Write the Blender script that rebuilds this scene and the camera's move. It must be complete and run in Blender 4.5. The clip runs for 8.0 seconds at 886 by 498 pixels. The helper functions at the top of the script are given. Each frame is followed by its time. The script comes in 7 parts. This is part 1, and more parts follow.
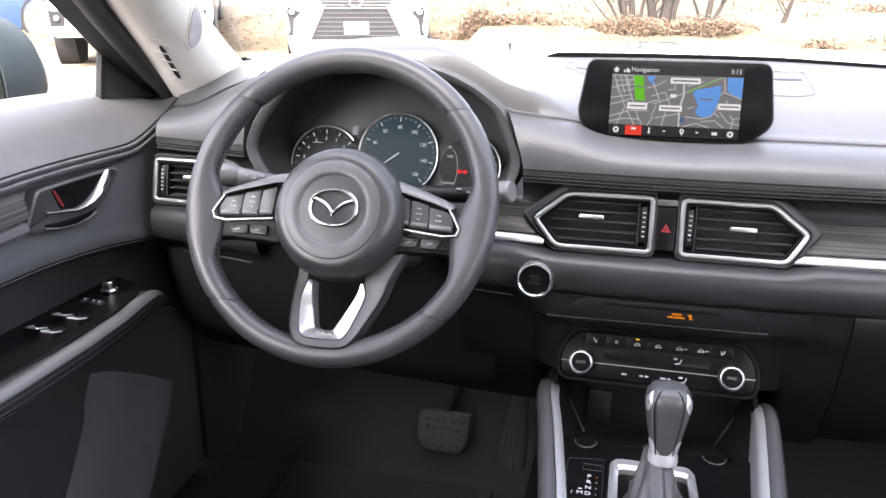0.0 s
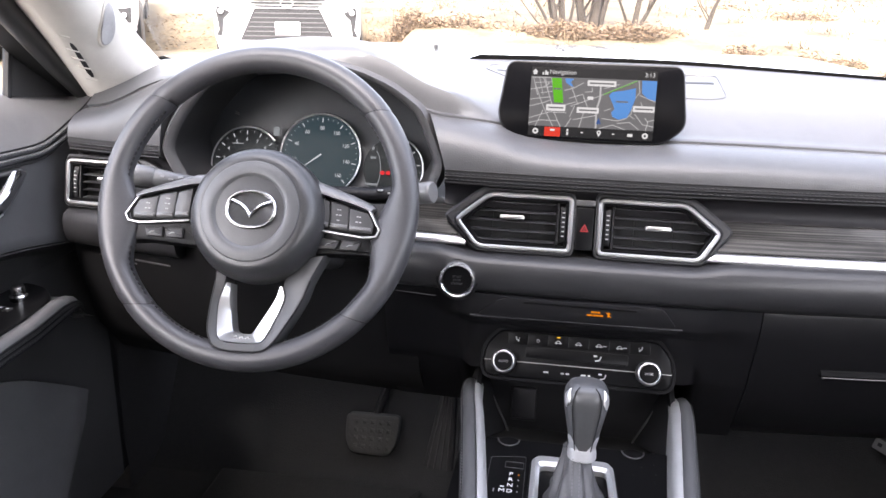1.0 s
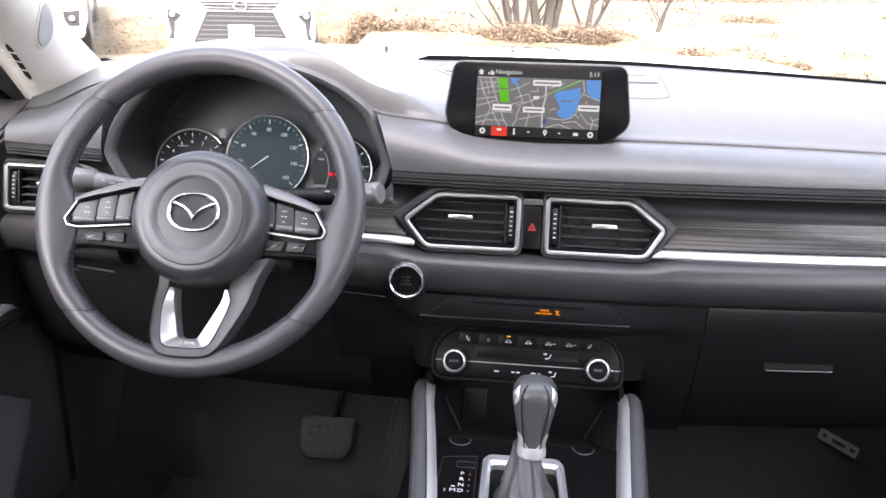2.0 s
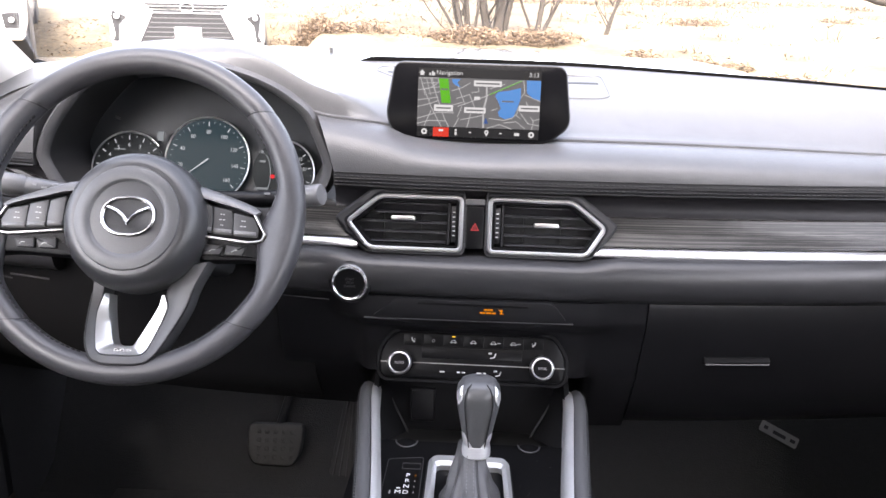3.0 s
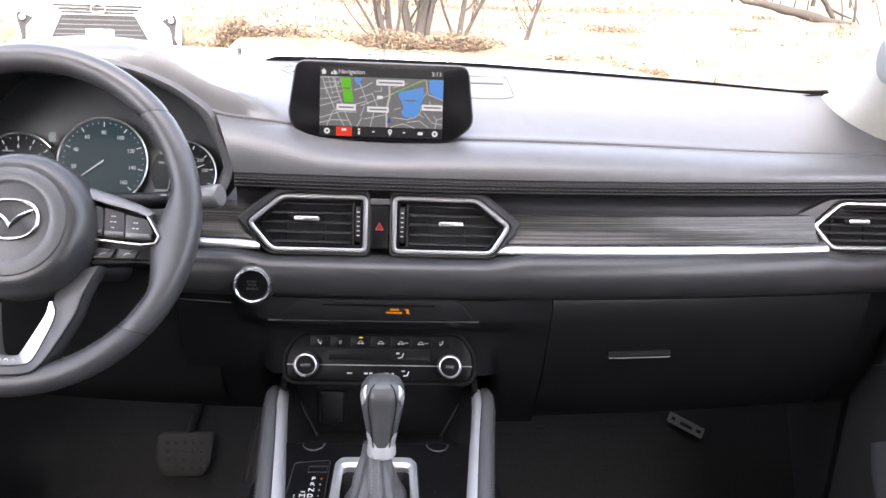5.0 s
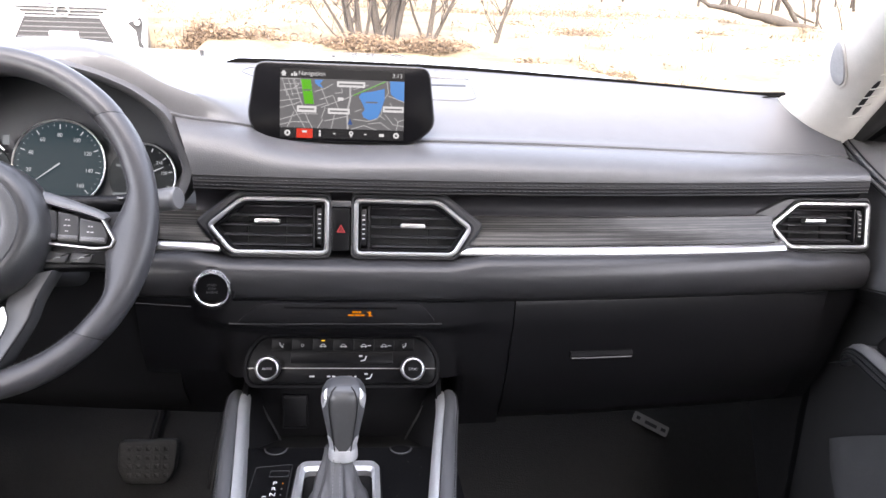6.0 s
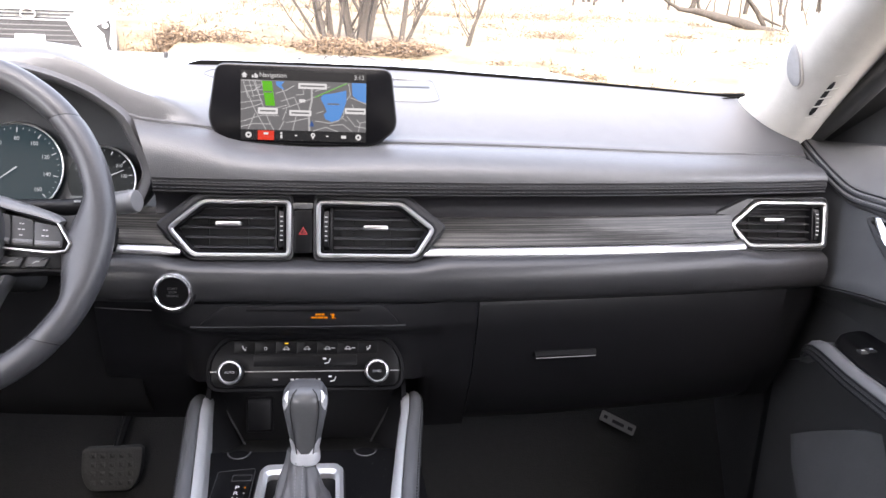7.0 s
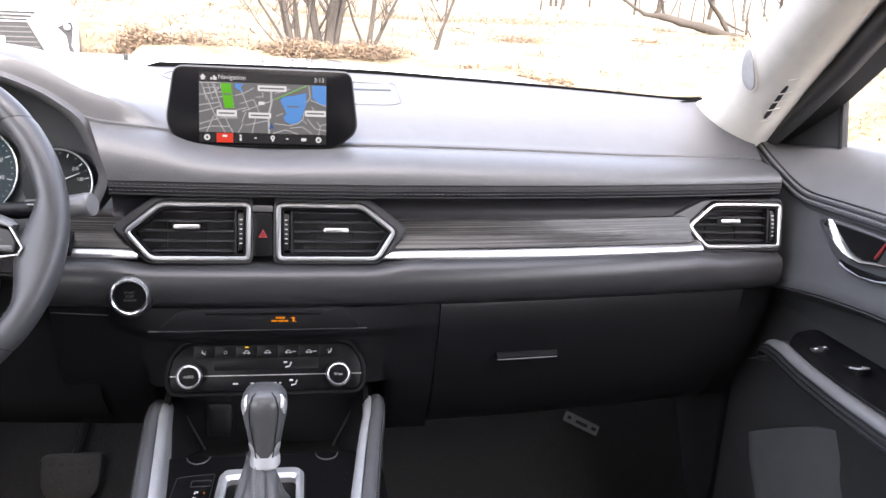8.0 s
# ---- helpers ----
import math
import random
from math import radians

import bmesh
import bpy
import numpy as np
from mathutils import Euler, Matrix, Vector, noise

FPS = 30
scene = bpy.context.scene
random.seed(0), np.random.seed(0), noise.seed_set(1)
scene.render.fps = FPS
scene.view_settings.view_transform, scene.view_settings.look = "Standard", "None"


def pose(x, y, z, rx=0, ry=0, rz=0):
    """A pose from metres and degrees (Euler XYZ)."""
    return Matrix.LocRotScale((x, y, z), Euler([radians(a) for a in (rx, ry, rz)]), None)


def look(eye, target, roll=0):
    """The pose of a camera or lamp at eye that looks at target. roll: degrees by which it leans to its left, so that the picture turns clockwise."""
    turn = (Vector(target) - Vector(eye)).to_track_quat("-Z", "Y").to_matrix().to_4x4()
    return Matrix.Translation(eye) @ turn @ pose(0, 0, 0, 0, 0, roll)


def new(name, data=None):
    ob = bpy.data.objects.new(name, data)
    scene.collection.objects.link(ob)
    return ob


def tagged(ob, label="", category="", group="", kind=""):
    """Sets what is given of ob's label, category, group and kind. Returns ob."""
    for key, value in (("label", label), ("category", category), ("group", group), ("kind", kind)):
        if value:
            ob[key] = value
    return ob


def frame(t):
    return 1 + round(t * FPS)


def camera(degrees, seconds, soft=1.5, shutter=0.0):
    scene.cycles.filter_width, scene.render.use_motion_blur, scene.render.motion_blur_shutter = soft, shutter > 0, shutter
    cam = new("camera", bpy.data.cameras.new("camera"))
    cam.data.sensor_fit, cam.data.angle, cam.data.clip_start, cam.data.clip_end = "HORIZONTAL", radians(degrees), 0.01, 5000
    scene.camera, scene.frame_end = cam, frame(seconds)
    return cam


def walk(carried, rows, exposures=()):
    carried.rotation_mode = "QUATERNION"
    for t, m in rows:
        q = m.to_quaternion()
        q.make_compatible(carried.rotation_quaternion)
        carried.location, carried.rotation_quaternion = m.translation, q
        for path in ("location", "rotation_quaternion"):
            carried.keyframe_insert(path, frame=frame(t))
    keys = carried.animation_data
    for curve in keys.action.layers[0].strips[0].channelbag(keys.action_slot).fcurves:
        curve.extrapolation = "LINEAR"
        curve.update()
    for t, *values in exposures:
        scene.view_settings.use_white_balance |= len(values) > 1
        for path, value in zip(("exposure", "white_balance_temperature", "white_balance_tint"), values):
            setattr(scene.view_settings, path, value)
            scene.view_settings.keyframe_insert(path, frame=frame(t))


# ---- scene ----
cam = camera(58.7, 8.0)
PATH = [
    (0, (-0.053, -0.904, 1.27), (-0.482, 0.932, 0.603), 0.3),
    (0.5, (-0.043, -0.902, 1.27), (-0.381, 0.954, 0.607), 1.1),
    (1, (-0.037, -0.901, 1.269), (-0.307, 0.968, 0.609), 1.4),
    (1.5, (-0.031, -0.9, 1.267), (-0.253, 0.976, 0.612), 1.5),
    (3, (-0.01, -0.897, 1.264), (-0.066, 0.996, 0.623), 1.8),
    (3.5, (-0.004, -0.897, 1.262), (-0.011, 0.999, 0.624), 2.1),
    (4, (0.004, -0.895, 1.26), (0.046, 1.001, 0.625), 2.2),
    (4.5, (0.011, -0.896, 1.259), (0.098, 1.001, 0.63), 2.4),
    (6, (0.029, -0.897, 1.257), (0.226, 0.996, 0.644), 2.8),
    (6.5, (0.036, -0.898, 1.257), (0.266, 0.994, 0.65), 2.9),
    (7, (0.043, -0.9, 1.256), (0.303, 0.989, 0.653), 2.9),
    (7.5, (0.049, -0.901, 1.256), (0.344, 0.985, 0.657), 3.0),
    (8, (0.053, -0.904, 1.256), (0.389, 0.977, 0.665), 3.3),
]
EXPOSURE = 3.8
walk(cam, [(t, look(eye, target, roll)) for t, eye, target, roll in PATH], [(0, EXPOSURE, 6650, 15), (8, EXPOSURE, 6650, 15)])

# ---- light ----
world = bpy.data.worlds.new("sky")
scene.world = world
world.use_nodes = True
wn, wl = world.node_tree.nodes, world.node_tree.links
sky = wn.new("ShaderNodeTexSky")
sky.sky_type, sky.sun_disc = "NISHITA", False
sky.sun_elevation, sky.sun_rotation = radians(47), radians(184)
sky.air_density, sky.dust_density, sky.ozone_density = 1.0, 4.0, 1.0
wn["Background"].inputs[1].default_value = 0.15
haze = wn.new("ShaderNodeHueSaturation")
haze.inputs["Saturation"].default_value = 0.5
wl.new(sky.outputs[0], haze.inputs["Color"])
wl.new(haze.outputs[0], wn["Background"].inputs[0])
sun = new("sun", bpy.data.lights.new("sun", "SUN"))
sun.data.energy, sun.data.angle, sun.data.color = 1.3, radians(15), (1.0, 0.97, 0.93)
sun.matrix_world = look((-0.25, -6.7, 7.2), (0, 0, 0))


# ---- materials ----
def material(name, base, rough=0.5, metal=0.0, vary=0.15, scale=40.0, bump=0.0, bump_scale=600.0, coat=0.0, stretch=(1, 1, 1), second=None, spec=0.5):
    m = bpy.data.materials.new(name)
    m.use_nodes = True
    n, l = m.node_tree.nodes, m.node_tree.links
    b = n["Principled BSDF"]
    b.inputs["Roughness"].default_value, b.inputs["Metallic"].default_value = rough, metal
    b.inputs["Specular IOR Level"].default_value = spec
    b.inputs["Coat Weight"].default_value, b.inputs["Coat Roughness"].default_value = coat, 0.06
    tc, mp = n.new("ShaderNodeTexCoord"), n.new("ShaderNodeMapping")
    mp.inputs["Scale"].default_value = stretch
    l.new(tc.outputs["Object"], mp.inputs["Vector"])
    big, fine = n.new("ShaderNodeTexNoise"), n.new("ShaderNodeTexNoise")
    big.inputs["Scale"].default_value, big.inputs["Detail"].default_value = scale, 5
    fine.inputs["Scale"].default_value, fine.inputs["Detail"].default_value = scale * 9, 4
    for x in (big, fine):
        l.new(mp.outputs[0], x.inputs["Vector"])
    mix = n.new("ShaderNodeMix")
    mix.inputs[0].default_value = 0.4
    l.new(big.outputs["Fac"], mix.inputs[2]), l.new(fine.outputs["Fac"], mix.inputs[3])
    ramp = n.new("ShaderNodeValToRGB")
    dark = tuple(c * (1 - vary) for c in base)
    light = second or tuple(min(1, c * (1 + vary)) for c in base)
    ramp.color_ramp.elements[0].position, ramp.color_ramp.elements[1].position = 0.32, 0.68
    ramp.color_ramp.elements[0].color, ramp.color_ramp.elements[1].color = (*dark, 1), (*light, 1)
    l.new(mix.outputs[0], ramp.inputs[0])
    l.new(ramp.outputs[0], b.inputs["Base Color"])
    rr = n.new("ShaderNodeMapRange")
    rr.inputs[3].default_value, rr.inputs[4].default_value = rough * 0.88, min(1, rough * 1.12)
    l.new(fine.outputs["Fac"], rr.inputs[0]), l.new(rr.outputs[0], b.inputs["Roughness"])
    if bump:
        v = n.new("ShaderNodeTexVoronoi")
        v.inputs["Scale"].default_value = bump_scale
        l.new(tc.outputs["Object"], v.inputs["Vector"])
        bp = n.new("ShaderNodeBump")
        bp.inputs["Strength"].default_value, bp.inputs["Distance"].default_value = bump, 0.0006
        l.new(v.outputs["Distance"], bp.inputs["Height"]), l.new(bp.outputs[0], b.inputs["Normal"])
    return m


def glow(name, colour, strength):
    m = bpy.data.materials.new(name)
    m.use_nodes = True
    b = m.node_tree.nodes["Principled BSDF"]
    b.inputs["Base Color"].default_value = (0.004, 0.004, 0.004, 1)
    b.inputs["Roughness"].default_value, b.inputs["Specular IOR Level"].default_value = 0.35, 0.08
    b.inputs["Emission Color"].default_value, b.inputs["Emission Strength"].default_value = (*colour, 1), strength / 2**EXPOSURE
    return m


def clear(name, gloss=0.3, tint=(1, 1, 1)):
    m = bpy.data.materials.new(name)
    m.use_nodes = True
    n, l = m.node_tree.nodes, m.node_tree.links
    t, g, f, x = (n.new("ShaderNode" + k) for k in ("BsdfTransparent", "BsdfGlossy", "LayerWeight", "MixShader"))
    t.inputs[0].default_value, g.inputs["Roughness"].default_value = (*tint, 1), 0.01
    p, q = n.new("ShaderNodeMath"), n.new("ShaderNodeMapRange")
    p.operation, p.inputs[1].default_value = "POWER", 4.0
    q.inputs[3].default_value, q.inputs[4].default_value = 0.02, gloss
    l.new(f.outputs["Facing"], p.inputs[0]), l.new(p.outputs[0], q.inputs[0])
    l.new(q.outputs[0], x.inputs[0]), l.new(t.outputs[0], x.inputs[1]), l.new(g.outputs[0], x.inputs[2])
    l.new(x.outputs[0], n["Material Output"].inputs[0])
    return m


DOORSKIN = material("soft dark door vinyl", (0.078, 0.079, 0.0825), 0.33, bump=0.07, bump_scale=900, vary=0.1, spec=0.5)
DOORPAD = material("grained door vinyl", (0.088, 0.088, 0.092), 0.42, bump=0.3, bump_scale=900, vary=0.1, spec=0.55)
ARM = material("padded armrest vinyl", (0.105, 0.105, 0.1075), 0.34, bump=0.05, bump_scale=900, vary=0.1, spec=0.5)
KEY = material("grey switch plastic", (0.045, 0.045, 0.047), 0.4, vary=0.08, bump=0.1, bump_scale=900)
SPOKE = material("satin dark spoke plastic", (0.055, 0.055, 0.057), 0.4, vary=0.1, bump=0.1, bump_scale=900)
RAILSILVER = material("satin rail metal", (0.72, 0.722, 0.73), 0.33, metal=0.72, vary=0.06)
TRIMSILVER = material("satin silver paint", (0.52, 0.52, 0.525), 0.33, metal=0.75, vary=0.05)
HUB = material("dark hub plastic", (0.035, 0.035, 0.037), 0.33, bump=0.2, bump_scale=900, spec=0.6)
COVER = material("airbag cover vinyl", (0.08, 0.08, 0.0835), 0.36, bump=0.2, bump_scale=900, vary=0.1)
CAP = material("pale satin cap", (0.11, 0.11, 0.113), 0.33, vary=0.08, spec=0.6)
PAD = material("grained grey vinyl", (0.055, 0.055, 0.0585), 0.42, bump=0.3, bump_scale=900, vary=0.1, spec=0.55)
LEATHER = material("dark grey leather", (0.025, 0.025, 0.027), 0.36, bump=0.12, bump_scale=900, vary=0.12, spec=0.4)
WHEEL_LEATHER = material("smooth worn leather", (0.048, 0.0475, 0.0515), 0.38, spec=0.5, bump=0.07, bump_scale=800, vary=0.12)
DARK = material("black moulded plastic", (0.007, 0.007, 0.0082), 0.45, bump=0.2, bump_scale=1100, spec=0.25)
LOUVRE = material("black louvre plastic", (0.03, 0.03, 0.032), 0.33, vary=0.1, spec=0.6)
# darker copy of the pad vinyl: shade on the lower lip, put into colour
LIP_SHADE = material("pad vinyl darkened as shade", (0.03, 0.0295, 0.032), 0.45, bump=0.2, bump_scale=900, spec=0.4)
# shade of the recess below the lip is put into this base colour
RECESS_SHADE = material("soft skin darkened as recess shade", (0.0155, 0.0145, 0.0168), 0.5, bump=0.15, bump_scale=900, spec=0.25)
SHELL = material("black interior shell", (0.012, 0.012, 0.013), 0.8)
LACQ = material("polished silver lacquer", (0.8, 0.8, 0.805), 0.24, metal=1.0, vary=0.05)
LOWER_DOOR = material("hard lower door plastic", (0.035, 0.035, 0.036), 0.42, bump=0.3, bump_scale=900, vary=0.12)
KNOB_SKIN = material("smooth knob leather", (0.06, 0.0605, 0.063), 0.36, bump=0.05, bump_scale=900, vary=0.1, spec=0.6)
RAIL = material("satin grey rail", (0.072, 0.072, 0.0745), 0.33, vary=0.08)
BOOT = material("creased soft leather", (0.062, 0.061, 0.063), 0.38, bump=0.25, bump_scale=900, vary=0.2)
POCKET = material("smooth pocket plastic", (0.055, 0.055, 0.057), 0.33, vary=0.1, spec=0.6, bump=0.03, bump_scale=900)
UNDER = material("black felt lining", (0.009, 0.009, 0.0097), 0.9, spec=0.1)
SATIN = material("satin grey plastic", (0.04, 0.04, 0.042), 0.4, vary=0.1)
PIANO = material("piano black", (0.0055, 0.0055, 0.006), 0.33, vary=0.1, spec=0.08)
CHROME = material("satin chrome", (0.55, 0.55, 0.555), 0.33, metal=1.0, vary=0.05)
STRIP = material("brushed metal strip", (0.46, 0.46, 0.467), 0.33, metal=1.0, vary=0.12, scale=30, stretch=(0.05, 3, 12))
ICON = material("dim white print", (0.38, 0.38, 0.38), 0.6, vary=0.03)
BRIGHT = material("bright chrome", (0.72, 0.72, 0.73), 0.2, metal=1.0, vary=0.04)
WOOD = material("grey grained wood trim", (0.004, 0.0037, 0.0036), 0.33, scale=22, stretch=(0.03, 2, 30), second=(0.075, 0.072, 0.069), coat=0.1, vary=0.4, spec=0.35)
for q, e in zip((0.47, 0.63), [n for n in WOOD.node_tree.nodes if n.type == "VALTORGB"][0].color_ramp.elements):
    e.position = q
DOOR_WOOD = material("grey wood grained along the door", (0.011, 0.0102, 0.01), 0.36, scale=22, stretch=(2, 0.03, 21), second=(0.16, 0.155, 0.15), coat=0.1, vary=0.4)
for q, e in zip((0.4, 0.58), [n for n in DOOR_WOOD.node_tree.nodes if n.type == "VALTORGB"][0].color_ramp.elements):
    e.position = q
SEAL = material("matt black foam seal", (0.004, 0.004, 0.004), 0.95, spec=0.02)
FABRIC = material("light grey woven pillar cloth", (0.58, 0.56, 0.525), 0.85, bump=0.5, bump_scale=1500, vary=0.05)
GRILLE_CLOTH = material("grey speaker mesh", (0.3, 0.3, 0.305), 0.7, bump=0.8, bump_scale=1200)
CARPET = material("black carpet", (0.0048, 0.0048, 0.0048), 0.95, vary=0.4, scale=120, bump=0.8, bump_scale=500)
SEALRUB = material("satin seal rubber", (0.03, 0.03, 0.031), 0.38, vary=0.1, bump=0.1, bump_scale=900)
RUBBER = material("black rubber", (0.014, 0.014, 0.014), 0.5, bump=0.2)
THREAD = material("grey thread", (0.026, 0.026, 0.027), 0.7)
PRINT = material("white print", (0.7, 0.7, 0.7), 0.6, vary=0.03)
GREY_PRINT = material("grey print", (0.3, 0.3, 0.3), 0.6, vary=0.03)
RED_PRINT = material("red print", (0.24, 0.014, 0.016), 0.5, vary=0.03)
GLASS = clear("window glass")
PAINT = material("grey metallic body paint", (0.25, 0.27, 0.29), 0.23, metal=0.5, coat=1.0, vary=0.04)
WHITE_PAINT = material("white body paint", (0.78, 0.78, 0.78), 0.23, coat=0.8, vary=0.02, scale=3)
GLOSS = material("dark display glass", (0.003, 0.003, 0.0035), 0.2, vary=0.1, spec=0.02)
BLUE_PAINT = material("blue body paint", (0.012, 0.035, 0.085), 0.23, coat=0.8, vary=0.05, scale=3)



def scatter_material(name, dark, light):
    """Dead plant matter: every leaf or stalk has a tone of its own."""
    m = material(name, dark, 0.9)
    n, l = m.node_tree.nodes, m.node_tree.links
    g, r = n.new("ShaderNodeNewGeometry"), n.new("ShaderNodeValToRGB")
    r.color_ramp.elements[0].color, r.color_ramp.elements[1].color = (*dark, 1), (*light, 1)
    l.new(g.outputs["Random Per Island"], r.inputs[0])
    l.new(r.outputs[0], n["Principled BSDF"].inputs["Base Color"])
    return m


# ---- mesh tools ----
def part(name, bm, mat, parent=None, label="", flat=False, angle=38):
    me = bpy.data.meshes.new(name)
    bmesh.ops.recalc_face_normals(bm, faces=bm.faces)
    bm.to_mesh(me)
    bm.free()
    me.materials.append(mat)
    if not flat:
        for p in me.polygons:
            p.use_smooth = True
        me.set_sharp_from_angle(angle=radians(angle))
    ob = new(name, me)
    ob.parent = parent
    if label:
        ob["label"] = label
    return ob


def thing(name, m, label, category, group="", kind=""):
    ob = new(name)
    ob.empty_display_size = 0.05
    ob.matrix_world = m
    return tagged(ob, label, category, group, kind)


def face(x, y, z, tilt):
    """Pose of a panel that faces the cabin: local x right, y up, z towards the seats, top leaning away by tilt degrees."""
    return pose(x, y, z, 90 - tilt)


def loft(bm, loops, closed=True, cap=True):
    vs = [[bm.verts.new(p) for p in lp] for lp in loops]
    for a, b in zip(vs, vs[1:]):
        n = len(a)
        for i in range(n if closed else n - 1):
            j = (i + 1) % n
            bm.faces.new((a[i], a[j], b[j], b[i]))
    if cap and closed:
        bm.faces.new(vs[0]), bm.faces.new(vs[-1])
    return bm


def inset(poly, d):
    n, out = len(poly), []
    area = sum(poly[i][0] * poly[(i + 1) % n][1] - poly[(i + 1) % n][0] * poly[i][1] for i in range(n))
    d = d if area > 0 else -d
    for i in range(n):
        a, p, b = Vector(poly[i - 1]), Vector(poly[i]), Vector(poly[(i + 1) % n])
        u, v = (p - a).normalized(), (b - p).normalized()
        nu, nv = Vector((-u.y, u.x)), Vector((-v.y, v.x))
        k = 1 + nu.dot(nv)
        out.append(tuple(p + (nu + nv) * (d / max(k, 0.35))))
    return out


def rounded(pts, r, n=4):
    out = []
    for i in range(len(pts)):
        a, p, b = Vector(pts[i - 1]), Vector(pts[i]), Vector(pts[(i + 1) % len(pts)])
        q0 = p + (a - p).normalized() * min(r, (a - p).length * 0.48)
        q1 = p + (b - p).normalized() * min(r, (b - p).length * 0.48)
        for k in range(n + 1):
            t = k / n
            out.append(tuple(q0 * (1 - t) ** 2 + p * 2 * t * (1 - t) + q1 * t * t))
    return out


def box2(x0, y0, x1, y1):
    return [(x0, y0), (x1, y0), (x1, y1), (x0, y1)]


def circle2(cx, cy, r, n=32, ry=None):
    return [(cx + r * math.cos(2 * math.pi * i / n), cy + (ry or r) * math.sin(2 * math.pi * i / n)) for i in range(n)]


def at(poly, z):
    return [(p[0], p[1], z) for p in poly]


def prism(poly, z0, z1, ch=0.0, bm=None):
    bm = bm or bmesh.new()
    loops = [at(poly, z0), at(poly, z1 - ch)]
    if ch:
        loops += [at(inset(poly, ch * 0.3), z1 - ch * 0.3), at(inset(poly, ch), z1)]
    return loft(bm, loops)


def ring(outer, inner, z0, z1, ch=0.001, bm=None):
    bm = bm or bmesh.new()
    lp = [at(outer, z0), at(outer, z1 - ch), at(inset(outer, ch), z1), at(inset(inner, -ch), z1), at(inner, z1 - ch), at(inner, z0)]
    return loft(bm, lp + [lp[0]], cap=False)


def weld(bm, d=1e-5):
    bmesh.ops.remove_doubles(bm, verts=bm.verts, dist=d)
    return bm


def tube(pts, r, n=10, bm=None, cap=True, loop=False):
    bm = bm or bmesh.new()
    pts = [Vector(p) for p in pts]
    rs = r if isinstance(r, (list, tuple)) else [r] * len(pts)
    up, loops = None, []
    for i, p in enumerate(pts):
        d = (pts[(i + 1) % len(pts)] - pts[i - 1]) if loop else (pts[min(i + 1, len(pts) - 1)] - pts[max(i - 1, 0)])
        d.normalize()
        up = (up if up is not None else (Vector((0, 0, 1)) if abs(d.z) < 0.9 else Vector((1, 0, 0))))
        s = d.cross(up).normalized()
        up = s.cross(d).normalized()
        loops.append([p + (s * math.cos(2 * math.pi * k / n) + up * math.sin(2 * math.pi * k / n)) * rs[i] for k in range(n)])
    if loop:
        loops.append(loops[0])
        return weld(loft(bm, loops, cap=False))
    return loft(bm, loops, cap=cap)


def lathe(profile, n=32, bm=None, centre=(0, 0)):
    """Turns (radius, z) pairs round the local z axis."""
    bm = bm or bmesh.new()
    return loft(bm, [[(centre[0] + r * math.cos(2 * math.pi * i / n), centre[1] + r * math.sin(2 * math.pi * i / n), z) for i in range(n)] for r, z in profile])


def moved(bm, m):
    bmesh.ops.transform(bm, matrix=m, verts=bm.verts)
    return bm


def block(x0, y0, z0, x1, y1, z1, b=0.0, bm=None):
    """A box with softened upper and side edges."""
    if not b:
        return prism(box2(x0, y0, x1, y1), z0, z1, 0, bm)
    bm = bm or bmesh.new()
    p = rounded(box2(x0, y0, x1, y1), b, 3)
    return loft(bm, [at(inset(p, b * 0.5), z0), at(p, z0 + b * 0.5), at(p, z1 - b), at(inset(p, b * 0.3), z1 - b * 0.3), at(inset(p, b), z1)])


def lettering(name, text, size, x, y, z, mat, parent, align="CENTER", squeeze=1.0, turn=0):
    cu = bpy.data.curves.new(name, "FONT")
    cu.body, cu.size, cu.align_x, cu.align_y, cu.extrude = text, size, align, "CENTER", 0.00015
    tmp = bpy.data.objects.new(name, cu)
    me = bpy.data.meshes.new_from_object(tmp)
    bpy.data.objects.remove(tmp), bpy.data.curves.remove(cu)
    me.transform(pose(x, y, z, 0, 0, turn) @ Matrix.Diagonal((squeeze, 1, 1, 1)))
    me.materials.append(mat)
    ob = new(name, me)
    ob.parent = parent
    return ob


def table(rows):
    """A smooth function through (x, y) rows."""
    xs, ys = [r[0] for r in rows], [r[1] for r in rows]

    def fn(x):
        if x <= xs[0]:
            return ys[0]
        for i in range(len(xs) - 1):
            if x <= xs[i + 1]:
                t = (x - xs[i]) / (xs[i + 1] - xs[i])
                h = xs[i + 1] - xs[i]
                m0 = (ys[i + 1] - ys[max(i - 1, 0)]) / (xs[i + 1] - xs[max(i - 1, 0)])
                m1 = (ys[min(i + 2, len(ys) - 1)] - ys[i]) / (xs[min(i + 2, len(xs) - 1)] - xs[i])
                return (2 * t**3 - 3 * t**2 + 1) * ys[i] + (t**3 - 2 * t**2 + t) * h * m0 + (3 * t**2 - 2 * t**3) * ys[i + 1] + (t**3 - t**2) * h * m1
        return ys[-1]

    return fn


def stitches(bm, pts, pitch=0.0065, r=0.0007):
    """A row of separate thread stitches along a line of points."""
    pts = [Vector(p) for p in pts]
    run, out = 0.0, []
    for a, b in zip(pts, pts[1:]):
        d = (b - a).length
        while run < d:
            p = a + (b - a) * (run / d)
            out.append((p, (b - a).normalized()))
            run += pitch
        run -= d
    for p, d in out:
        tube([p - d * pitch * 0.36, p - d * pitch * 0.2, p + d * pitch * 0.2, p + d * pitch * 0.36], [r * 0.4, r, r, r * 0.4], 5, bm)
    return bm


def curve_y(x):
    """How far the dashboard front lies ahead of its middle."""
    return 0.135 * x * x


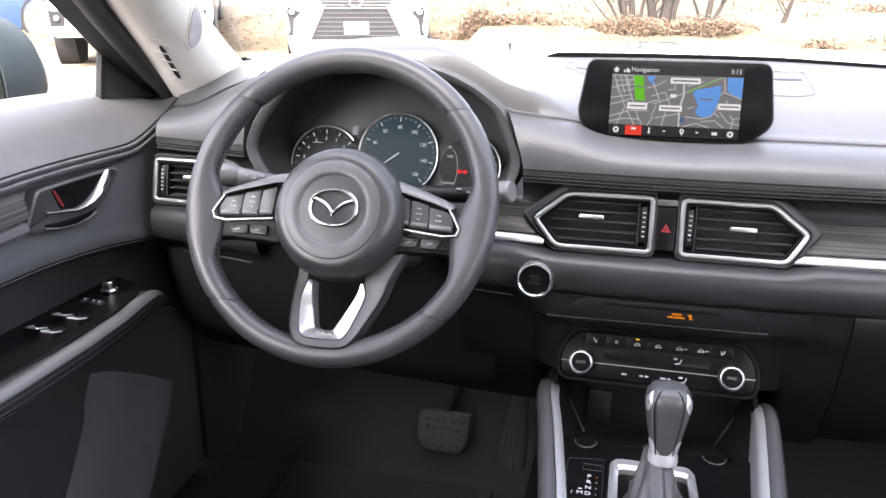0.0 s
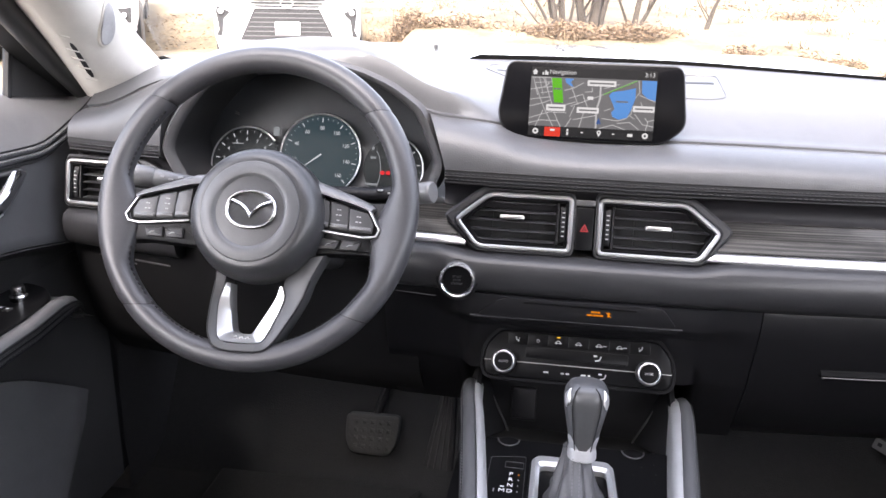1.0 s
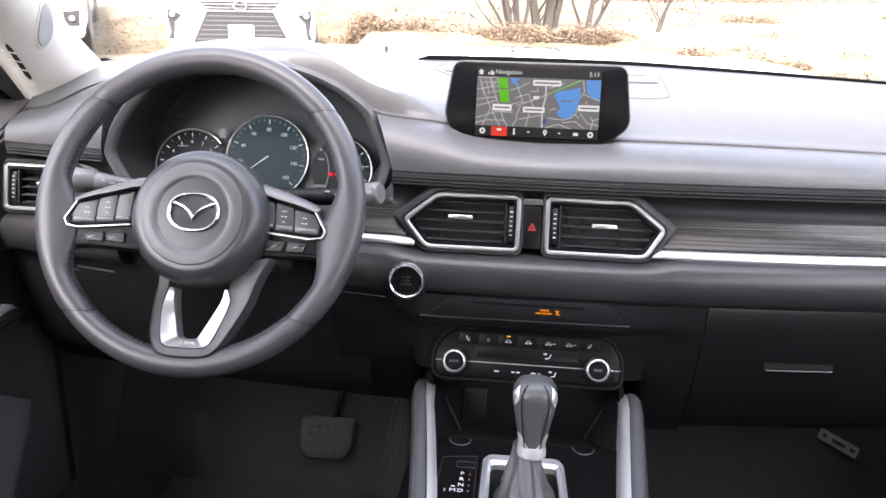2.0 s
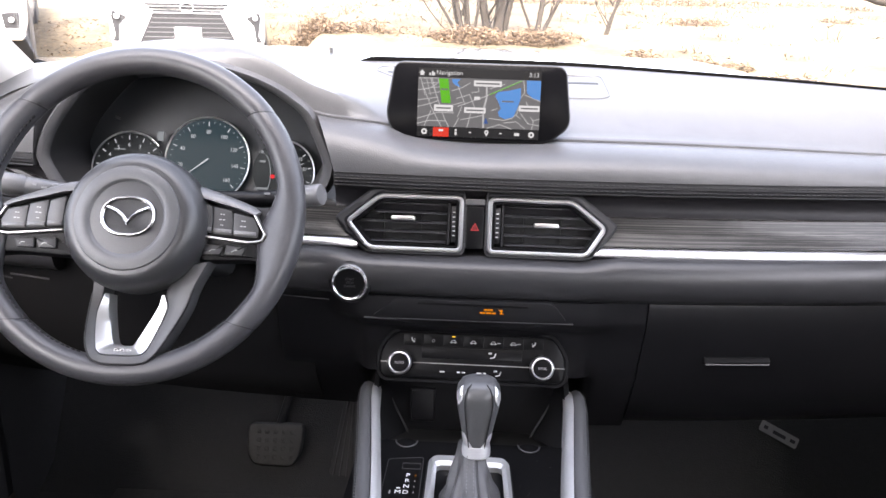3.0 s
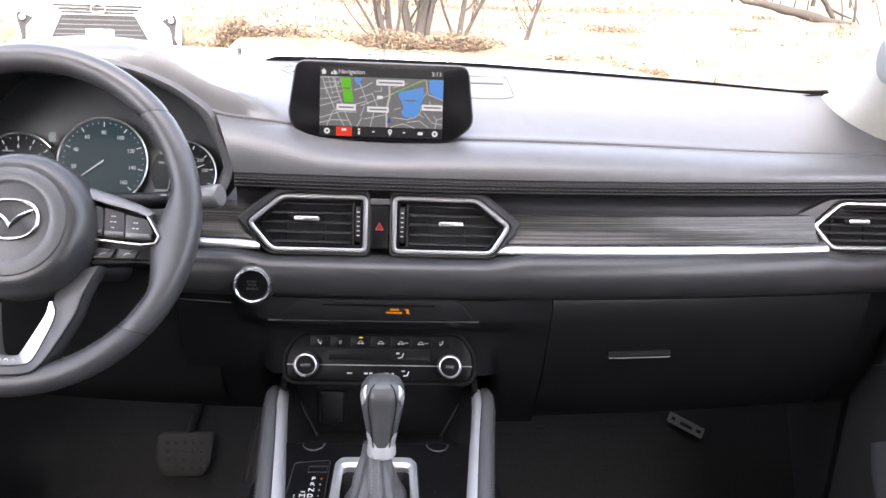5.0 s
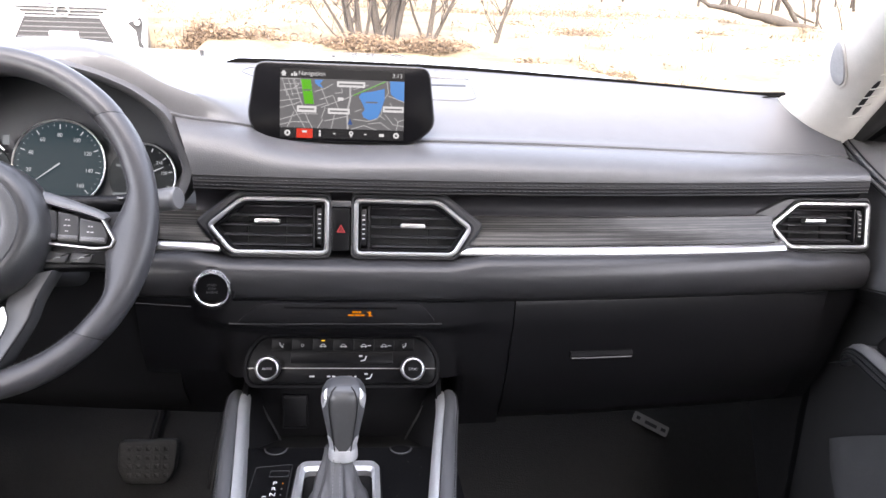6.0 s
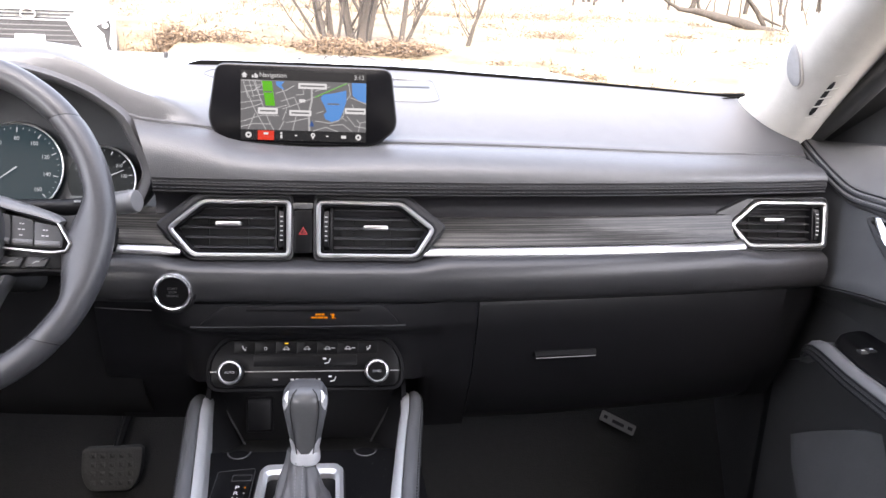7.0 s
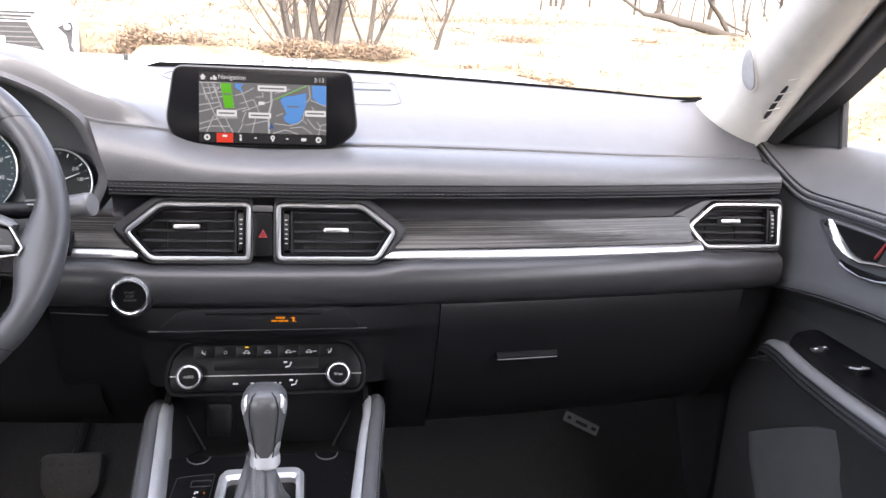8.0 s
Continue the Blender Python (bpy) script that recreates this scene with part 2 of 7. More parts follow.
# ---- dashboard ----
dash = thing("dashboard", pose(0, 0.2, 0.62), "grey padded dashboard with stitched edge and wood trim under the windscreen", "dashboard")


def dpart(name, bm, mat, label="", **k):
    return part(name, moved(bm, pose(0, -0.2, -0.62)), mat, dash, label, **k)


crest_z = table([(-0.70, 1.083), (-0.66, 1.09), (-0.633, 1.098), (-0.579, 1.122), (-0.52, 1.148), (-0.46, 1.166), (-0.40, 1.174), (-0.352, 1.175), (-0.307, 1.169),
                 (-0.275, 1.161), (-0.243, 1.145), (-0.212, 1.121), (-0.19, 1.111), (-0.11, 1.1), (-0.08, 1.09), (0, 1.084), (0.117, 1.0875), (0.3, 1.085), (0.5, 1.079), (0.66, 1.074), (0.7, 1.07)])
crest_y = table([(-0.70, 0.13), (-0.66, 0.105), (-0.6, 0.085), (-0.5, 0.06), (-0.36, 0.05), (-0.2, 0.05), (-0.11, 0.066), (0.117, 0.07), (0.3, 0.082), (0.5, 0.1), (0.66, 0.13), (0.7, 0.14)])
front_y = table([(-0.70, 0.24), (-0.62, 0.24), (-0.43, 0.27), (-0.178, 0.3), (0.0, 0.318), (0.131, 0.32), (0.264, 0.295), (0.43, 0.26), (0.56, 0.235), (0.627, 0.222), (0.7, 0.22)])
front_z = table([(-0.70, 1.125), (-0.627, 1.138), (-0.56, 1.14), (-0.178, 1.149), (0.131, 1.150), (0.264, 1.148), (0.43, 1.1445), (0.56, 1.140), (0.627, 1.137), (0.66, 1.13), (0.7, 1.11)])


hump = table([(-0.44, 0), (-0.36, 0.004), (-0.3, 0.012), (-0.24, 0.021), (-0.195, 0.024), (-0.155, 0.015), (-0.115, 0.0), (0.7, 0.0)])


def top_section(x):
    """Upper pad from the windscreen back to its rear edge, then round a soft lip."""
    yf, zf, yc, zc = front_y(x), front_z(x), crest_y(x), crest_z(x)
    out = []
    for t in [i / 14 for i in range(14)] + [0.955, 0.98, 1.0]:
        hold = 1 - (1 - t) ** (2.6 if zc > zf else 1.0)
        bump = max(0.0, min(1.0, (zc - 1.12) / 0.04))
        sag = hump(x) * (min(1.0, t / 0.92) ** 2 if t < 0.94 else {0.955: 0.86, 0.98: 0.5}.get(t, 0.0)) + 0.006 * math.sin(math.pi * t) + bump * (0.006 - 0.016 * max(0, (t - 0.72) / 0.28) ** 2)
        tight = 1 - 0.75 * min(1, hump(x) / 0.015) * max(0.0, min(1.0, (t - 0.72) / 0.2))
        out.append((x, yc + (yf - yc) * (1 - t) * tight, zf + (zc - zf) * hold + sag))
    dz = 0.010 * bump
    lip = 0.4 if x < -0.5 else 1.0
    back = -0.003 if x > -0.52 else 0.003
    out += [(x, yc + back, zc - 0.0015 - dz), (x, yc + back, zc - 0.002 - 0.003 * lip - dz), (x, yc + 0.012, zc - 0.004 - 0.004 * lip - dz)]
    out += [(x, yf - 0.01, min(zf, zc) - 0.03), (x, yf + 0.01, zf - 0.012)]
    return out


bm = bmesh.new()
loft(bm, [top_section(-0.7 + 1.4 * i / 112) for i in range(113)])
dpart("top_pad", bm, PAD, "grey grained vinyl upper pad", angle=50)

# dark seal along the foot of the windscreen
for x0, x1, n in ((-0.645, -0.54, 8), (-0.178, 0.668, 56)):
    bm = bmesh.new()
    loops = []
    for i in range(n + 1):
        x = x0 + (x1 - x0) * i / n
        h_ = (0.0055 - 0.0033 * (x + 0.178) / 0.82 if x0 > -0.3 else -0.005) * min(1, 0.15 + (x - x0) * 60, 0.15 + (x1 - x) * 25)
        y, z = front_y(x), front_z(x) + 0.12 * max(0, abs(x) - 0.6) + 6.0 * max(0, x - 0.625) ** 2
        loops.append([(x, y + 0.004, z - 0.012), (x, y + 0.004, z + h_), (x, y + 0.02, z + h_), (x, y + 0.02, z - 0.012)])
    dpart("windscreen_seal", loft(bm, loops), SEAL, "matt black strip")

tip = [(0.597, 0.225, 1.1352), (0.6178, 0.212, 1.139), (0.6295, 0.205, 1.1442), (0.641, 0.205, 1.1505)]
dpart("windscreen_seal", tube(tip, [0.0006, 0.0016, 0.0015, 0.0006], 8), SEAL)

# defroster slot in the upper pad
def pad_z(x, y):
    """Height of the upper pad's skin."""
    rows = top_section(x)[:17]
    for (_, y0, z0), (_, y1, z1) in zip(rows, rows[1:]):
        if y1 <= y <= y0:
            return z1 + (z0 - z1) * (y - y1) / max(1e-6, y0 - y1)
    return rows[0][2]


slot_line = rounded([(-0.148, 0.238), (-0.14, 0.272), (0.176, 0.272), (0.179, 0.19), (0.16, 0.182), (0.1, 0.182), (0.1, 0.2), (-0.1, 0.2)], 0.012, 4)
bm = bmesh.new()
tube([(x, y, pad_z(x, y) + 0.0002) for x, y in slot_line], 0.0011, 6, bm, loop=True)
dpart("defroster_frame", bm, SATIN, "grey defroster outlet frame")
bm = bmesh.new()
for x0, x1 in ((-0.13, 0.168),):
    loft(bm, [[(x, 0.236, pad_z(x, 0.236) - 0.002), (x, 0.236, pad_z(x, 0.236) + 0.0006), (x, 0.242, pad_z(x, 0.242) + 0.0006), (x, 0.242, pad_z(x, 0.242) - 0.002)] for x in [x0 + (x1 - x0) * i / 20 for i in range(21)]])
dpart("defroster_slot", bm, DARK)


def fascia(x_top0, x_bot0, x_top1, x_bot1, n):
    """Padded front below the upper pad, down to the stitched lip."""
    loops = []
    for i in range(n + 1):
        s = i / n
        lp = []
        for k in range(13):
            t = k / 12
            x = (x_top0 + (x_bot0 - x_top0) * t) * (1 - s) + (x_top1 + (x_bot1 - x_top1) * t) * s
            yc, zc = crest_y(x) + 0.002, crest_z(x) - 0.004
            yb, zb = curve_y(x) + 0.001, 1.049
            a = math.sin(t * math.pi / 2) ** 0.85
            b = 1 - max(0.0, math.cos(t * math.pi / 2)) ** 0.85
            lp.append((x, yc + (yb - yc) * a, zc + (zb - zc) * b))
        x = lp[-1][0]
        lp += [(x, curve_y(x) + 0.05, 1.049), (lp[0][0], crest_y(x) + 0.03, lp[0][2] - 0.004)]
        loops.append(lp)
    return loft(bmesh.new(), loops)


dpart("front_pad", fascia(-0.196, -0.168, 0.694, 0.692, 60), PAD, angle=50)
dpart("front_pad", fascia(-0.694, -0.692, -0.52, -0.548, 12), PAD, angle=50)


def strip(prof, x0, x1, n=40):
    """A solid moulding with a (y, z) section that follows the dashboard's sweep."""
    return loft(bmesh.new(), [[(x, y + curve_y(x), z) for y, z in prof] for x in [x0 + (x1 - x0) * i / n for i in range(n + 1)]])


LIP = [(0.001, 1.049), (0.0006, 1.042), (0.002, 1.036), (0.006, 1.0325), (0.05, 1.0325), (0.05, 1.049)]
RECESS = [(0.006, 1.0325), (0.015, 1.029), (0.021, 1.022), (0.0225, 1.014), (0.0205, 1.0065), (0.0165, 1.0025), (0.05, 1.0), (0.05, 1.0325)]
TRIM = [(0.016, 1.003), (0.0135, 1.002), (0.0115, 0.998), (0.008, 0.9905), (0.0025, 0.982), (-0.004, 0.9745), (-0.0055, 0.9725), (-0.0045, 0.971), (0.045, 0.971), (0.045, 1.003)]
METAL = [(-0.0045, 0.9708), (-0.0072, 0.9702), (-0.0125, 0.9655), (-0.0138, 0.963), (-0.0135, 0.9615), (0.04, 0.9615), (0.04, 0.9708)]
BULGE = [(-0.012, 0.9618), (-0.0215, 0.9598), (-0.0295, 0.953), (-0.034, 0.942), (-0.0345, 0.928), (-0.031, 0.915), (-0.023, 0.907), (-0.012, 0.904), (0.04, 0.904), (0.04, 0.9618)]
# the lip is the pad's own edge, shaded by its colour
for x0, x1, n in ((-0.168, 0.692, 60), (-0.692, -0.548, 8)):
    dpart("stitched_lip", strip(LIP, x0, x1, n), LIP_SHADE, "stitched pad edge, coloured darker as shade")
dpart("recess_band", strip(RECESS, -0.17, 0.692), RECESS_SHADE, "leather-look band, darkened as shade under the lip")
dpart("recess_band", strip(RECESS, -0.692, -0.545, 8), RECESS_SHADE)
dpart("wood_trim", strip(TRIM, 0.151, 0.559), WOOD, "grey streaked wood trim")
dpart("wood_trim", strip(TRIM, -0.25, -0.149, 8), WOOD, "grey streaked wood trim")
dpart("metal_strip", strip(METAL, 0.142, 0.573), STRIP, "bright satin metal strip")
dpart("metal_strip", strip(METAL, -0.25, -0.139, 8), STRIP)


def bulge_section(x):
    """The lower roll, whose upper edge dips below the vents."""
    a = abs(x)
    dip = 1 - min(1, max(0, (a - 0.13) / 0.04)) if a < 0.3 else min(1, max(0, (a - 0.56) / 0.04))
    drop = (0.0063, 0.0068, 0.003, 0.0, 0, 0, 0, 0, 0, 0.0063)
    return [(x, y + curve_y(x), z - d * dip) for (y, z), d in zip(BULGE, drop)]


for x0, x1, n in ((-0.25, 0.694, 90), (-0.694, -0.52, 16)):
    dpart("knee_bolster", loft(bmesh.new(), [bulge_section(x0 + (x1 - x0) * i / n) for i in range(n + 1)]), LEATHER, "soft dark grey padded lower roll", angle=60)
bm = bmesh.new()
for z, y in ((1.0455, -0.0005), (1.0385, -0.0005)):
    for x0, x1 in ((-0.166, 0.69), (-0.69, -0.55)):
        stitches(bm, [(x, y + curve_y(x), z) for x in [x0 + (x1 - x0) * i / 40 for i in range(41)]])
tagged(dpart("stitching", bm, THREAD, "two rows of grey stitches"), kind="stuff")
bm = bmesh.new()
for x0, x1 in ((-0.168, 0.692), (-0.692, -0.55)):
    tube([(x, curve_y(x) + 0.001, 1.042) for x in [x0 + (x1 - x0) * i / 40 for i in range(41)]], 0.0014, 6, bm)
    tube([(x, curve_y(x) + 0.0002, 1.0492) for x in [x0 + (x1 - x0) * i / 40 for i in range(41)]], 0.0009, 6, bm)
    tube([(x, curve_y(x) + 0.0025, 1.0335) for x in [x0 + (x1 - x0) * i / 40 for i in range(41)]], 0.0015, 6, bm)
dpart("seam_piping", bm, DARK)

# closing body behind the facings
dpart("core", strip([(0.048, 0.966), (0.06, 0.735), (0.28, 0.735), (0.28, 0.966)], -0.71, 0.71, 20), SHELL)
dpart("core_top", strip([(0.05, 1.03), (0.05, 0.96), (0.25, 0.96), (0.25, 1.06), (0.12, 1.06)], -0.15, 0.695, 20), SHELL)
dpart("core_top", strip([(0.05, 1.03), (0.05, 0.96), (0.2, 0.96), (0.2, 1.05), (0.1, 1.05)], -0.695, -0.56, 6), SHELL)
LOWER = [(-0.012, 0.904), (-0.008, 0.87), (0.02, 0.78), (0.06, 0.70), (0.12, 0.68), (0.16, 0.70), (0.1, 0.904)]


def lower_section(x):
    """Lower fascia: overhangs the control panel in the middle and flows into the glove box and the knee panel."""
    zs = (0.908, 0.895, 0.882, 0.877, 0.867, 0.858, 0.83, 0.797, 0.792, 0.70)
    mid = (-0.0305, -0.031, -0.031, -0.0295, -0.019, -0.0095, -0.0085, -0.006, 0.044, 0.086)
    knee = (-0.016, -0.013, -0.010, -0.009, -0.007, -0.005, 0.002, 0.014, 0.018, 0.078)
    lid = (-0.0215, -0.0215, -0.021, -0.0205, -0.0175, -0.0145, -0.0065, 0.002, 0.004, 0.045)
    side, k = (knee, (-0.128 - x) / 0.05) if x < 0 else (lid, (x - 0.138) / 0.05)
    k, q = (max(0.0, min(1.0, v)) for v in (k, k * 2.6 + 0.1))
    k, q = (v * v * (3 - 2 * v) for v in (k, q))
    return [(x, curve_y(x) + 0.06, 0.908)] + [(x, curve_y(x) + a + (b - a) * (k if z > 0.87 else q), z) for a, b, z in zip(mid, side, zs)] + [(x, curve_y(x) + 0.09, 0.70)]


dpart("lower_fascia", loft(bmesh.new(), [lower_section(-0.24 + 0.452 * i / 60) for i in range(61)]), DARK, "smooth black lower fascia", angle=50)
bm = bmesh.new()
tube([(x, curve_y(x) - 0.0315 + 0.09 * max(0, -0.17 - x), 0.9) for x in [-0.235 + 0.008 * i for i in range(9)]], 0.0005, 6, bm)
dpart("fascia_seam", bm, SATIN)
dpart("side_cheek", strip(LOWER, 0.646, 0.70, 4), DARK)
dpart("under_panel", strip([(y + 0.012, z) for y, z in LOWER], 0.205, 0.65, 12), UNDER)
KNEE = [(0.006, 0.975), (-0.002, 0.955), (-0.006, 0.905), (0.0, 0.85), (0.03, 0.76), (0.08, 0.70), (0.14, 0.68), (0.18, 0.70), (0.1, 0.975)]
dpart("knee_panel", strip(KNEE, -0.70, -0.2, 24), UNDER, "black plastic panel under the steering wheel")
bm = bmesh.new()
for z in (0.915, 0.902, 0.888):
    tube([(-0.60, curve_y(0.6) - 0.0065, z), (-0.545, curve_y(0.545) - 0.0065, z - 0.002)], 0.0012, 6, bm)
tube([(-0.66, curve_y(0.66) - 0.005, 0.888), (-0.60, curve_y(0.6) - 0.004, 0.881)], 0.001, 6, bm)
dpart("panel_ribs", bm, SATIN)

# ---- glove box ----
glove = thing("glove_box", pose(0.42, 0.02, 0.80), "closed black glove box with a slim pull handle under the dashboard", "glove box")


def lid_section(x):
    k = (x - 0.215) / 0.43
    zt = 0.9055 + 0.006 * k
    return [(x, curve_y(x) + y, z) for y, z in ((-0.020, zt), (-0.022, zt - 0.004), (-0.018, 0.87), (0.004, 0.79), (0.032, 0.725), (0.06, 0.70), (0.07, 0.71), (0.02, zt))]


bm = loft(bmesh.new(), [lid_section(0.2135 + 0.4305 * i / 16) for i in range(17)])
part("lid", moved(bm, pose(-0.42, -0.02, -0.80)), DARK, glove)
bm = bmesh.new()
loft(bm, [[(x, 0.008 + curve_y(x), 0.829), (x, -0.012 + curve_y(x), 0.831), (x, -0.0155 + curve_y(x), 0.8265), (x, -0.011 + curve_y(x), 0.8225), (x, 0.006 + curve_y(x), 0.82)] for x in [0.293 + 0.083 * i / 8 for i in range(9)]])
hd = part("handle", moved(bm, pose(-0.42, -0.02, -0.80)), UNDER, glove, "slim black pull handle")
bm = bmesh.new()
tube([(x, -0.0145 + curve_y(x), 0.8235) for x in [0.294 + 0.081 * i / 8 for i in range(9)]], 0.0011, 6, bm)
part("handle_edge", moved(bm, pose(-0.42, -0.02, -0.80)), SATIN, hd, "thin satin grey edge")
# paler tube that draws the highlight along the lid's upper edge
bm = bmesh.new()
tube([(0.33, curve_y(0.33) - 0.02, 0.9105), (0.47, curve_y(0.47) - 0.02, 0.912), (0.633, curve_y(0.633) - 0.02, 0.9145)], 0.0012, 6, bm)
part("top_edge_highlight", moved(bm, pose(-0.42, -0.02, -0.80)), SATIN, glove)


# ---- air vents ----
def vent(outline, m, side, label, wheel_x, tab, slat_dx, n_slats=5):
    """outline: the bezel's outer edge, counter-clockwise in the face plane."""
    v = thing("air_vent", m, label, "air vent", "dashboard air vents")
    out = rounded(outline, 0.009, 5)
    part("bezel", ring(out, inset(out, 0.0052), -0.012, 0.005, 0.0016), CHROME, v, "satin chrome surround")
    part("inner_frame", ring(inset(out, 0.0054), inset(out, 0.0085), -0.02, 0.0015, 0.001), PIANO, v)
    part("duct", prism(inset(out, 0.003), -0.026, -0.022), SHELL, v)
    y0, y1 = min(p[1] for p in outline) + 0.011, max(p[1] for p in outline) - 0.011
    inn = inset(outline, 0.0085)
    for i in range(n_slats):
        y = y0 + (y1 - y0) * i / (n_slats - 1)
        xs = []
        for a, b in zip(inn, inn[1:] + inn[:1]):
            if (a[1] - y) * (b[1] - y) < 0:
                xs.append(a[0] + (b[0] - a[0]) * (y - a[1]) / (b[1] - a[1]))
        if len(xs) < 2:
            continue
        x0, x1 = min(xs), max(xs)
        if side > 0:
            x0 = max(x0, wheel_x + 0.009)
        else:
            x1 = min(x1, wheel_x - 0.009)
        bm = bmesh.new()
        loft(bm, [[(x, y - 0.0009, -0.0045), (x, y, -0.0036), (x, y + 0.0009, -0.0045), (x, y + 0.0026, -0.0155), (x, y + 0.0012, -0.0155)] for x in (x0, x1)])
        part("slat", bm, LOUVRE, v)
    for k in (-0.025, 0.02):
        x = tab[0] + k
        part("vane", block(x - 0.0008, y0 - 0.004, -0.024, x + 0.0008, y1 + 0.004, -0.0195), DARK, v)
    tb = rounded(box2(tab[0] - 0.0145, tab[1] - 0.0027, tab[0] + 0.0145, tab[1] + 0.0027), 0.0022, 3)
    part("tab", prism(tb, -0.008, 0.003, 0.0012), STRIP, v, "satin chrome slider")
    wh = bmesh.new()
    loft(wh, [[(wheel_x + dx, 0.99 * 0 + yy, -0.006 + 0.0065 * math.cos((yy - ym) / 0.021)) for dx in (-0.0032, 0.0032)] + [(wheel_x + 0.0032, yy, -0.014), (wheel_x - 0.0032, yy, -0.014)] for ym in ((y0 + y1) / 2,) for yy in [ym - 0.021 + 0.0035 * q for q in range(13)]])
    w = part("thumbwheel", wh, DARK, v)
    bm = bmesh.new()
    for q in range(6):
        block(wheel_x - 0.0016, (y0 + y1) / 2 - 0.0142 + q * 0.0055, 0.0, wheel_x + 0.0016, (y0 + y1) / 2 - 0.0128 + q * 0.0055, 0.0012, bm=bm)
    part("ribs", bm, GREY_PRINT, w, "pale ribs")
    post = wheel_x + side * 0.0062
    part("post", block(post - 0.0012, y0 - 0.003, -0.016, post + 0.0012, y1 + 0.003, -0.001), DARK, v)
    return v


# local face plane has its origin at mid height of the centre vents
VL = [(-0.1545, 0.0), (-0.126, -0.0335), (-0.0135, -0.0335), (-0.0135, 0.0345), (-0.114, 0.034)]
VR = [(0.0155, -0.0335), (0.135, -0.0335), (0.157, 0.002), (0.116, 0.034), (0.0155, 0.0345)]
vent(VL, face(0, -0.002, 0.992, 17), -1, "satin chrome framed six-sided air vent in the centre dashboard", -0.0245, (-0.085, 0.0055), 0)
vent(VR, face(0, -0.002, 0.992, 17), 1, "satin chrome framed six-sided air vent in the centre dashboard", 0.027, (0.085, 0.0027), 0)
VP = [(-0.072, -0.002), (-0.044, -0.032), (0.066, -0.031), (0.0665, 0.031), (-0.035, 0.031)]
vent(VP, face(0.627, 0.054, 0.991, 15) @ pose(0, 0, 0, 0, 0, 0), -1, "satin chrome framed air vent at the dashboard end", 0.055, (-0.008, 0.005), 0)
VD = [(-0.0665, -0.031), (0.044, -0.032), (0.072, -0.002), (0.035, 0.031), (-0.066, 0.031)]
vent(VD, face(-0.627, 0.054, 0.991, 15), 1, "satin chrome framed air vent at the dashboard end", -0.055, (-0.008, 0.005), 0)
# dark surround behind the outer vents
for s, q in ((1, VP), (-1, VD)):
    p = [(-0.104, 0.009), (-0.052, -0.0385), (0.068, -0.035), (0.069, 0.037), (-0.048, 0.036)]
    if s < 0:
        p = [(-p[i][0], p[i][1]) for i in (2, 1, 0, 4, 3)]
    sr = part("vent_surround", ring(rounded(p, 0.007, 4), rounded(q, 0.007, 4), -0.03, 0.0015, 0.003), LEATHER, dash)
    sr.matrix_local = pose(0, -0.2, -0.62) @ face(s * 0.627, 0.054, 0.991, 15)
for q, p in ((VL, [(-0.168, 0.004), (-0.13, -0.0365), (-0.0118, -0.0365), (-0.0118, 0.041), (-0.122, 0.041)]), (VR, [(0.0125, -0.0365), (0.139, -0.0365), (0.171, 0.005), (0.124, 0.041), (0.0125, 0.041)])):
    sr = part("vent_surround", ring(rounded(p, 0.007, 4), rounded(q, 0.007, 4), -0.03, 0.001, 0.003), LEATHER, dash)
    sr.matrix_local = pose(0, -0.2, -0.62) @ face(0, -0.002, 0.992, 17)

hazard = thing("hazard_switch", face(0.0005, -0.002, 0.992, 17), "black hazard switch with red triangle between the vents", "switch")
part("button", prism(rounded(box2(-0.0105, -0.028, 0.0105, 0.022), 0.002, 3), -0.02, 0.001, 0.0012), PIANO, hazard)
part("cap", prism(rounded(box2(-0.0115, 0.0235, 0.0115, 0.031), 0.002, 3), -0.02, 0.002, 0.0012), SATIN, hazard)
tri = [(-0.0052, -0.0062), (0.0052, -0.0062), (0, 0.0032)]
part("triangle", ring(tri, inset(tri, 0.0012), 0.0008, 0.0016, 0.0001), RED_PRINT, hazard, "red triangle outline")
t2 = inset(tri, 0.0019)
part("inner_triangle", ring(t2, inset(t2, 0.0005), 0.0008, 0.0016, 0.00005), RED_PRINT, hazard)

start = thing("start_button", face(-0.1445, -0.0305, 0.9245, 6), "round black engine start button with chrome ring", "button")
part("recess", ring(circle2(0, 0, 0.0262, 40), circle2(0, 0, 0.0226, 40), -0.02, 0.0, 0.001), DARK, start)
bm = lathe([(0.0228, -0.01), (0.0228, 0.003), (0.0212, 0.0058), (0.0195, 0.0062), (0.0182, 0.0052), (0.0178, 0.002), (0.0178, -0.01)], 48)
part("chrome_ring", bm, LACQ, start, "bright chrome ring")
part("cap", lathe([(0.0176, -0.01), (0.0176, 0.0022), (0.0168, 0.0034), (0.012, 0.0037), (0.0001, 0.0037)], 40), PIANO, start)
for i, w in enumerate(("START", "STOP", "ENGINE")):
    lettering("lettering", w, 0.0038, 0, 0.0042 - i * 0.0042, 0.0041, SATIN, start)

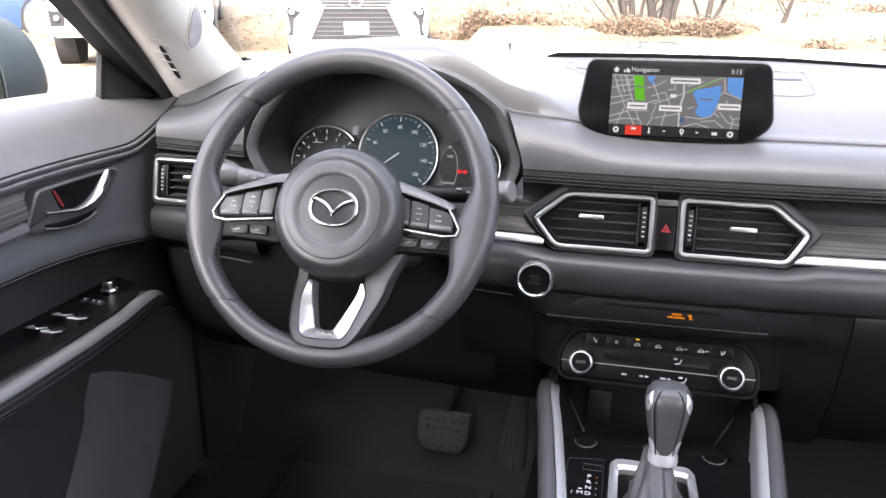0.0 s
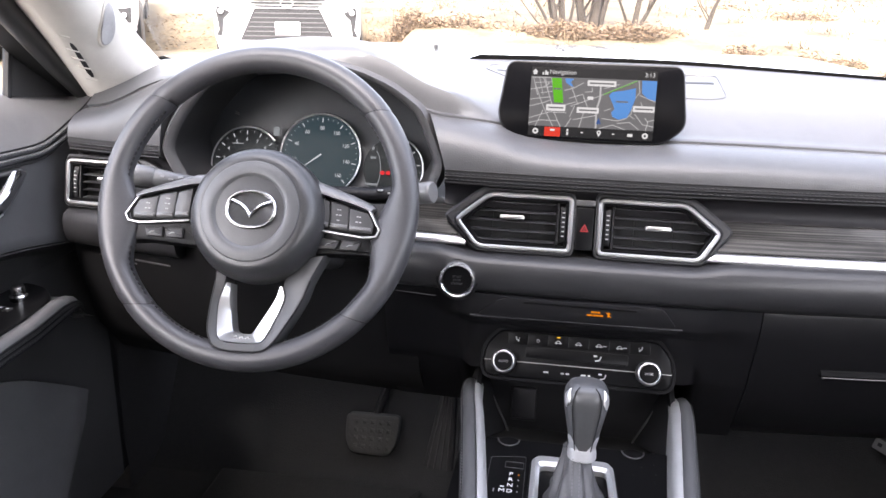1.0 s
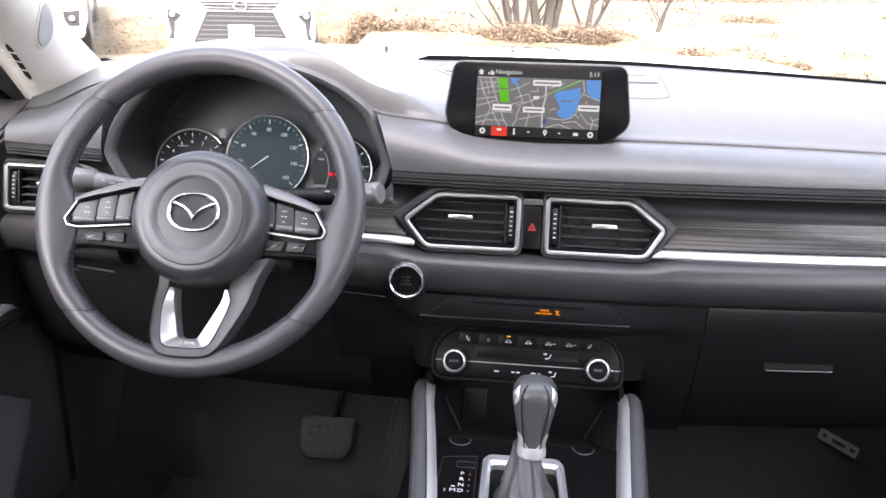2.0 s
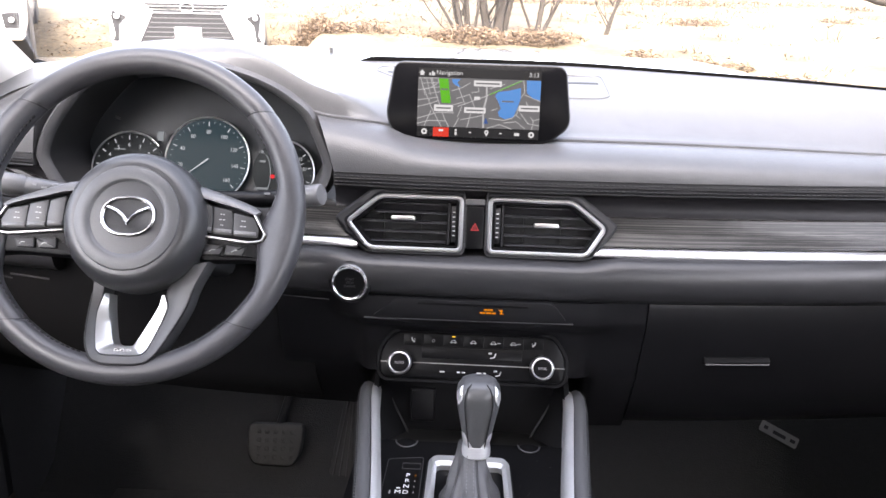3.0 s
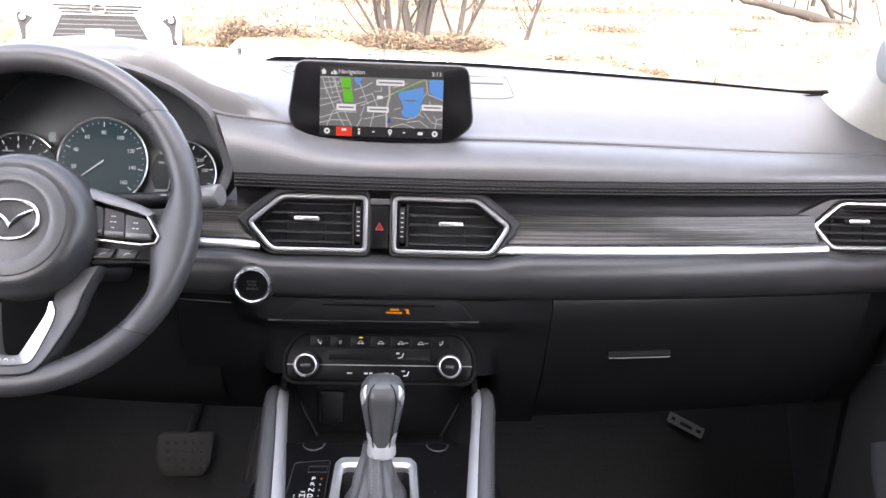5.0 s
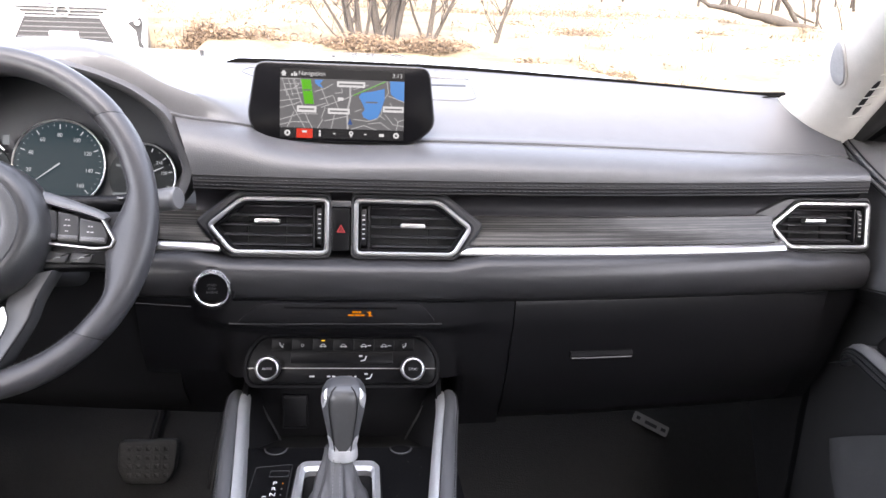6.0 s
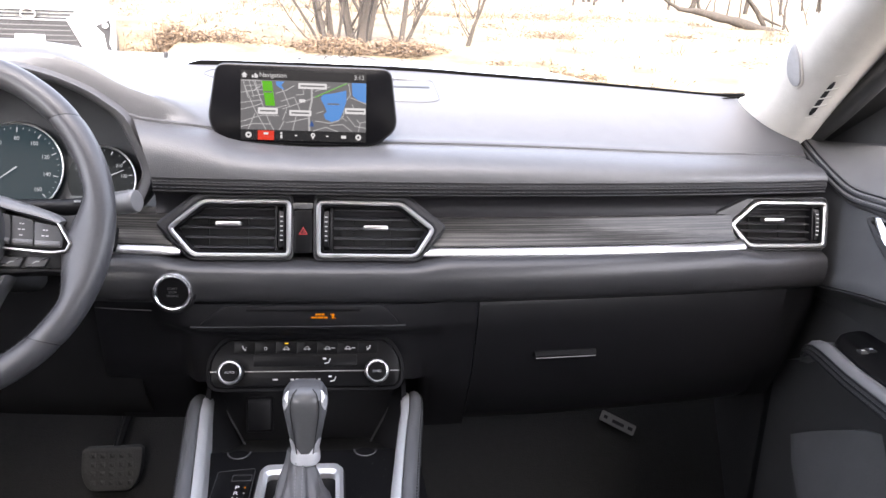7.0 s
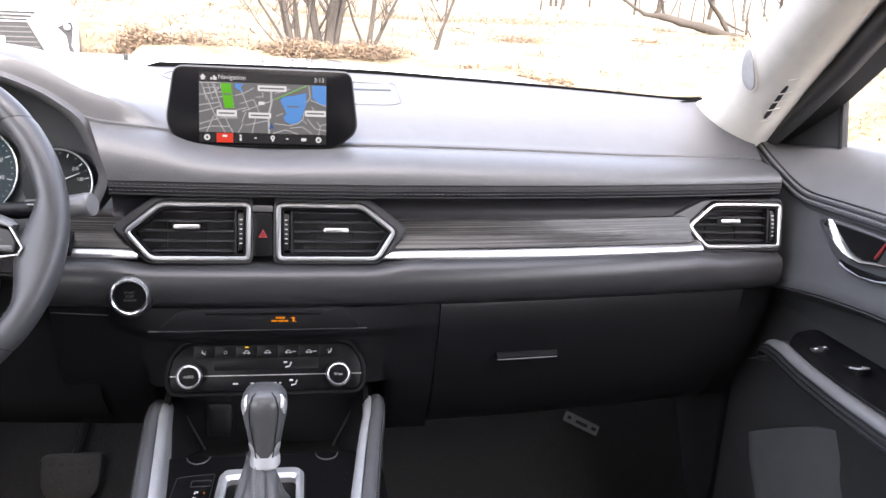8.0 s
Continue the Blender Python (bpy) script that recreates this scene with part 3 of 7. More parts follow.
# ---- centre stack ----
centre = thing("airbag_light_panel", face(0, -0.0315, 0.895, -3), "black panel with painted shadow line and lit amber airbag light", "panel")
pl = rounded([(-0.12, -0.0135), (0.116, -0.0115), (0.096, 0.014), (-0.09, 0.012)], 0.008, 4)
part("plate", prism(pl, -0.02, 0.0012, 0.0008), DARK, centre)
# thin raised black strip that draws the shadow line along the plate's top
part("slot", prism(rounded(box2(-0.064, 0.0062, 0.068, 0.0092), 0.001, 2), -0.02, 0.0017, 0.0004), PIANO, centre)
part("seam", prism(rounded([(-0.128, -0.0152), (0.122, -0.0132), (0.122, -0.0124), (-0.128, -0.0144)], 0.0003, 2), -0.01, 0.0012, 0.0003), SATIN, centre)
AMBER = glow("amber lamp", (1.0, 0.30, 0.0), 0.9)
bm = bmesh.new()
for x0, y0, x1, y1 in ((0.0155, 0.0012, 0.0185, 0.0034), (0.0192, 0.0012, 0.022, 0.0034), (0.0228, 0.0012, 0.0258, 0.0034), (0.0105, -0.0026, 0.0172, -0.0008), (0.0182, -0.0026, 0.0245, -0.0008), (0.0252, -0.0026, 0.0298, -0.0008)):
    block(x0, y0, 0.001, x1, y1, 0.0016, bm=bm)
for cx, cy, r in ((0.0355, -0.0018, 0.0012), (0.036, 0.0016, 0.0017)):
    prism(circle2(cx, cy, r, 10), 0.001, 0.0016, 0, bm)
tube([(0.0325, 0.0032, 0.0014), (0.039, -0.0032, 0.0014)], 0.0004, 4, bm)
part("warning_light", bm, AMBER, centre, "lit amber symbol and bars")

climate = thing("climate_panel", face(0.005, -0.026, 0.826, 24), "black climate control panel with two chrome ringed knobs", "control panel")
pl = rounded([(-0.113, -0.024), (0.112, -0.024), (0.113, 0.008), (0.096, 0.033), (-0.096, 0.033), (-0.114, 0.008)], 0.012, 5)
part("plate", prism(pl, -0.03, 0.0, 0.003), PIANO, climate)
part("surround", ring(inset(pl, -0.005), inset(pl, -0.0005), -0.02, -0.004, 0.0006), UNDER, climate)
for i in range(7):
    x = -0.0735 + i * 0.0245
    k = part("key", prism(rounded(box2(x - 0.0121, 0.0165, x + 0.0121, 0.0305), 0.0006, 2), -0.002, 0.0008, 0.0003), PIANO, climate)
    bm = bmesh.new()
    z_ = 0.0011
    if i in (0, 6):
        q = 1 if i == 0 else -1
        tube([(x - q * 0.0025, 0.0258, z_), (x - q * 0.0016, 0.0222, z_), (x + q * 0.0016, 0.0212, z_)], 0.0009, 5, bm)
        tube([(x - q * 0.0004, 0.0208, z_), (x + q * 0.0016, 0.0208, z_)], 0.0011, 5, bm)
        tube([(x + q * 0.001, 0.0244, z_), (x + q * 0.0022, 0.0232, z_)], 0.0004, 5, bm)
    elif i == 1:
        ring(circle2(x, 0.0225, 0.0019, 14), circle2(x, 0.0225, 0.0014, 14), 0.0008, 0.0012, 0.0001, bm)
    else:
        tube([(x - 0.0042, 0.0216, z_), (x + 0.0042, 0.0216, z_)], 0.0005, 5, bm)
        tube([(x - 0.003, 0.0218, z_), (x - 0.0014, 0.0242, z_), (x + 0.0012, 0.0242, z_), (x + 0.003, 0.0218, z_)], 0.00045, 5, bm)
        for q in (-0.0022, 0.0022):
            prism(circle2(x + q, 0.0208, 0.0007, 8), 0.0008, 0.0012, 0, bm)
        if i > 3:
            tube([(x + 0.0045, 0.0226, z_), (x + 0.0088, 0.0226, z_)], 0.0005, 5, bm)
    part("symbol", bm, ICON, k)
part("indicator", block(-0.0266, 0.0277, 0.0006, -0.0224, 0.0291, 0.0012), glow("yellow lamp", (1.0, 0.6, 0.05), 1.2), climate, "lit yellow lamp")
part("display_window", prism(rounded(box2(-0.063, 0.001, 0.06, 0.0145), 0.0015, 3), -0.002, 0.0008, 0.0004), PIANO, climate)
bm = bmesh.new()
for x, y in ((0.024, 0.007), (0.031, -0.0145)):
    tube([(x - 0.005, y + 0.003, 0.0012), (x - 0.001, y + 0.003, 0.0012)], 0.0012, 5, bm)
    tube([(x + 0.004, y + 0.003, 0.0012), (x + 0.002, y - 0.002, 0.0012), (x - 0.003, y - 0.003, 0.0012)], 0.0008, 5, bm)
for x, w in ((-0.037, 0.003), (-0.017, 0.002), (-0.011, 0.002), (0.008, 0.003), (0.015, 0.0015)):
    block(x - w, -0.0155, 0.0003, x + w, -0.0137, 0.001, bm=bm)
part("symbols", bm, ICON, climate)
for x0, x1 in ((-0.073, 0.072), (-0.1135, -0.104), (0.1, 0.1125)):
    part("chrome_line", block(x0, -0.0053, -0.001, x1, -0.0044, 0.0012), CHROME, climate)
for x, w in ((-0.089, "AUTO"), (0.084, "SYNC")):
    k = part("knob", lathe([(0.0148, -0.004), (0.0146, 0.0115), (0.0139, 0.0142), (0.0128, 0.0152), (0.0117, 0.0154), (0.0111, 0.0148), (0.0109, 0.0125), (0.0109, -0.004)], 48, centre=(x, -0.005)), CHROME, climate, "chrome knurled knob")
    part("cap", lathe([(0.0108, 0.0), (0.0108, 0.0132), (0.0102, 0.0142), (0.0001, 0.0145)], 32, centre=(x, -0.005)), PIANO, k)
    lettering("lettering", w, 0.0042, x, -0.005, 0.0148, GREY_PRINT, k)

# ---- storage cubby and console ----
console = thing("centre_console", pose(0.006, -0.2, 0.42), "black centre console with padded grey side rails between the seats", "console")


def cpart(name, bm, mat, label="", parent=None, **k):
    return part(name, moved(bm, pose(-0.006, 0.2, -0.42)), mat, parent or console, label, **k)


def deck_z(y):
    return 0.7165 if y > -0.077 else 0.745 - 0.12 * (y + 0.10)


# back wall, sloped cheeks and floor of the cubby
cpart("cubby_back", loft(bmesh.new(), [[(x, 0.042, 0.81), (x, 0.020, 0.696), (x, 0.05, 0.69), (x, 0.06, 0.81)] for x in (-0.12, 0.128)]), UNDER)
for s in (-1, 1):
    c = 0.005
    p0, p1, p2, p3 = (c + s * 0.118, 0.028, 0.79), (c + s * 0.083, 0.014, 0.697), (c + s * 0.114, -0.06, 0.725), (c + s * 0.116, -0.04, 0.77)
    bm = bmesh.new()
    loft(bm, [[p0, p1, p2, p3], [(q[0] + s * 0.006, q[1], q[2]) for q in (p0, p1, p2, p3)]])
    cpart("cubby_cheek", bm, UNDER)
    bm = bmesh.new()
    tube([Vector(p0) + Vector((-s * 0.004, -0.007, -0.025)), Vector(p1) + Vector((-s * 0.003, -0.006, 0.004))], 0.0013, 6, bm)
    cpart("cheek_edge", bm, SATIN)
cpart("cubby_floor", loft(bmesh.new(), [[(x, 0.035, 0.698), (x, -0.035, 0.701), (x, -0.06, 0.71), (x, -0.06, 0.66), (x, 0.035, 0.66)] for x in (-0.115, 0.123)]), RUBBER)
flap = cpart("socket_flap", moved(prism(rounded(box2(-0.0148, -0.021, 0.0148, 0.019), 0.002, 3), -0.01, 0.002, 0.001), face(-0.0575, 0.0255, 0.7345, 12)), DARK)
cpart("flap_rim", moved(ring(rounded(box2(-0.017, -0.0235, 0.017, 0.0215), 0.003, 3), rounded(box2(-0.015, -0.0212, 0.015, 0.0192), 0.002, 3), -0.01, 0.0032, 0.0006), face(-0.0575, 0.0255, 0.7345, 12)), DARK, parent=console)

# glossy deck that climbs towards the seats
bm = bmesh.new()
ys = [-0.052, -0.06, -0.0765, -0.0775, -0.084, -0.12, -0.2, -0.26, -0.3, -0.42]
loft(bm, [[(-0.125, y, deck_z(y) - 0.08), (-0.125, y, deck_z(y)), (0.137, y, deck_z(y)), (0.137, y, deck_z(y) - 0.08)] for y in ys])
cpart("deck", bm, PIANO, "glossy black deck")
for x in (-0.07, 0.075):
    bm = bmesh.new()
    arc = [(x + 0.0125 * math.cos(a), -0.083 - 0.0145 * math.sin(a), deck_z(-0.09) + 0.0025) for a in [math.pi * i / 12 for i in range(13)]]
    tube(arc, 0.0011, 7, bm)
    cpart("tray_clip", bm, SATIN)
    cpart("clip_hollow", moved(lathe([(0.0115, -0.006), (0.0115, 0.0003), (0.0001, 0.0005)], 20), pose(x, -0.085, deck_z(-0.085) + 0.0004, -7)), PIANO)

for s in (-1, 1):
    c = 0.006
    path = [(c + s * 0.136, 0.03, 0.755), (c + s * 0.1345, 0.008, 0.772), (c + s * 0.1335, -0.02, 0.782), (c + s * 0.130, -0.06, 0.789), (c + s * 0.1245, -0.10, 0.796), (c + s * 0.117, -0.16, 0.803), (c + s * 0.1075, -0.24, 0.807), (c + s * 0.101, -0.3, 0.81), (c + s * 0.094, -0.42, 0.812)]
    loops = []
    for x, y, z in path:
        sec = [(-0.008, -0.06), (-0.008, -0.003), (-0.006, 0.0005), (-0.001, 0.002), (0.004, 0.0), (0.0075, -0.006), (0.0085, -0.014), (0.0075, -0.022), (0.0, -0.06)]
        loops.append([(x + s * a, y, max(z + b, 0.41)) for a, b in sec])
    cpart("side_rail", loft(bmesh.new(), loops), RAIL, "soft grey padded rail", angle=50)
    bm = loft(bmesh.new(), [[(x + s * a, y, z + b if b > -0.3 else 0.41) for a, b in ((-0.005, -0.02), (0.0068, -0.02), (0.009, -0.08), (0.014, -0.38), (-0.005, -0.38))] for x, y, z in path[1:]])
    cpart("console_side", bm, DARK, angle=50)
    bm = bmesh.new()
    tube([(x + s * 0.0078, y, z - 0.0225) for x, y, z in path], 0.0013, 6, bm)
    cpart("rail_piping", bm, DARK)
    bm = loft(bmesh.new(), [[(x - s * 0.0185, y, z - 0.06), (x - s * 0.0185, y, z - 0.009), (x - s * 0.017, y, z - 0.004), (x - s * 0.013, y, z - 0.0008), (x - s * 0.0085, y, z - 0.0006), (x - s * 0.0083, y, z - 0.06)] for x, y, z in path[1:]])
    cpart("rail_trim", bm, RAILSILVER, "silver edge strip")
    bm = bmesh.new()
    for dx, dz in ((0.0068, -0.0035), (0.0082, -0.0095)):
        stitches(bm, [(x + s * dx, y, z + dz) for x, y, z in path[1:]], 0.0055, 0.0008)
    tagged(cpart("rail_stitching", bm, THREAD), kind="stuff")

# shifter
shift = thing("gear_shifter", pose(0.0045, -0.18, 0.755), "gear lever with leather knob, boot and chrome surround", "gear lever")
tilt = math.degrees(math.atan(0.12))
SM = pose(0, 0, 0, -tilt)
out = rounded([(-0.0468, -0.12), (0.0455, -0.12), (0.0445, 0.054), (-0.0455, 0.054)], 0.014, 6)
inn = rounded([(-0.0362, -0.108), (0.0368, -0.108), (0.0362, 0.034), (-0.0365, 0.034)], 0.008, 6)
part("surround", moved(ring(out, inn, -0.004, 0.0095, 0.004), SM), RAILSILVER, shift, "satin silver surround")
part("surround_base", moved(ring(inset(out, -0.002), inset(out, 0.001), -0.004, 0.0025, 0.001), SM), DARK, shift)
# folded leather boot
loops = []
for k in range(19):
    t = k / 18
    n = 72
    lp = []
    for i in range(n):
        a = 2 * math.pi * i / n
        sq = (abs(math.cos(a)) ** 4 + abs(math.sin(a)) ** 4) ** -0.25
        w, h = 0.036 * (1 - t) ** 2.0 + 0.0135 * (1 - (1 - t) ** 2.0), 0.068 * (1 - t) ** 1.5 + 0.012 * (1 - (1 - t) ** 1.5)
        sq = sq * (1 - t) + t
        fold = 1 + 0.13 * math.sin(4 * a + 2.4 * t) * math.sin(math.pi * t) ** 0.8 + 0.09 * math.sin(7 * a - 3 * t) * math.sin(math.pi * t) + 0.05 * math.sin(11 * a + 5 * t) * math.sin(math.pi * t) + 0.06 * math.sin(math.pi * t * 4) * (1 - t)
        lp.append((w * math.cos(a) * sq * fold, -0.036 * (1 - t) + 0.001 * t + h * math.sin(a) * sq * fold, -0.012 + 0.062 * t ** 0.95))
    loops.append(lp)
part("boot", moved(loft(bmesh.new(), loops), SM), BOOT, shift, "creased dark grey leather boot", angle=60)
bm = bmesh.new()
for dx in (-0.0035, 0.0035):
    stitches(bm, [(dx, -0.0535 + 0.0355 * t, 0.0228 + 0.0225 * t) for t in [i / 6 for i in range(7)]], 0.004, 0.0005)
tagged(part("boot_stitching", moved(bm, SM), material("pale thread", (0.11, 0.11, 0.112), 0.7), shift), kind="stuff")
KM = pose(0.0055, 0.0, 0.0435, -4, 0, 0) @ Matrix.Diagonal((0.97, 0.97, 0.84, 1))


def knob_loop(z, w, d, y=0.0, p=2.6, n=36):
    return [(w * abs(math.cos(a)) ** (2 / p) * math.copysign(1, math.cos(a)), y + d * abs(math.sin(a)) ** (2 / p) * math.copysign(1, math.sin(a)), z) for a in [2 * math.pi * i / n for i in range(n)]]


KNOB = [(0.014, 0.0135, 0.0155), (0.03, 0.0165, 0.018), (0.05, 0.0198, 0.021), (0.066, 0.0225, 0.0232), (0.078, 0.0235, 0.0245), (0.087, 0.0225, 0.0235), (0.094, 0.019, 0.02), (0.0975, 0.013, 0.0145), (0.0985, 0.006, 0.007)]
k = part("knob", moved(loft(bmesh.new(), [knob_loop(*q) for q in KNOB]), KM), KNOB_SKIN, shift, "smooth dark grey leather knob", angle=60)


def knob_size(z):
    for (z0, w0, d0), (z1, w1, d1) in zip(KNOB, KNOB[1:]):
        if z <= z1:
            t = max(0.0, (z - z0) / (z1 - z0))
            return w0 + (w1 - w0) * t, d0 + (d1 - d0) * t
    return KNOB[-1][1:]


def knob_patch(s, rows, lift, n=10):
    """A raised inlay that follows the knob's skin between two angles at each height."""
    loops = []
    for z, a0, a1 in rows:
        w, d = knob_size(z)
        arc = [radians(a0 + (a1 - a0) * i / n) for i in range(n + 1)]
        ring_ = [(s * (w * abs(math.cos(a)) ** (2 / 2.6) * (1 if math.cos(a) > 0 else -1)), d * abs(math.sin(a)) ** (2 / 2.6) * (1 if math.sin(a) > 0 else -1)) for a in arc]
        out_ = [(x * (1 + lift * math.sin(math.pi * i / n) ** 0.4 / w), y * (1 + lift * math.sin(math.pi * i / n) ** 0.4 / d), z) for i, (x, y) in enumerate(ring_)]
        loops.append(out_ + [(x * 0.9, y * 0.9, z) for x, y in reversed(ring_)])
    return moved(loft(bmesh.new(), loops), KM)


part("collar", moved(loft(bmesh.new(), [knob_loop(*q) for q in ((-0.003, 0.0135, 0.0148), (0.0, 0.0158, 0.017), (0.006, 0.0156, 0.0168), (0.0135, 0.0142, 0.016), (0.0145, 0.0132, 0.015))]), KM), RAILSILVER, shift, "bright silver collar")
for s in (-1, 1):
    part("knob_inlay", knob_patch(s, [(0.0142, -78, 20), (0.018, -70, 15), (0.024, -58, 5), (0.030, -48, -12), (0.0325, -42, -25)], 0.0008), RAILSILVER, k, "silver lower inlay")
    rows_ = [(0.072 + 0.0225 * i / 12, -34 + 4 * i / 12 - 17 * math.sin(math.pi * (i + 0.3) / 12.6), -34 + 4 * i / 12 + 17 * math.sin(math.pi * (i + 0.3) / 12.6)) for i in range(13)]
    ins = part("knob_insert", knob_patch(s, rows_, 0.0014), RAILSILVER, k, "bright silver inlay")
    bm = bmesh.new()
    tube([(s * w * 0.62, -dd * 0.93 - 0.0002, z) for z, w, dd in [KNOB[i] for i in range(0, 8)]], 0.0006, 5, bm)
    part("seam", moved(bm, KM), DARK, k)

panel = thing("shift_panel", pose(-0.0665, -0.172, deck_z(-0.172), -tilt), "black gear position panel with white letters", "panel")
PP = [(-0.0215, -0.09), (0.0195, -0.09), (0.0195, 0.050), (-0.0205, 0.043)]
part("plate", prism(rounded(PP, 0.004, 3), 0.0002, 0.0022, 0.0008), PIANO, panel)
part("edge", ring(rounded(PP, 0.004, 3), rounded(inset(PP, 0.0008), 0.004, 3), 0.002, 0.0026, 0.0001), SATIN, panel)
part("release_slot", ring(rounded(box2(-0.0035, 0.020, 0.0175, 0.034), 0.001, 2), rounded(box2(-0.0027, 0.0208, 0.0167, 0.0332), 0.001, 2), 0.002, 0.003, 0.0002), SATIN, panel)
for i, ch in enumerate("PRND"):
    lettering("letter", ch, 0.0095, 0.0045, 0.0055 - i * 0.0122, 0.0027, PRINT, panel, squeeze=0.95)
    part("lamp", block(0.0122, 0.0048 - i * 0.0122, 0.002, 0.0134, 0.0062 - i * 0.0122, 0.003), AMBER if i == 0 else GREY_PRINT, panel)
lettering("letter", "M", 0.0095, -0.0035, 0.0055 - 3 * 0.0122, 0.0027, PRINT, panel)
part("dash_mark", block(-0.0055, 0.0055 - 2.35 * 0.0122, 0.0022, -0.0015, 0.0065 - 2.35 * 0.0122, 0.003), PRINT, panel)
part("dash_mark", block(-0.0125, 0.002 - 3 * 0.0122, 0.0022, -0.0112, 0.008 - 3 * 0.0122, 0.003), GREY_PRINT, panel)

# crumbs and dust on the glossy deck
bm = bmesh.new()
crumb = random.Random(11)
for _ in range(34):
    x, y, q = crumb.choice((-1, 1)) * crumb.uniform(0.057, 0.098) + 0.004, crumb.uniform(-0.30, -0.10), crumb.uniform(0.0001, 0.00038)
    if x < -0.045 and y < -0.12:
        x = -x
    block(x - q, y - q * 1.4, deck_z(y) - 0.0002, x + q, y + q, deck_z(y) + q, bm=bm)
tagged(part("dust_crumbs", bm, CAP), "pale dust crumbs scattered on the glossy deck", "dust", kind="stuff")

# ---- central display ----
disp = thing("central_display", face(0, 0.061, 1.1285, 12), "black tablet-style display on the dashboard showing a navigation map", "display")
ol = rounded([(-0.104, 0.0462), (-0.1135, -0.022), (-0.097, -0.0475), (0.084, -0.0478), (0.1118, -0.026), (0.1035, 0.0462)], 0.013, 5)
ol = ol[::-1]
bm = bmesh.new()
loft(bm, [at(inset(ol, 0.016), -0.03), at(inset(ol, 0.004), -0.022), at(ol, -0.012), at(ol, -0.003), at(inset(ol, 0.0012), -0.0008), at(inset(ol, 0.004), 0.0)])
part("housing", bm, DARK, disp, "black plastic housing")
part("front_glass", prism(inset(ol, 0.0022), -0.002, 0.0004, 0.0003), GLOSS, disp, "glossy black front")
part("foot", loft(bmesh.new(), [[(x, -0.03, -0.02), (x, -0.055, -0.012), (x, -0.06, -0.05), (x, -0.03, -0.06)] for x in (-0.085, 0.08)]), DARK, disp)
MAP = glow("map ground", (0.2, 0.2, 0.205), 0.8)
ROAD = glow("map road", (0.62, 0.62, 0.62), 0.8)
GREEN = glow("map park", (0.12, 0.6, 0.0), 0.8)
LAKE = glow("map water", (0.11, 0.36, 0.86), 0.8)
WHITE = glow("map white", (0.95, 0.95, 0.95), 0.8)
RED = glow("menu red", (0.95, 0.05, 0.02), 0.8)
BAR = glow("menu dark", (0.012, 0.012, 0.014), 0.8)
scr = part("screen", prism(box2(-0.0745, -0.043, 0.073, 0.0385), 0.0003, 0.0009), BAR, disp, "lit map screen")
part("map", prism(box2(-0.0745, -0.031, 0.073, 0.0275), 0.0008, 0.0012), MAP, scr)


def ink(name, polys, mat, z=0.0016):
    bm = bmesh.new()
    for p in polys:
        prism(p, 0.001, z, 0, bm)
    return part(name, bm, mat, scr, flat=True)


def road(pts, w=0.0006, z=0.0014, bm=None):
    for a, b in zip(pts, pts[1:]):
        d = Vector((b[0] - a[0], b[1] - a[1])).normalized()
        q = Vector((-d.y, d.x)) * w
        prism([(a[0] - q.x, a[1] - q.y), (b[0] - q.x, b[1] - q.y), (b[0] + q.x, b[1] + q.y), (a[0] + q.x, a[1] + q.y)], 0.001, z, 0, bm)


ink("park", [[(-0.05, 0.0262), (-0.0385, 0.0262), (-0.0345, -0.0025), (-0.0455, -0.0025)]], GREEN)
for pool in ([(0.0186, 0.008), (0.022, 0.0125), (0.035, 0.0145), (0.0491, 0.0182), (0.0495, 0.006), (0.0455, -0.0072), (0.0415, -0.0165), (0.0318, -0.0195), (0.0245, -0.0165), (0.0225, -0.011), (0.0262, -0.0075), (0.0235, -0.001)],
             [(0.0556, 0.0272), (0.0728, 0.0272), (0.0728, 0.004), (0.0635, 0.0065), (0.0565, 0.0125)],
             [(-0.034, 0.0262), (-0.0235, 0.0262), (-0.0275, 0.022), (-0.0235, 0.0165), (-0.029, 0.0185), (-0.033, 0.0215)]):
    ink("lake", [pool], LAKE)
bm = bmesh.new()
for k in range(4):
    road([(-0.074 + 0.004 * k, 0.026 - 0.006 * k), (-0.052 + 0.003 * k, 0.0265 - 0.005 * k)], 0.0004, bm=bm)
    road([(-0.072 + 0.007 * k, 0.027), (-0.066 + 0.007 * k, 0.006)], 0.0004, bm=bm)
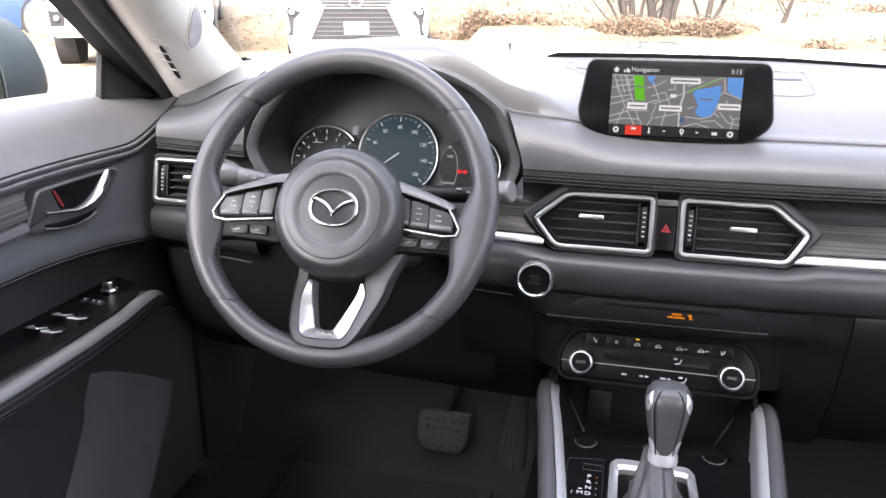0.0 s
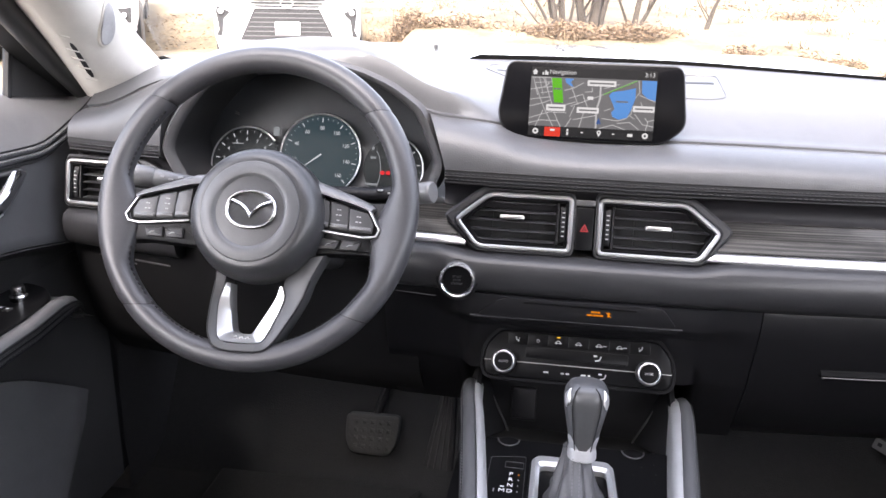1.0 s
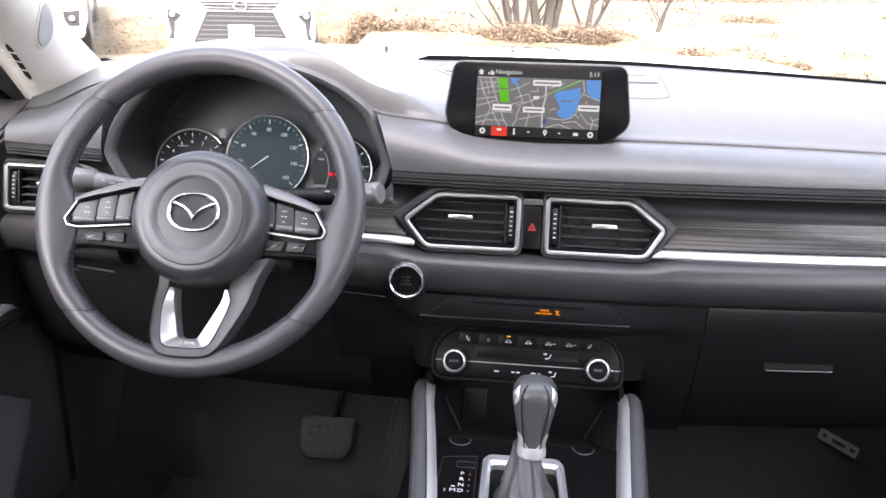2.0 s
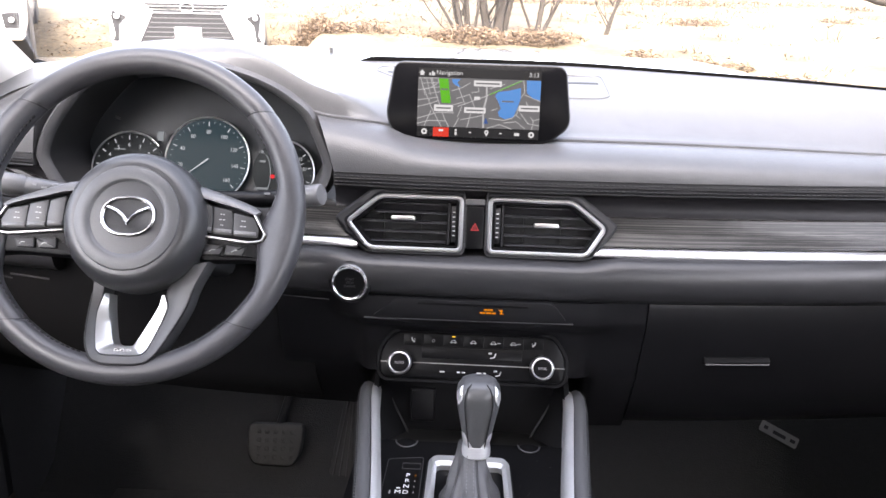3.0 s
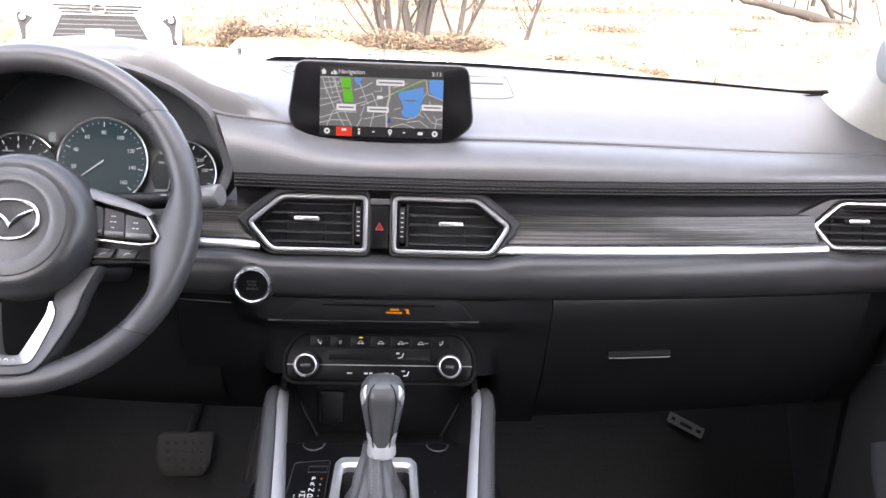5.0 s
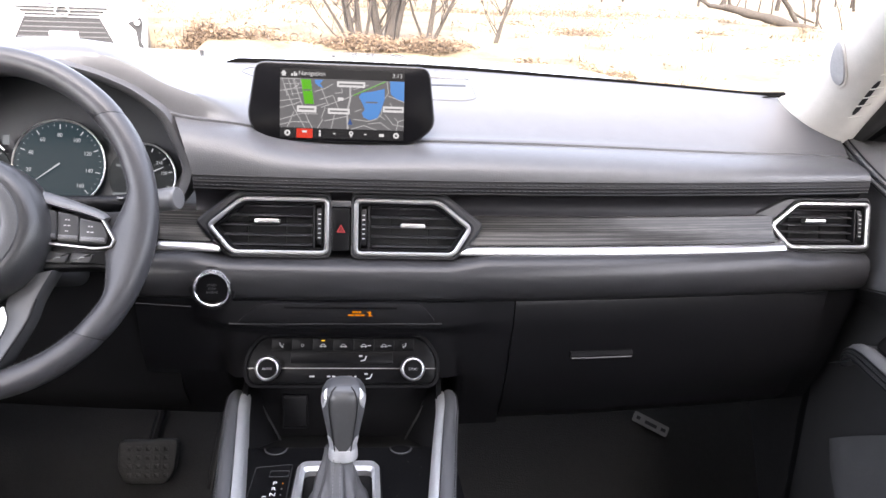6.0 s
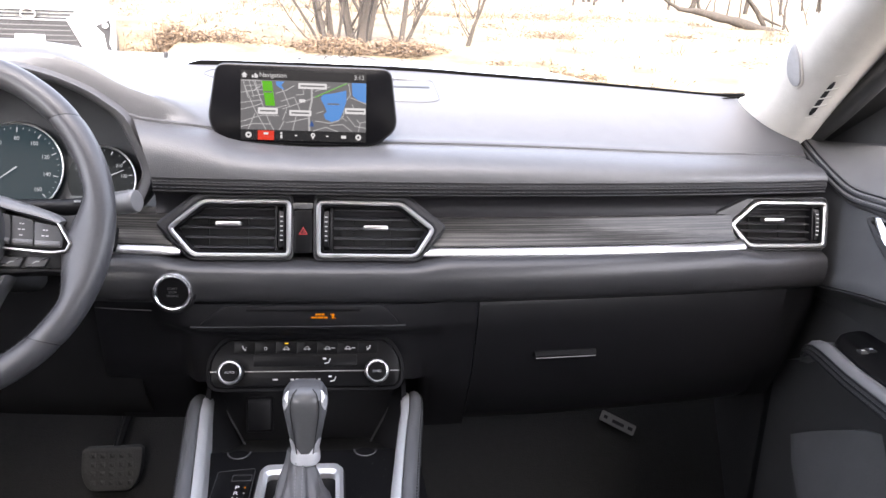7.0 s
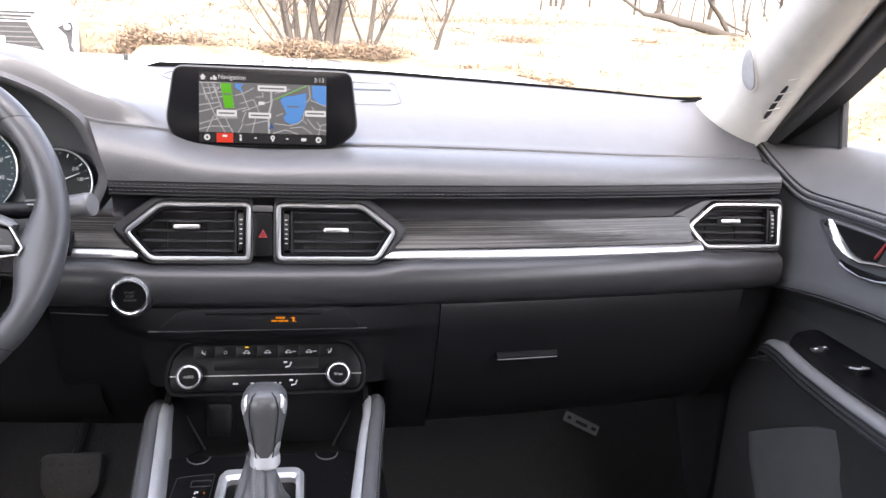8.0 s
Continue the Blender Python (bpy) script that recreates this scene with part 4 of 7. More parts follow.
for pts in ([(-0.07, 0.02), (-0.058, -0.008), (-0.045, -0.031)], [(-0.06, 0.027), (-0.042, -0.02), (-0.036, -0.031)], [(-0.0745, -0.022), (-0.05, -0.014), (-0.03, -0.014)], [(-0.0745, 0.0), (-0.05, 0.004)],
            [(-0.03, 0.026), (-0.017, -0.004)], [(-0.026, -0.006), (-0.01, 0.0), (0.005, 0.006), (0.02, 0.013), (0.05, 0.027)], [(-0.012, 0.008), (-0.005, -0.008)], [(-0.026, -0.019), (-0.021, -0.006)],
            [(0.052, 0.027), (0.054, 0.013), (0.046, 0.002), (0.046, -0.012), (0.04, -0.018), (0.03, -0.021), (0.012, -0.019)], [(-0.01, 0.011), (-0.001, 0.012), (-0.002, 0.017)], [(0.054, 0.01), (0.073, 0.003)],
            [(0.064, -0.031), (0.066, -0.021), (0.062, -0.016)], [(0.066, -0.02), (0.073, -0.018)], [(0.01, -0.031), (0.025, -0.026), (0.04, -0.031)], [(0.044, -0.014), (0.05, -0.018)],
            [(-0.0745, 0.012), (-0.06, 0.0145), (-0.052, 0.02)], [(-0.0745, -0.008), (-0.057, -0.003), (-0.05, 0.0)], [(-0.066, -0.031), (-0.058, -0.012)], [(-0.0745, -0.028), (-0.06, -0.024), (-0.04, -0.024)], [(-0.036, -0.006), (-0.02, -0.001)],
            [(-0.034, 0.012), (-0.022, 0.016), (-0.012, 0.022)], [(-0.028, 0.003), (-0.012, 0.0085)], [(-0.022, -0.022), (0.004, -0.016)], [(-0.03, -0.031), (-0.024, -0.02)], [(-0.014, -0.031), (-0.01, -0.014)],
            [(0.012, 0.016), (0.03, 0.022)], [(0.014, -0.01), (0.022, -0.007)], [(0.05, -0.012), (0.06, -0.024), (0.073, -0.026)], [(0.056, 0.002), (0.062, -0.01)], [(0.03, -0.024), (0.045, -0.022), (0.056, -0.03)]):
    road(pts, 0.0005, bm=bm)
road([(0.008, 0.023), (0.0085, 0.005), (0.005, -0.01), (0.0058, -0.031)], 0.0011, bm=bm)
tagged(part("street_grid", bm, ROAD, scr, flat=True), kind="stuff")
bm = bmesh.new()
road([(0.012, 0.009), (0.05, 0.0265)], 0.0005, 0.0017, bm)
part("green_road", bm, GREEN, scr, flat=True)
for x0, y0, x1, y1 in ((-0.0075, 0.0185, 0.026, 0.0252), (-0.0545, -0.0125, -0.0315, -0.0048), (-0.018, -0.0135, 0.008, -0.0068), (0.0475, -0.0095, 0.0725, -0.0025), (-0.0065, 0.0025, 0.0005, 0.0062)):
    part("street_label", prism(rounded(box2(x0, y0, x1, y1), 0.0008, 2), 0.001, 0.0018), WHITE, scr, flat=True)
bm = bmesh.new()
for x0, x1, y in ((-0.005, 0.0235, 0.0218), (-0.052, -0.034, -0.0087), (-0.0155, 0.0055, -0.0102), (0.05, 0.0705, -0.006), (0.027, 0.041, 0.0015), (-0.047, -0.038, 0.0135)):
    block(x0, y - 0.0009, 0.0017, x1, y + 0.0009, 0.0021, bm=bm)
tagged(part("street_name", bm, MAP, scr, flat=True), kind="stuff")
ink("position_arrow", [[(0.0055, -0.0255), (0.0115, -0.0255), (0.0085, -0.0185)]], glow("arrow blue", (0.02, 0.1, 0.35), 0.8), 0.002)
ink("menu_button", [box2(-0.0548, -0.0428, -0.0358, -0.0318)], RED)
bm = bmesh.new()
for x in (-0.0655, 0.064):
    ring(circle2(x, -0.0372, 0.0036, 14), circle2(x, -0.0372, 0.0014, 14), 0.001, 0.0018, 0.0001, bm)
prism(circle2(-0.0272, -0.0345, 0.0014, 10), 0.001, 0.0018, 0, bm), block(-0.0284, -0.0405, 0.001, -0.026, -0.0365, 0.0018, bm=bm)
ring(circle2(0.01, -0.0358, 0.0026, 12), circle2(0.01, -0.0358, 0.001, 12), 0.001, 0.0018, 0.0001, bm)
prism([(0.008, -0.0375), (0.012, -0.0375), (0.01, -0.0412)], 0.001, 0.0018, 0, bm)
block(0.0435, -0.039, 0.001, 0.0495, -0.0355, 0.0018, bm=bm)
block(-0.048, -0.0365, 0.001, -0.0425, -0.034, 0.0021, bm=bm)
for x in (-0.01, 0.027):
    block(x - 0.0015, -0.0375, 0.001, x + 0.0015, -0.036, 0.0016, bm=bm)
prism([(-0.0735, 0.0325), (-0.0665, 0.0325), (-0.07, 0.0362)], 0.001, 0.0018, 0, bm), block(-0.0722, 0.0296, 0.001, -0.0678, 0.0326, 0.0018, bm=bm)
for x, hh in ((-0.0605, 0.003), (-0.0575, 0.005), (-0.0555, 0.0035)):
    block(x - 0.001, 0.0296, 0.001, x + 0.001, 0.0296 + hh, 0.0018, bm=bm)
tagged(part("menu_icons", bm, WHITE, scr, "white menu symbols", flat=True), kind="stuff")
lettering("title_text", "Navigation", 0.0074, -0.053, 0.0331, 0.0014, WHITE, scr, "LEFT")
lettering("clock_text", "3:13", 0.0072, 0.0705, 0.0335, 0.0014, WHITE, scr, "RIGHT")

# ---- instrument binnacle ----
binnacle = thing("instrument_cluster", face(-0.356, 0.12, 1.03, 20), "dark instrument cluster with three dials under a cowl", "instrument cluster")
BI = binnacle.matrix_world.inverted()
half = [(-0.204, 1.112), (-0.19, 1.079), (-0.177, 1.044), (-0.19, 1.012), (-0.215, 0.985), (-0.30, 0.965), (-0.42, 0.965), (-0.505, 0.985), (-0.528, 1.007), (-0.546, 1.044), (-0.53, 1.078), (-0.51, 1.104),
        (-0.485, 1.132), (-0.45, 1.152), (-0.41, 1.163), (-0.36, 1.167), (-0.31, 1.162), (-0.275, 1.153), (-0.24, 1.138)]
arch = rounded(half, 0.012, 2)


def shrink(poly, k, cx=-0.36, cz=1.05):
    return [(cx + (x - cx) * k, cz + (z - cz) * k) for x, z in poly]


def cowl(poly, y, lean=0.0):
    return [BI @ Vector((x, y + lean * (z - 1.04), z)) for x, z in poly]


bm = bmesh.new()
loft(bm, [cowl(shrink(arch, 1.045), 0.075), cowl(shrink(arch, 1.04), 0.052, -0.05), cowl(shrink(arch, 1.012), 0.0445, -0.05), cowl(shrink(arch, 0.965), 0.046, -0.05), cowl(shrink(arch, 0.942), 0.052, -0.05), cowl(shrink(arch, 0.938), 0.06, -0.05)], cap=False)
part("cowl_rim", bm, PAD, binnacle, "grey padded rim", angle=60)
LINING = material("dark hood lining", (0.017, 0.017, 0.0185), 0.5, bump=0.2, bump_scale=900)
bm = bmesh.new()
loft(bm, [cowl(shrink(arch, 0.941), 0.053, -0.05), cowl(shrink(arch, 0.915), 0.085, 0.1), cowl(shrink(arch, 0.88), 0.135, 0.34)], cap=False)
part("cowl_lining", bm, LINING, binnacle, "black hood lining", angle=60)
bm = bmesh.new()
loft(bm, [cowl(shrink(arch, 0.93), 0.136, 0.36), cowl(shrink(arch, 0.93), 0.16, 0.36)])
part("face_plate", bm, material("dial slate", (0.026, 0.029, 0.034), 0.4, vary=0.1, spec=0.4), binnacle, "dull black face")
DIALGLOW = glow("dial screen", (0.045, 0.088, 0.108), 0.55)
DIALDARK = material("dial dark", (0.007, 0.009, 0.01), 0.5, spec=0.1)
MARK = glow("dial marks", (0.85, 0.9, 0.95), 0.7)


def dial(cx, cy, r, face_mat, numbers, a0, a1, minor, needle, open_from=0.0, open_to=360.0, size=0.0072, z0=0.004):
    d = part("dial", lathe([(r * 0.96, z0 - 0.003), (r * 0.96, z0), (0.0001, z0)], 48, centre=(cx, cy)), face_mat, binnacle)
    n = 60
    arcs = [radians(open_from + (open_to - open_from) * i / n) for i in range(n + 1)]
    bm = bmesh.new()
    tube([(cx + r * math.cos(a), cy + r * math.sin(a), z0 + 0.001) for a in arcs], 0.0012, 8, bm)
    part("dial_ring", bm, CHROME, d, "thin chrome ring")
    bm = bmesh.new()
    k = len(numbers)
    for i in range((k - 1) * minor + 1):
        a = radians(a0 + (a1 - a0) * i / ((k - 1) * minor))
        big = i % minor == 0
        q0, q1, w = r * (0.80 if big else 0.875), r * 0.905, 0.0006 if big else 0.00035
        c, s = math.cos(a), math.sin(a)
        prism([(cx + q0 * c + w * s, cy + q0 * s - w * c), (cx + q1 * c + w * s, cy + q1 * s - w * c), (cx + q1 * c - w * s, cy + q1 * s + w * c), (cx + q0 * c - w * s, cy + q0 * s + w * c)], z0, z0 + 0.0006, 0, bm)
    part("tick_marks", bm, MARK, d, flat=True)
    for i, t in enumerate(numbers):
        a = radians(a0 + (a1 - a0) * i / (k - 1))
        if t:
            lettering("number", t, size, cx + r * 0.66 * math.cos(a), cy + r * 0.66 * math.sin(a), z0 + 0.0005, MARK, d, squeeze=0.9)
    if needle is not None:
        a, r0, r1 = radians(needle[0]), needle[1], needle[2]
        bm = tube([(cx + r0 * math.cos(a), cy + r0 * math.sin(a), z0 + 0.003), (cx + r1 * math.cos(a), cy + r1 * math.sin(a), z0 + 0.003)], [0.0012, 0.0004], 6)
        part("needle", bm, MARK, d)
    return d


dial(0.0005, 0.0005, 0.0562, DIALGLOW, ["", "20", "40", "60", "80", "100", "120", "140", "160"], 225, -45, 4, (217, -0.002, 0.034))
dial(-0.1035, -0.016, 0.05, DIALDARK, ["", "1", "2", "3", "4", "5", "6", "7", "8"], 250, 40, 2, None, 40, 250)
dial(0.1015, -0.012, 0.042, DIALDARK, ["", "", "210", "120", ""], 100, -20, 2, (24, 0.005, 0.03), -60, 100, 0.006)
bm = bmesh.new()
tube([(0.074 + 0.011 * math.cos(a), -0.016 + 0.028 * math.sin(a), 0.004) for a in [radians(-70 + 14 * i) for i in range(11)]], 0.0006, 5, bm)
# third block imitates the teal glow between the dials; the others are marks
for x0, y0, x1, y1 in ((0.066, -0.036, 0.082, -0.033), (0.07, 0.0, 0.078, 0.003), (-0.068, 0.024, -0.06, 0.036), (0.071, 0.012, 0.075, 0.016), (-0.125, 0.01, -0.11, 0.0115)):
    block(x0, y0, 0.003, x1, y1, 0.0042, bm=bm)
tagged(part("small_marks", bm, glow("dim marks and glow", (0.5, 0.55, 0.58), 0.5), binnacle), kind="stuff")
bm = bmesh.new()
for x in (0.088, 0.096):
    prism(circle2(x, -0.0182, 0.0032, 14, 0.0028), 0.0035, 0.0046, 0, bm)
part("warning_lamp", bm, glow("red lamp", (1.0, 0.02, 0.03), 0.9), binnacle, "lit red warning lamp")
part("reset_pin", lathe([(0.0016, 0.0), (0.0016, 0.012), (0.0012, 0.0135), (0.0001, 0.0138)], 12, centre=(-0.1215, 0.052)), SATIN, binnacle)
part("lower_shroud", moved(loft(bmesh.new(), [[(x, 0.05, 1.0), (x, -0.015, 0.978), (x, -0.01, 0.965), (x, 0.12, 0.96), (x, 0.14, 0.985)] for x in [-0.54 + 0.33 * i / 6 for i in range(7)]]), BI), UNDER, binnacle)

# ---- steering wheel ----
wheel = thing("steering_wheel", face(-0.3557, -0.1196, 1.028, 27.6), "dark grey leather three-spoke steering wheel with silver trim", "steering wheel")
RIM, RIM_R = 0.1652, 0.0142


def grip(a):
    """How far the leather reaches in from the rim towards the side spokes, a in degrees."""
    out = 0.0
    for mid in (-9.0, 189.0):
        d = (a - mid + 180) % 360 - 180
        out += 0.019 * max(0.0, 1 - (d / 21.0) ** 2) ** 1.6
    return out


def rim_arc(a0, a1, n, grow=1.0, skew0=0.0, skew1=0.0):
    """Leather between two seams; skew: degrees by which a seam slants between its outer and inner end."""
    bm = bmesh.new()
    loops = []
    for i in range(n + 1):
        f_ = i / n
        mid = a0 + (a1 - a0) * f_
        end = min(1, min(f_, 1 - f_) * n * 0.5 + 0.5)
        r = RIM_R * grow * (0.93 + 0.07 * end)
        lean = skew0 * max(0, 1 - f_ * 5) + skew1 * max(0, 1 - (1 - f_) * 5)
        e = grip(mid)
        lp = []
        for k in range(20):
            b = 2 * math.pi * k / 20
            cb, sb = math.cos(b), math.sin(b)
            a = radians(mid + lean * cb)
            q = RIM + r * 0.97 * cb if cb > 0 else RIM + (r * 0.97 + e) * cb
            z = r * 1.08 * math.copysign(abs(sb) ** 0.86, sb) * (1 - 0.35 * max(0, -cb) * min(1, e / 0.015))
            lp.append((q * math.cos(a), q * math.sin(a), z))
        loops.append(lp)
    return loft(bm, loops)


SEAMS = ((40.8, -2.6), (137.4, 2.4), (225.6, -4.1), (316.5, 2.5), (400.8, -2.6))
for (a0, k0), (a1, k1), n in zip(SEAMS, SEAMS[1:], (40, 44, 40, 44)):
    part("rim", rim_arc(a0 + 0.2, a1 - 0.2, n, 1.0, k0, k1), WHEEL_LEATHER, wheel, angle=60)
part("rim_core", rim_arc(0, 360, 90, 0.95), DARK, wheel)
bm = bmesh.new()
for a0, a1 in ((140.5, 171), (203, 225), (229, 256), (290, 314), (320, 338), (9, 38)):
    q = RIM - RIM_R * 0.93
    stitches(bm, [((q - grip(a) * 0.9) * math.cos(radians(a)), (q - grip(a) * 0.9) * math.sin(radians(a)), 0.0045) for a in [a0 + (a1 - a0) * i / 24 for i in range(25)]], 0.0062, 0.0014)
tagged(part("rim_stitching", bm, DARK, wheel), kind="stuff")
# hub and airbag cover
HC = (0.0092, -0.0135)
bm = lathe([(0.05, -0.05), (0.066, -0.03), (0.0725, -0.004), (0.0722, 0.014), (0.069, 0.0265), (0.0635, 0.0345), (0.058, 0.0375), (0.0553, 0.0378)], 72, centre=HC)
part("hub", bm, HUB, wheel, "dark grey hub", angle=60)
part("airbag_cover", lathe([(0.0532, 0.026), (0.0532, 0.0376), (0.0522, 0.0394), (0.047, 0.0408), (0.0405, 0.0412), (0.0385, 0.0405), (0.0365, 0.0375), (0.0335, 0.036), (0.02, 0.0368), (0.0001, 0.0372)], 72, centre=HC), COVER, wheel, "soft grey airbag cover", angle=40)
part("cover_gap", lathe([(0.0555, 0.026), (0.0555, 0.0345), (0.0533, 0.0345), (0.0533, 0.026)], 64, centre=HC), DARK, wheel)
part("cover_line", lathe([(0.0541, 0.03), (0.0541, 0.0366), (0.0535, 0.0372), (0.0533, 0.03)], 72, centre=HC), STRIP, wheel, "thin satin line")
# emblem: oval ring and two spread wings
EC = (0.0106, -0.0122)
em = bmesh.new()
ov = [(EC[0] + 0.0275 * math.copysign(abs(math.cos(a)) ** 0.86, math.cos(a)), EC[1] + 0.0208 * math.copysign(abs(math.sin(a)) ** 0.9, math.sin(a))) for a in [2 * math.pi * i / 56 for i in range(56)]]
ring(ov, inset(ov, 0.0038), 0.037, 0.0418, 0.0013, em)
emb = part("emblem", em, BRIGHT, wheel, "bright chrome oval badge")
bm = bmesh.new()
for s in (-1, 1):
    wing_top = [(0.0, -0.0035), (0.004, 0.0015), (0.010, 0.0062), (0.017, 0.0092), (0.0225, 0.0112), (0.0252, 0.0085)]
    wing_low = [(0.0, -0.0092), (0.0048, -0.0032), (0.0105, 0.0018), (0.0168, 0.0048), (0.0215, 0.0062), (0.0255, 0.0035)]
    loops = []
    for (x0, y0), (x1, y1) in zip(wing_top, wing_low):
        xm, ym = (x0 + x1) / 2, (y0 + y1) / 2
        loops.append([(EC[0] + s * x, EC[1] + y, z) for x, y, z in ((x0, y0, 0.037), (x0, y0, 0.0398), (xm, ym, 0.0412), (x1, y1, 0.0398), (x1, y1, 0.037))])
    loft(bm, loops)
part("badge_wing", bm, BRIGHT, emb, angle=30)
part("badge_ground", prism(inset(ov, 0.003), 0.0355, 0.0378), COVER, emb)
# side spokes with switches
for s in (-1, 1):
    def flip(rows):
        rows = [(s * x, y) for x, y in rows]
        return rows[::-1] if s > 0 else rows

    sp = [(0.05, -0.047), (0.06, -0.05), (0.122, -0.047), (0.146, -0.05), (0.15, 0.012), (0.128, 0.01), (0.068, 0.027), (0.05, 0.024)]
    part("spoke", prism(rounded(flip(sp[::-1]), 0.006, 3), -0.02, 0.001, 0.005), DARK, wheel)
    top, low = [(0.052, 0.031), (0.07, 0.0285), (0.092, 0.0215), (0.112, 0.0145), (0.1275, 0.0085), (0.134, 0.0035)], [(0.05, 0.0185), (0.07, 0.0162), (0.09, 0.0105), (0.108, 0.0062), (0.121, 0.0022), (0.1305, -0.0015)]
    loops = []
    for (x0, y0), (x1, y1) in zip(top, low):
        loops.append([(s * x0, y0 + 0.002, -0.012), (s * x0, y0, 0.002), (s * (x0 * 0.7 + x1 * 0.3), y0 * 0.7 + y1 * 0.3, 0.0095), (s * (x0 * 0.35 + x1 * 0.65), y0 * 0.35 + y1 * 0.65, 0.0128), (s * x1, y1, 0.0132), (s * x1, y1, 0.0)])
    part("spoke_cap", loft(bmesh.new(), loops), CAP, wheel, "satin grey cap", angle=50)
    vtrim = [(0.1275, 0.0045), (0.1425, -0.0205), (0.1385, -0.0282), (0.1245, -0.0302), (0.068, -0.0245), (0.068, -0.0225), (0.1245, -0.0281), (0.1368, -0.0265), (0.14, -0.0205), (0.1255, 0.0035)]
    part("spoke_trim", prism(rounded(flip(vtrim), 0.0006, 2), 0.0, 0.0112, 0.0006), STRIP, wheel, "satin chrome outline")
    swp = [(0.064, 0.0145), (0.12, -0.0005), (0.1262, 0.0028), (0.1395, -0.0205), (0.1365, -0.0262), (0.064, -0.0222)]
    pad = part("switch_pad", prism(rounded(flip(swp), 0.002, 2), 0.0, 0.0072, 0.0015), PIANO, wheel, "black switch panel")
    for x0, x1, yt, yb in ((0.0685, 0.0845, 0.0118, -0.0205), (0.086, 0.1055, 0.0075, -0.0222), (0.107, 0.1285, 0.0012, -0.0238)):
        tip = 0.0055 if x1 > 0.12 else 0.0018
        key = [(x0, yt), (x1, yt - 0.0045), (x1 + tip, (yt + yb) / 2 - 0.004), (x1 + tip * 0.8, yb), (x0 + 0.001, yb + 0.0012)]
        bm = prism(rounded(flip(key), 0.0014, 2), 0.005, 0.0098, 0.001)
        kb = part("key", bm, KEY, pad)
        # bright lower lip of the key
        lip = [(x0 + 0.0015, yb + 0.0065), (x1 + tip * 0.6, yb + 0.0055), (x1 + tip * 0.7, yb + 0.0012), (x0 + 0.002, yb + 0.0022)]
        part("key_lip", prism(rounded(flip(lip), 0.001, 2), 0.008, 0.0108, 0.0012), CAP, kb)
        if x0 > 0.08:
            bm = bmesh.new()
            xm = s * (x0 + x1) / 2
            for q, w in ((0, 0.0022), (1, 0.0031), (2, 0.0014)):
                ym = yt - 0.0085 - q * 0.0056
                block(xm - w, ym - 0.0005, 0.0095, xm - w * 0.2, ym + 0.0006, 0.0102, bm=bm)
                block(xm + w * 0.15, ym - 0.0007, 0.0095, xm + w, ym + 0.0004, 0.0102, bm=bm)
            part("key_mark", bm, ICON, kb)
    for x0, x1 in ((0.0765, 0.0985), (0.0998, 0.1215)):
        low_key = [(x0, -0.0312), (x1, -0.0328), (x1 - 0.004, -0.0425), (x0 - 0.001, -0.0428)]
        kb = part("lower_key", prism(rounded(flip(low_key), 0.0018, 3), -0.008, 0.0052, 0.0022), KEY, wheel)
        xm = s * (x0 + x1) / 2
        bm = bmesh.new()
        tube([(xm - 0.0042, -0.0392, 0.0052), (xm - 0.0012, -0.0372, 0.0052), (xm + 0.0022, -0.0372, 0.0052)], 0.0006, 5, bm)
        part("key_mark", bm, ICON, kb)
    part("lower_key_base", prism(rounded(flip([(0.074, -0.03), (0.124, -0.033), (0.119, -0.0468), (0.073, -0.0465)]), 0.003, 3), -0.012, -0.002, 0.002), DARK, wheel)
# lower spoke: silver V round an opening
TRV = [(-0.0195, -0.0865), (-0.0262, -0.1075), (-0.0218, -0.1425), (-0.0135, -0.1492), (0.0262, -0.1485), (0.0328, -0.1415), (0.0478, -0.0995), (0.0418, -0.086)]
INV = [(-0.0165, -0.0865), (-0.0142, -0.1075), (-0.0085, -0.1365), (-0.0035, -0.1388), (0.0128, -0.1388), (0.0165, -0.1365), (0.0362, -0.0995), (0.0392, -0.0865)]


def soften(rows, rounds=2):
    """Cut the corners of a line of points, keeping its ends."""
    for _ in range(rounds):
        out = [rows[0]]
        for p, q in zip(rows, rows[1:]):
            out += [tuple(u * 0.8 + w * 0.2 for u, w in zip(p, q)), tuple(u * 0.2 + w * 0.8 for u, w in zip(p, q))]
        rows = out + [rows[-1]]
    return rows


def band(a, b, za, zb, lo, bm):
    """A solid open band between two edge lines."""
    rows = soften([(*p, *q, u, w) for p, q, u, w in zip(a, b, za, zb)])
    n = len(rows)
    a, b, za, zb = [r[:2] for r in rows], [r[2:4] for r in rows], [r[4] for r in rows], [r[5] for r in rows]
    return loft(bm, [[(*a[i], lo), (*a[i], za[i] - 0.002), (a[i][0] * 0.95 + b[i][0] * 0.05, a[i][1] * 0.95 + b[i][1] * 0.05, za[i]), (a[i][0] * 0.1 + b[i][0] * 0.9, a[i][1] * 0.1 + b[i][1] * 0.9, zb[i]), (*b[i], zb[i] - 0.002), (*b[i], lo)] for i in range(n)])


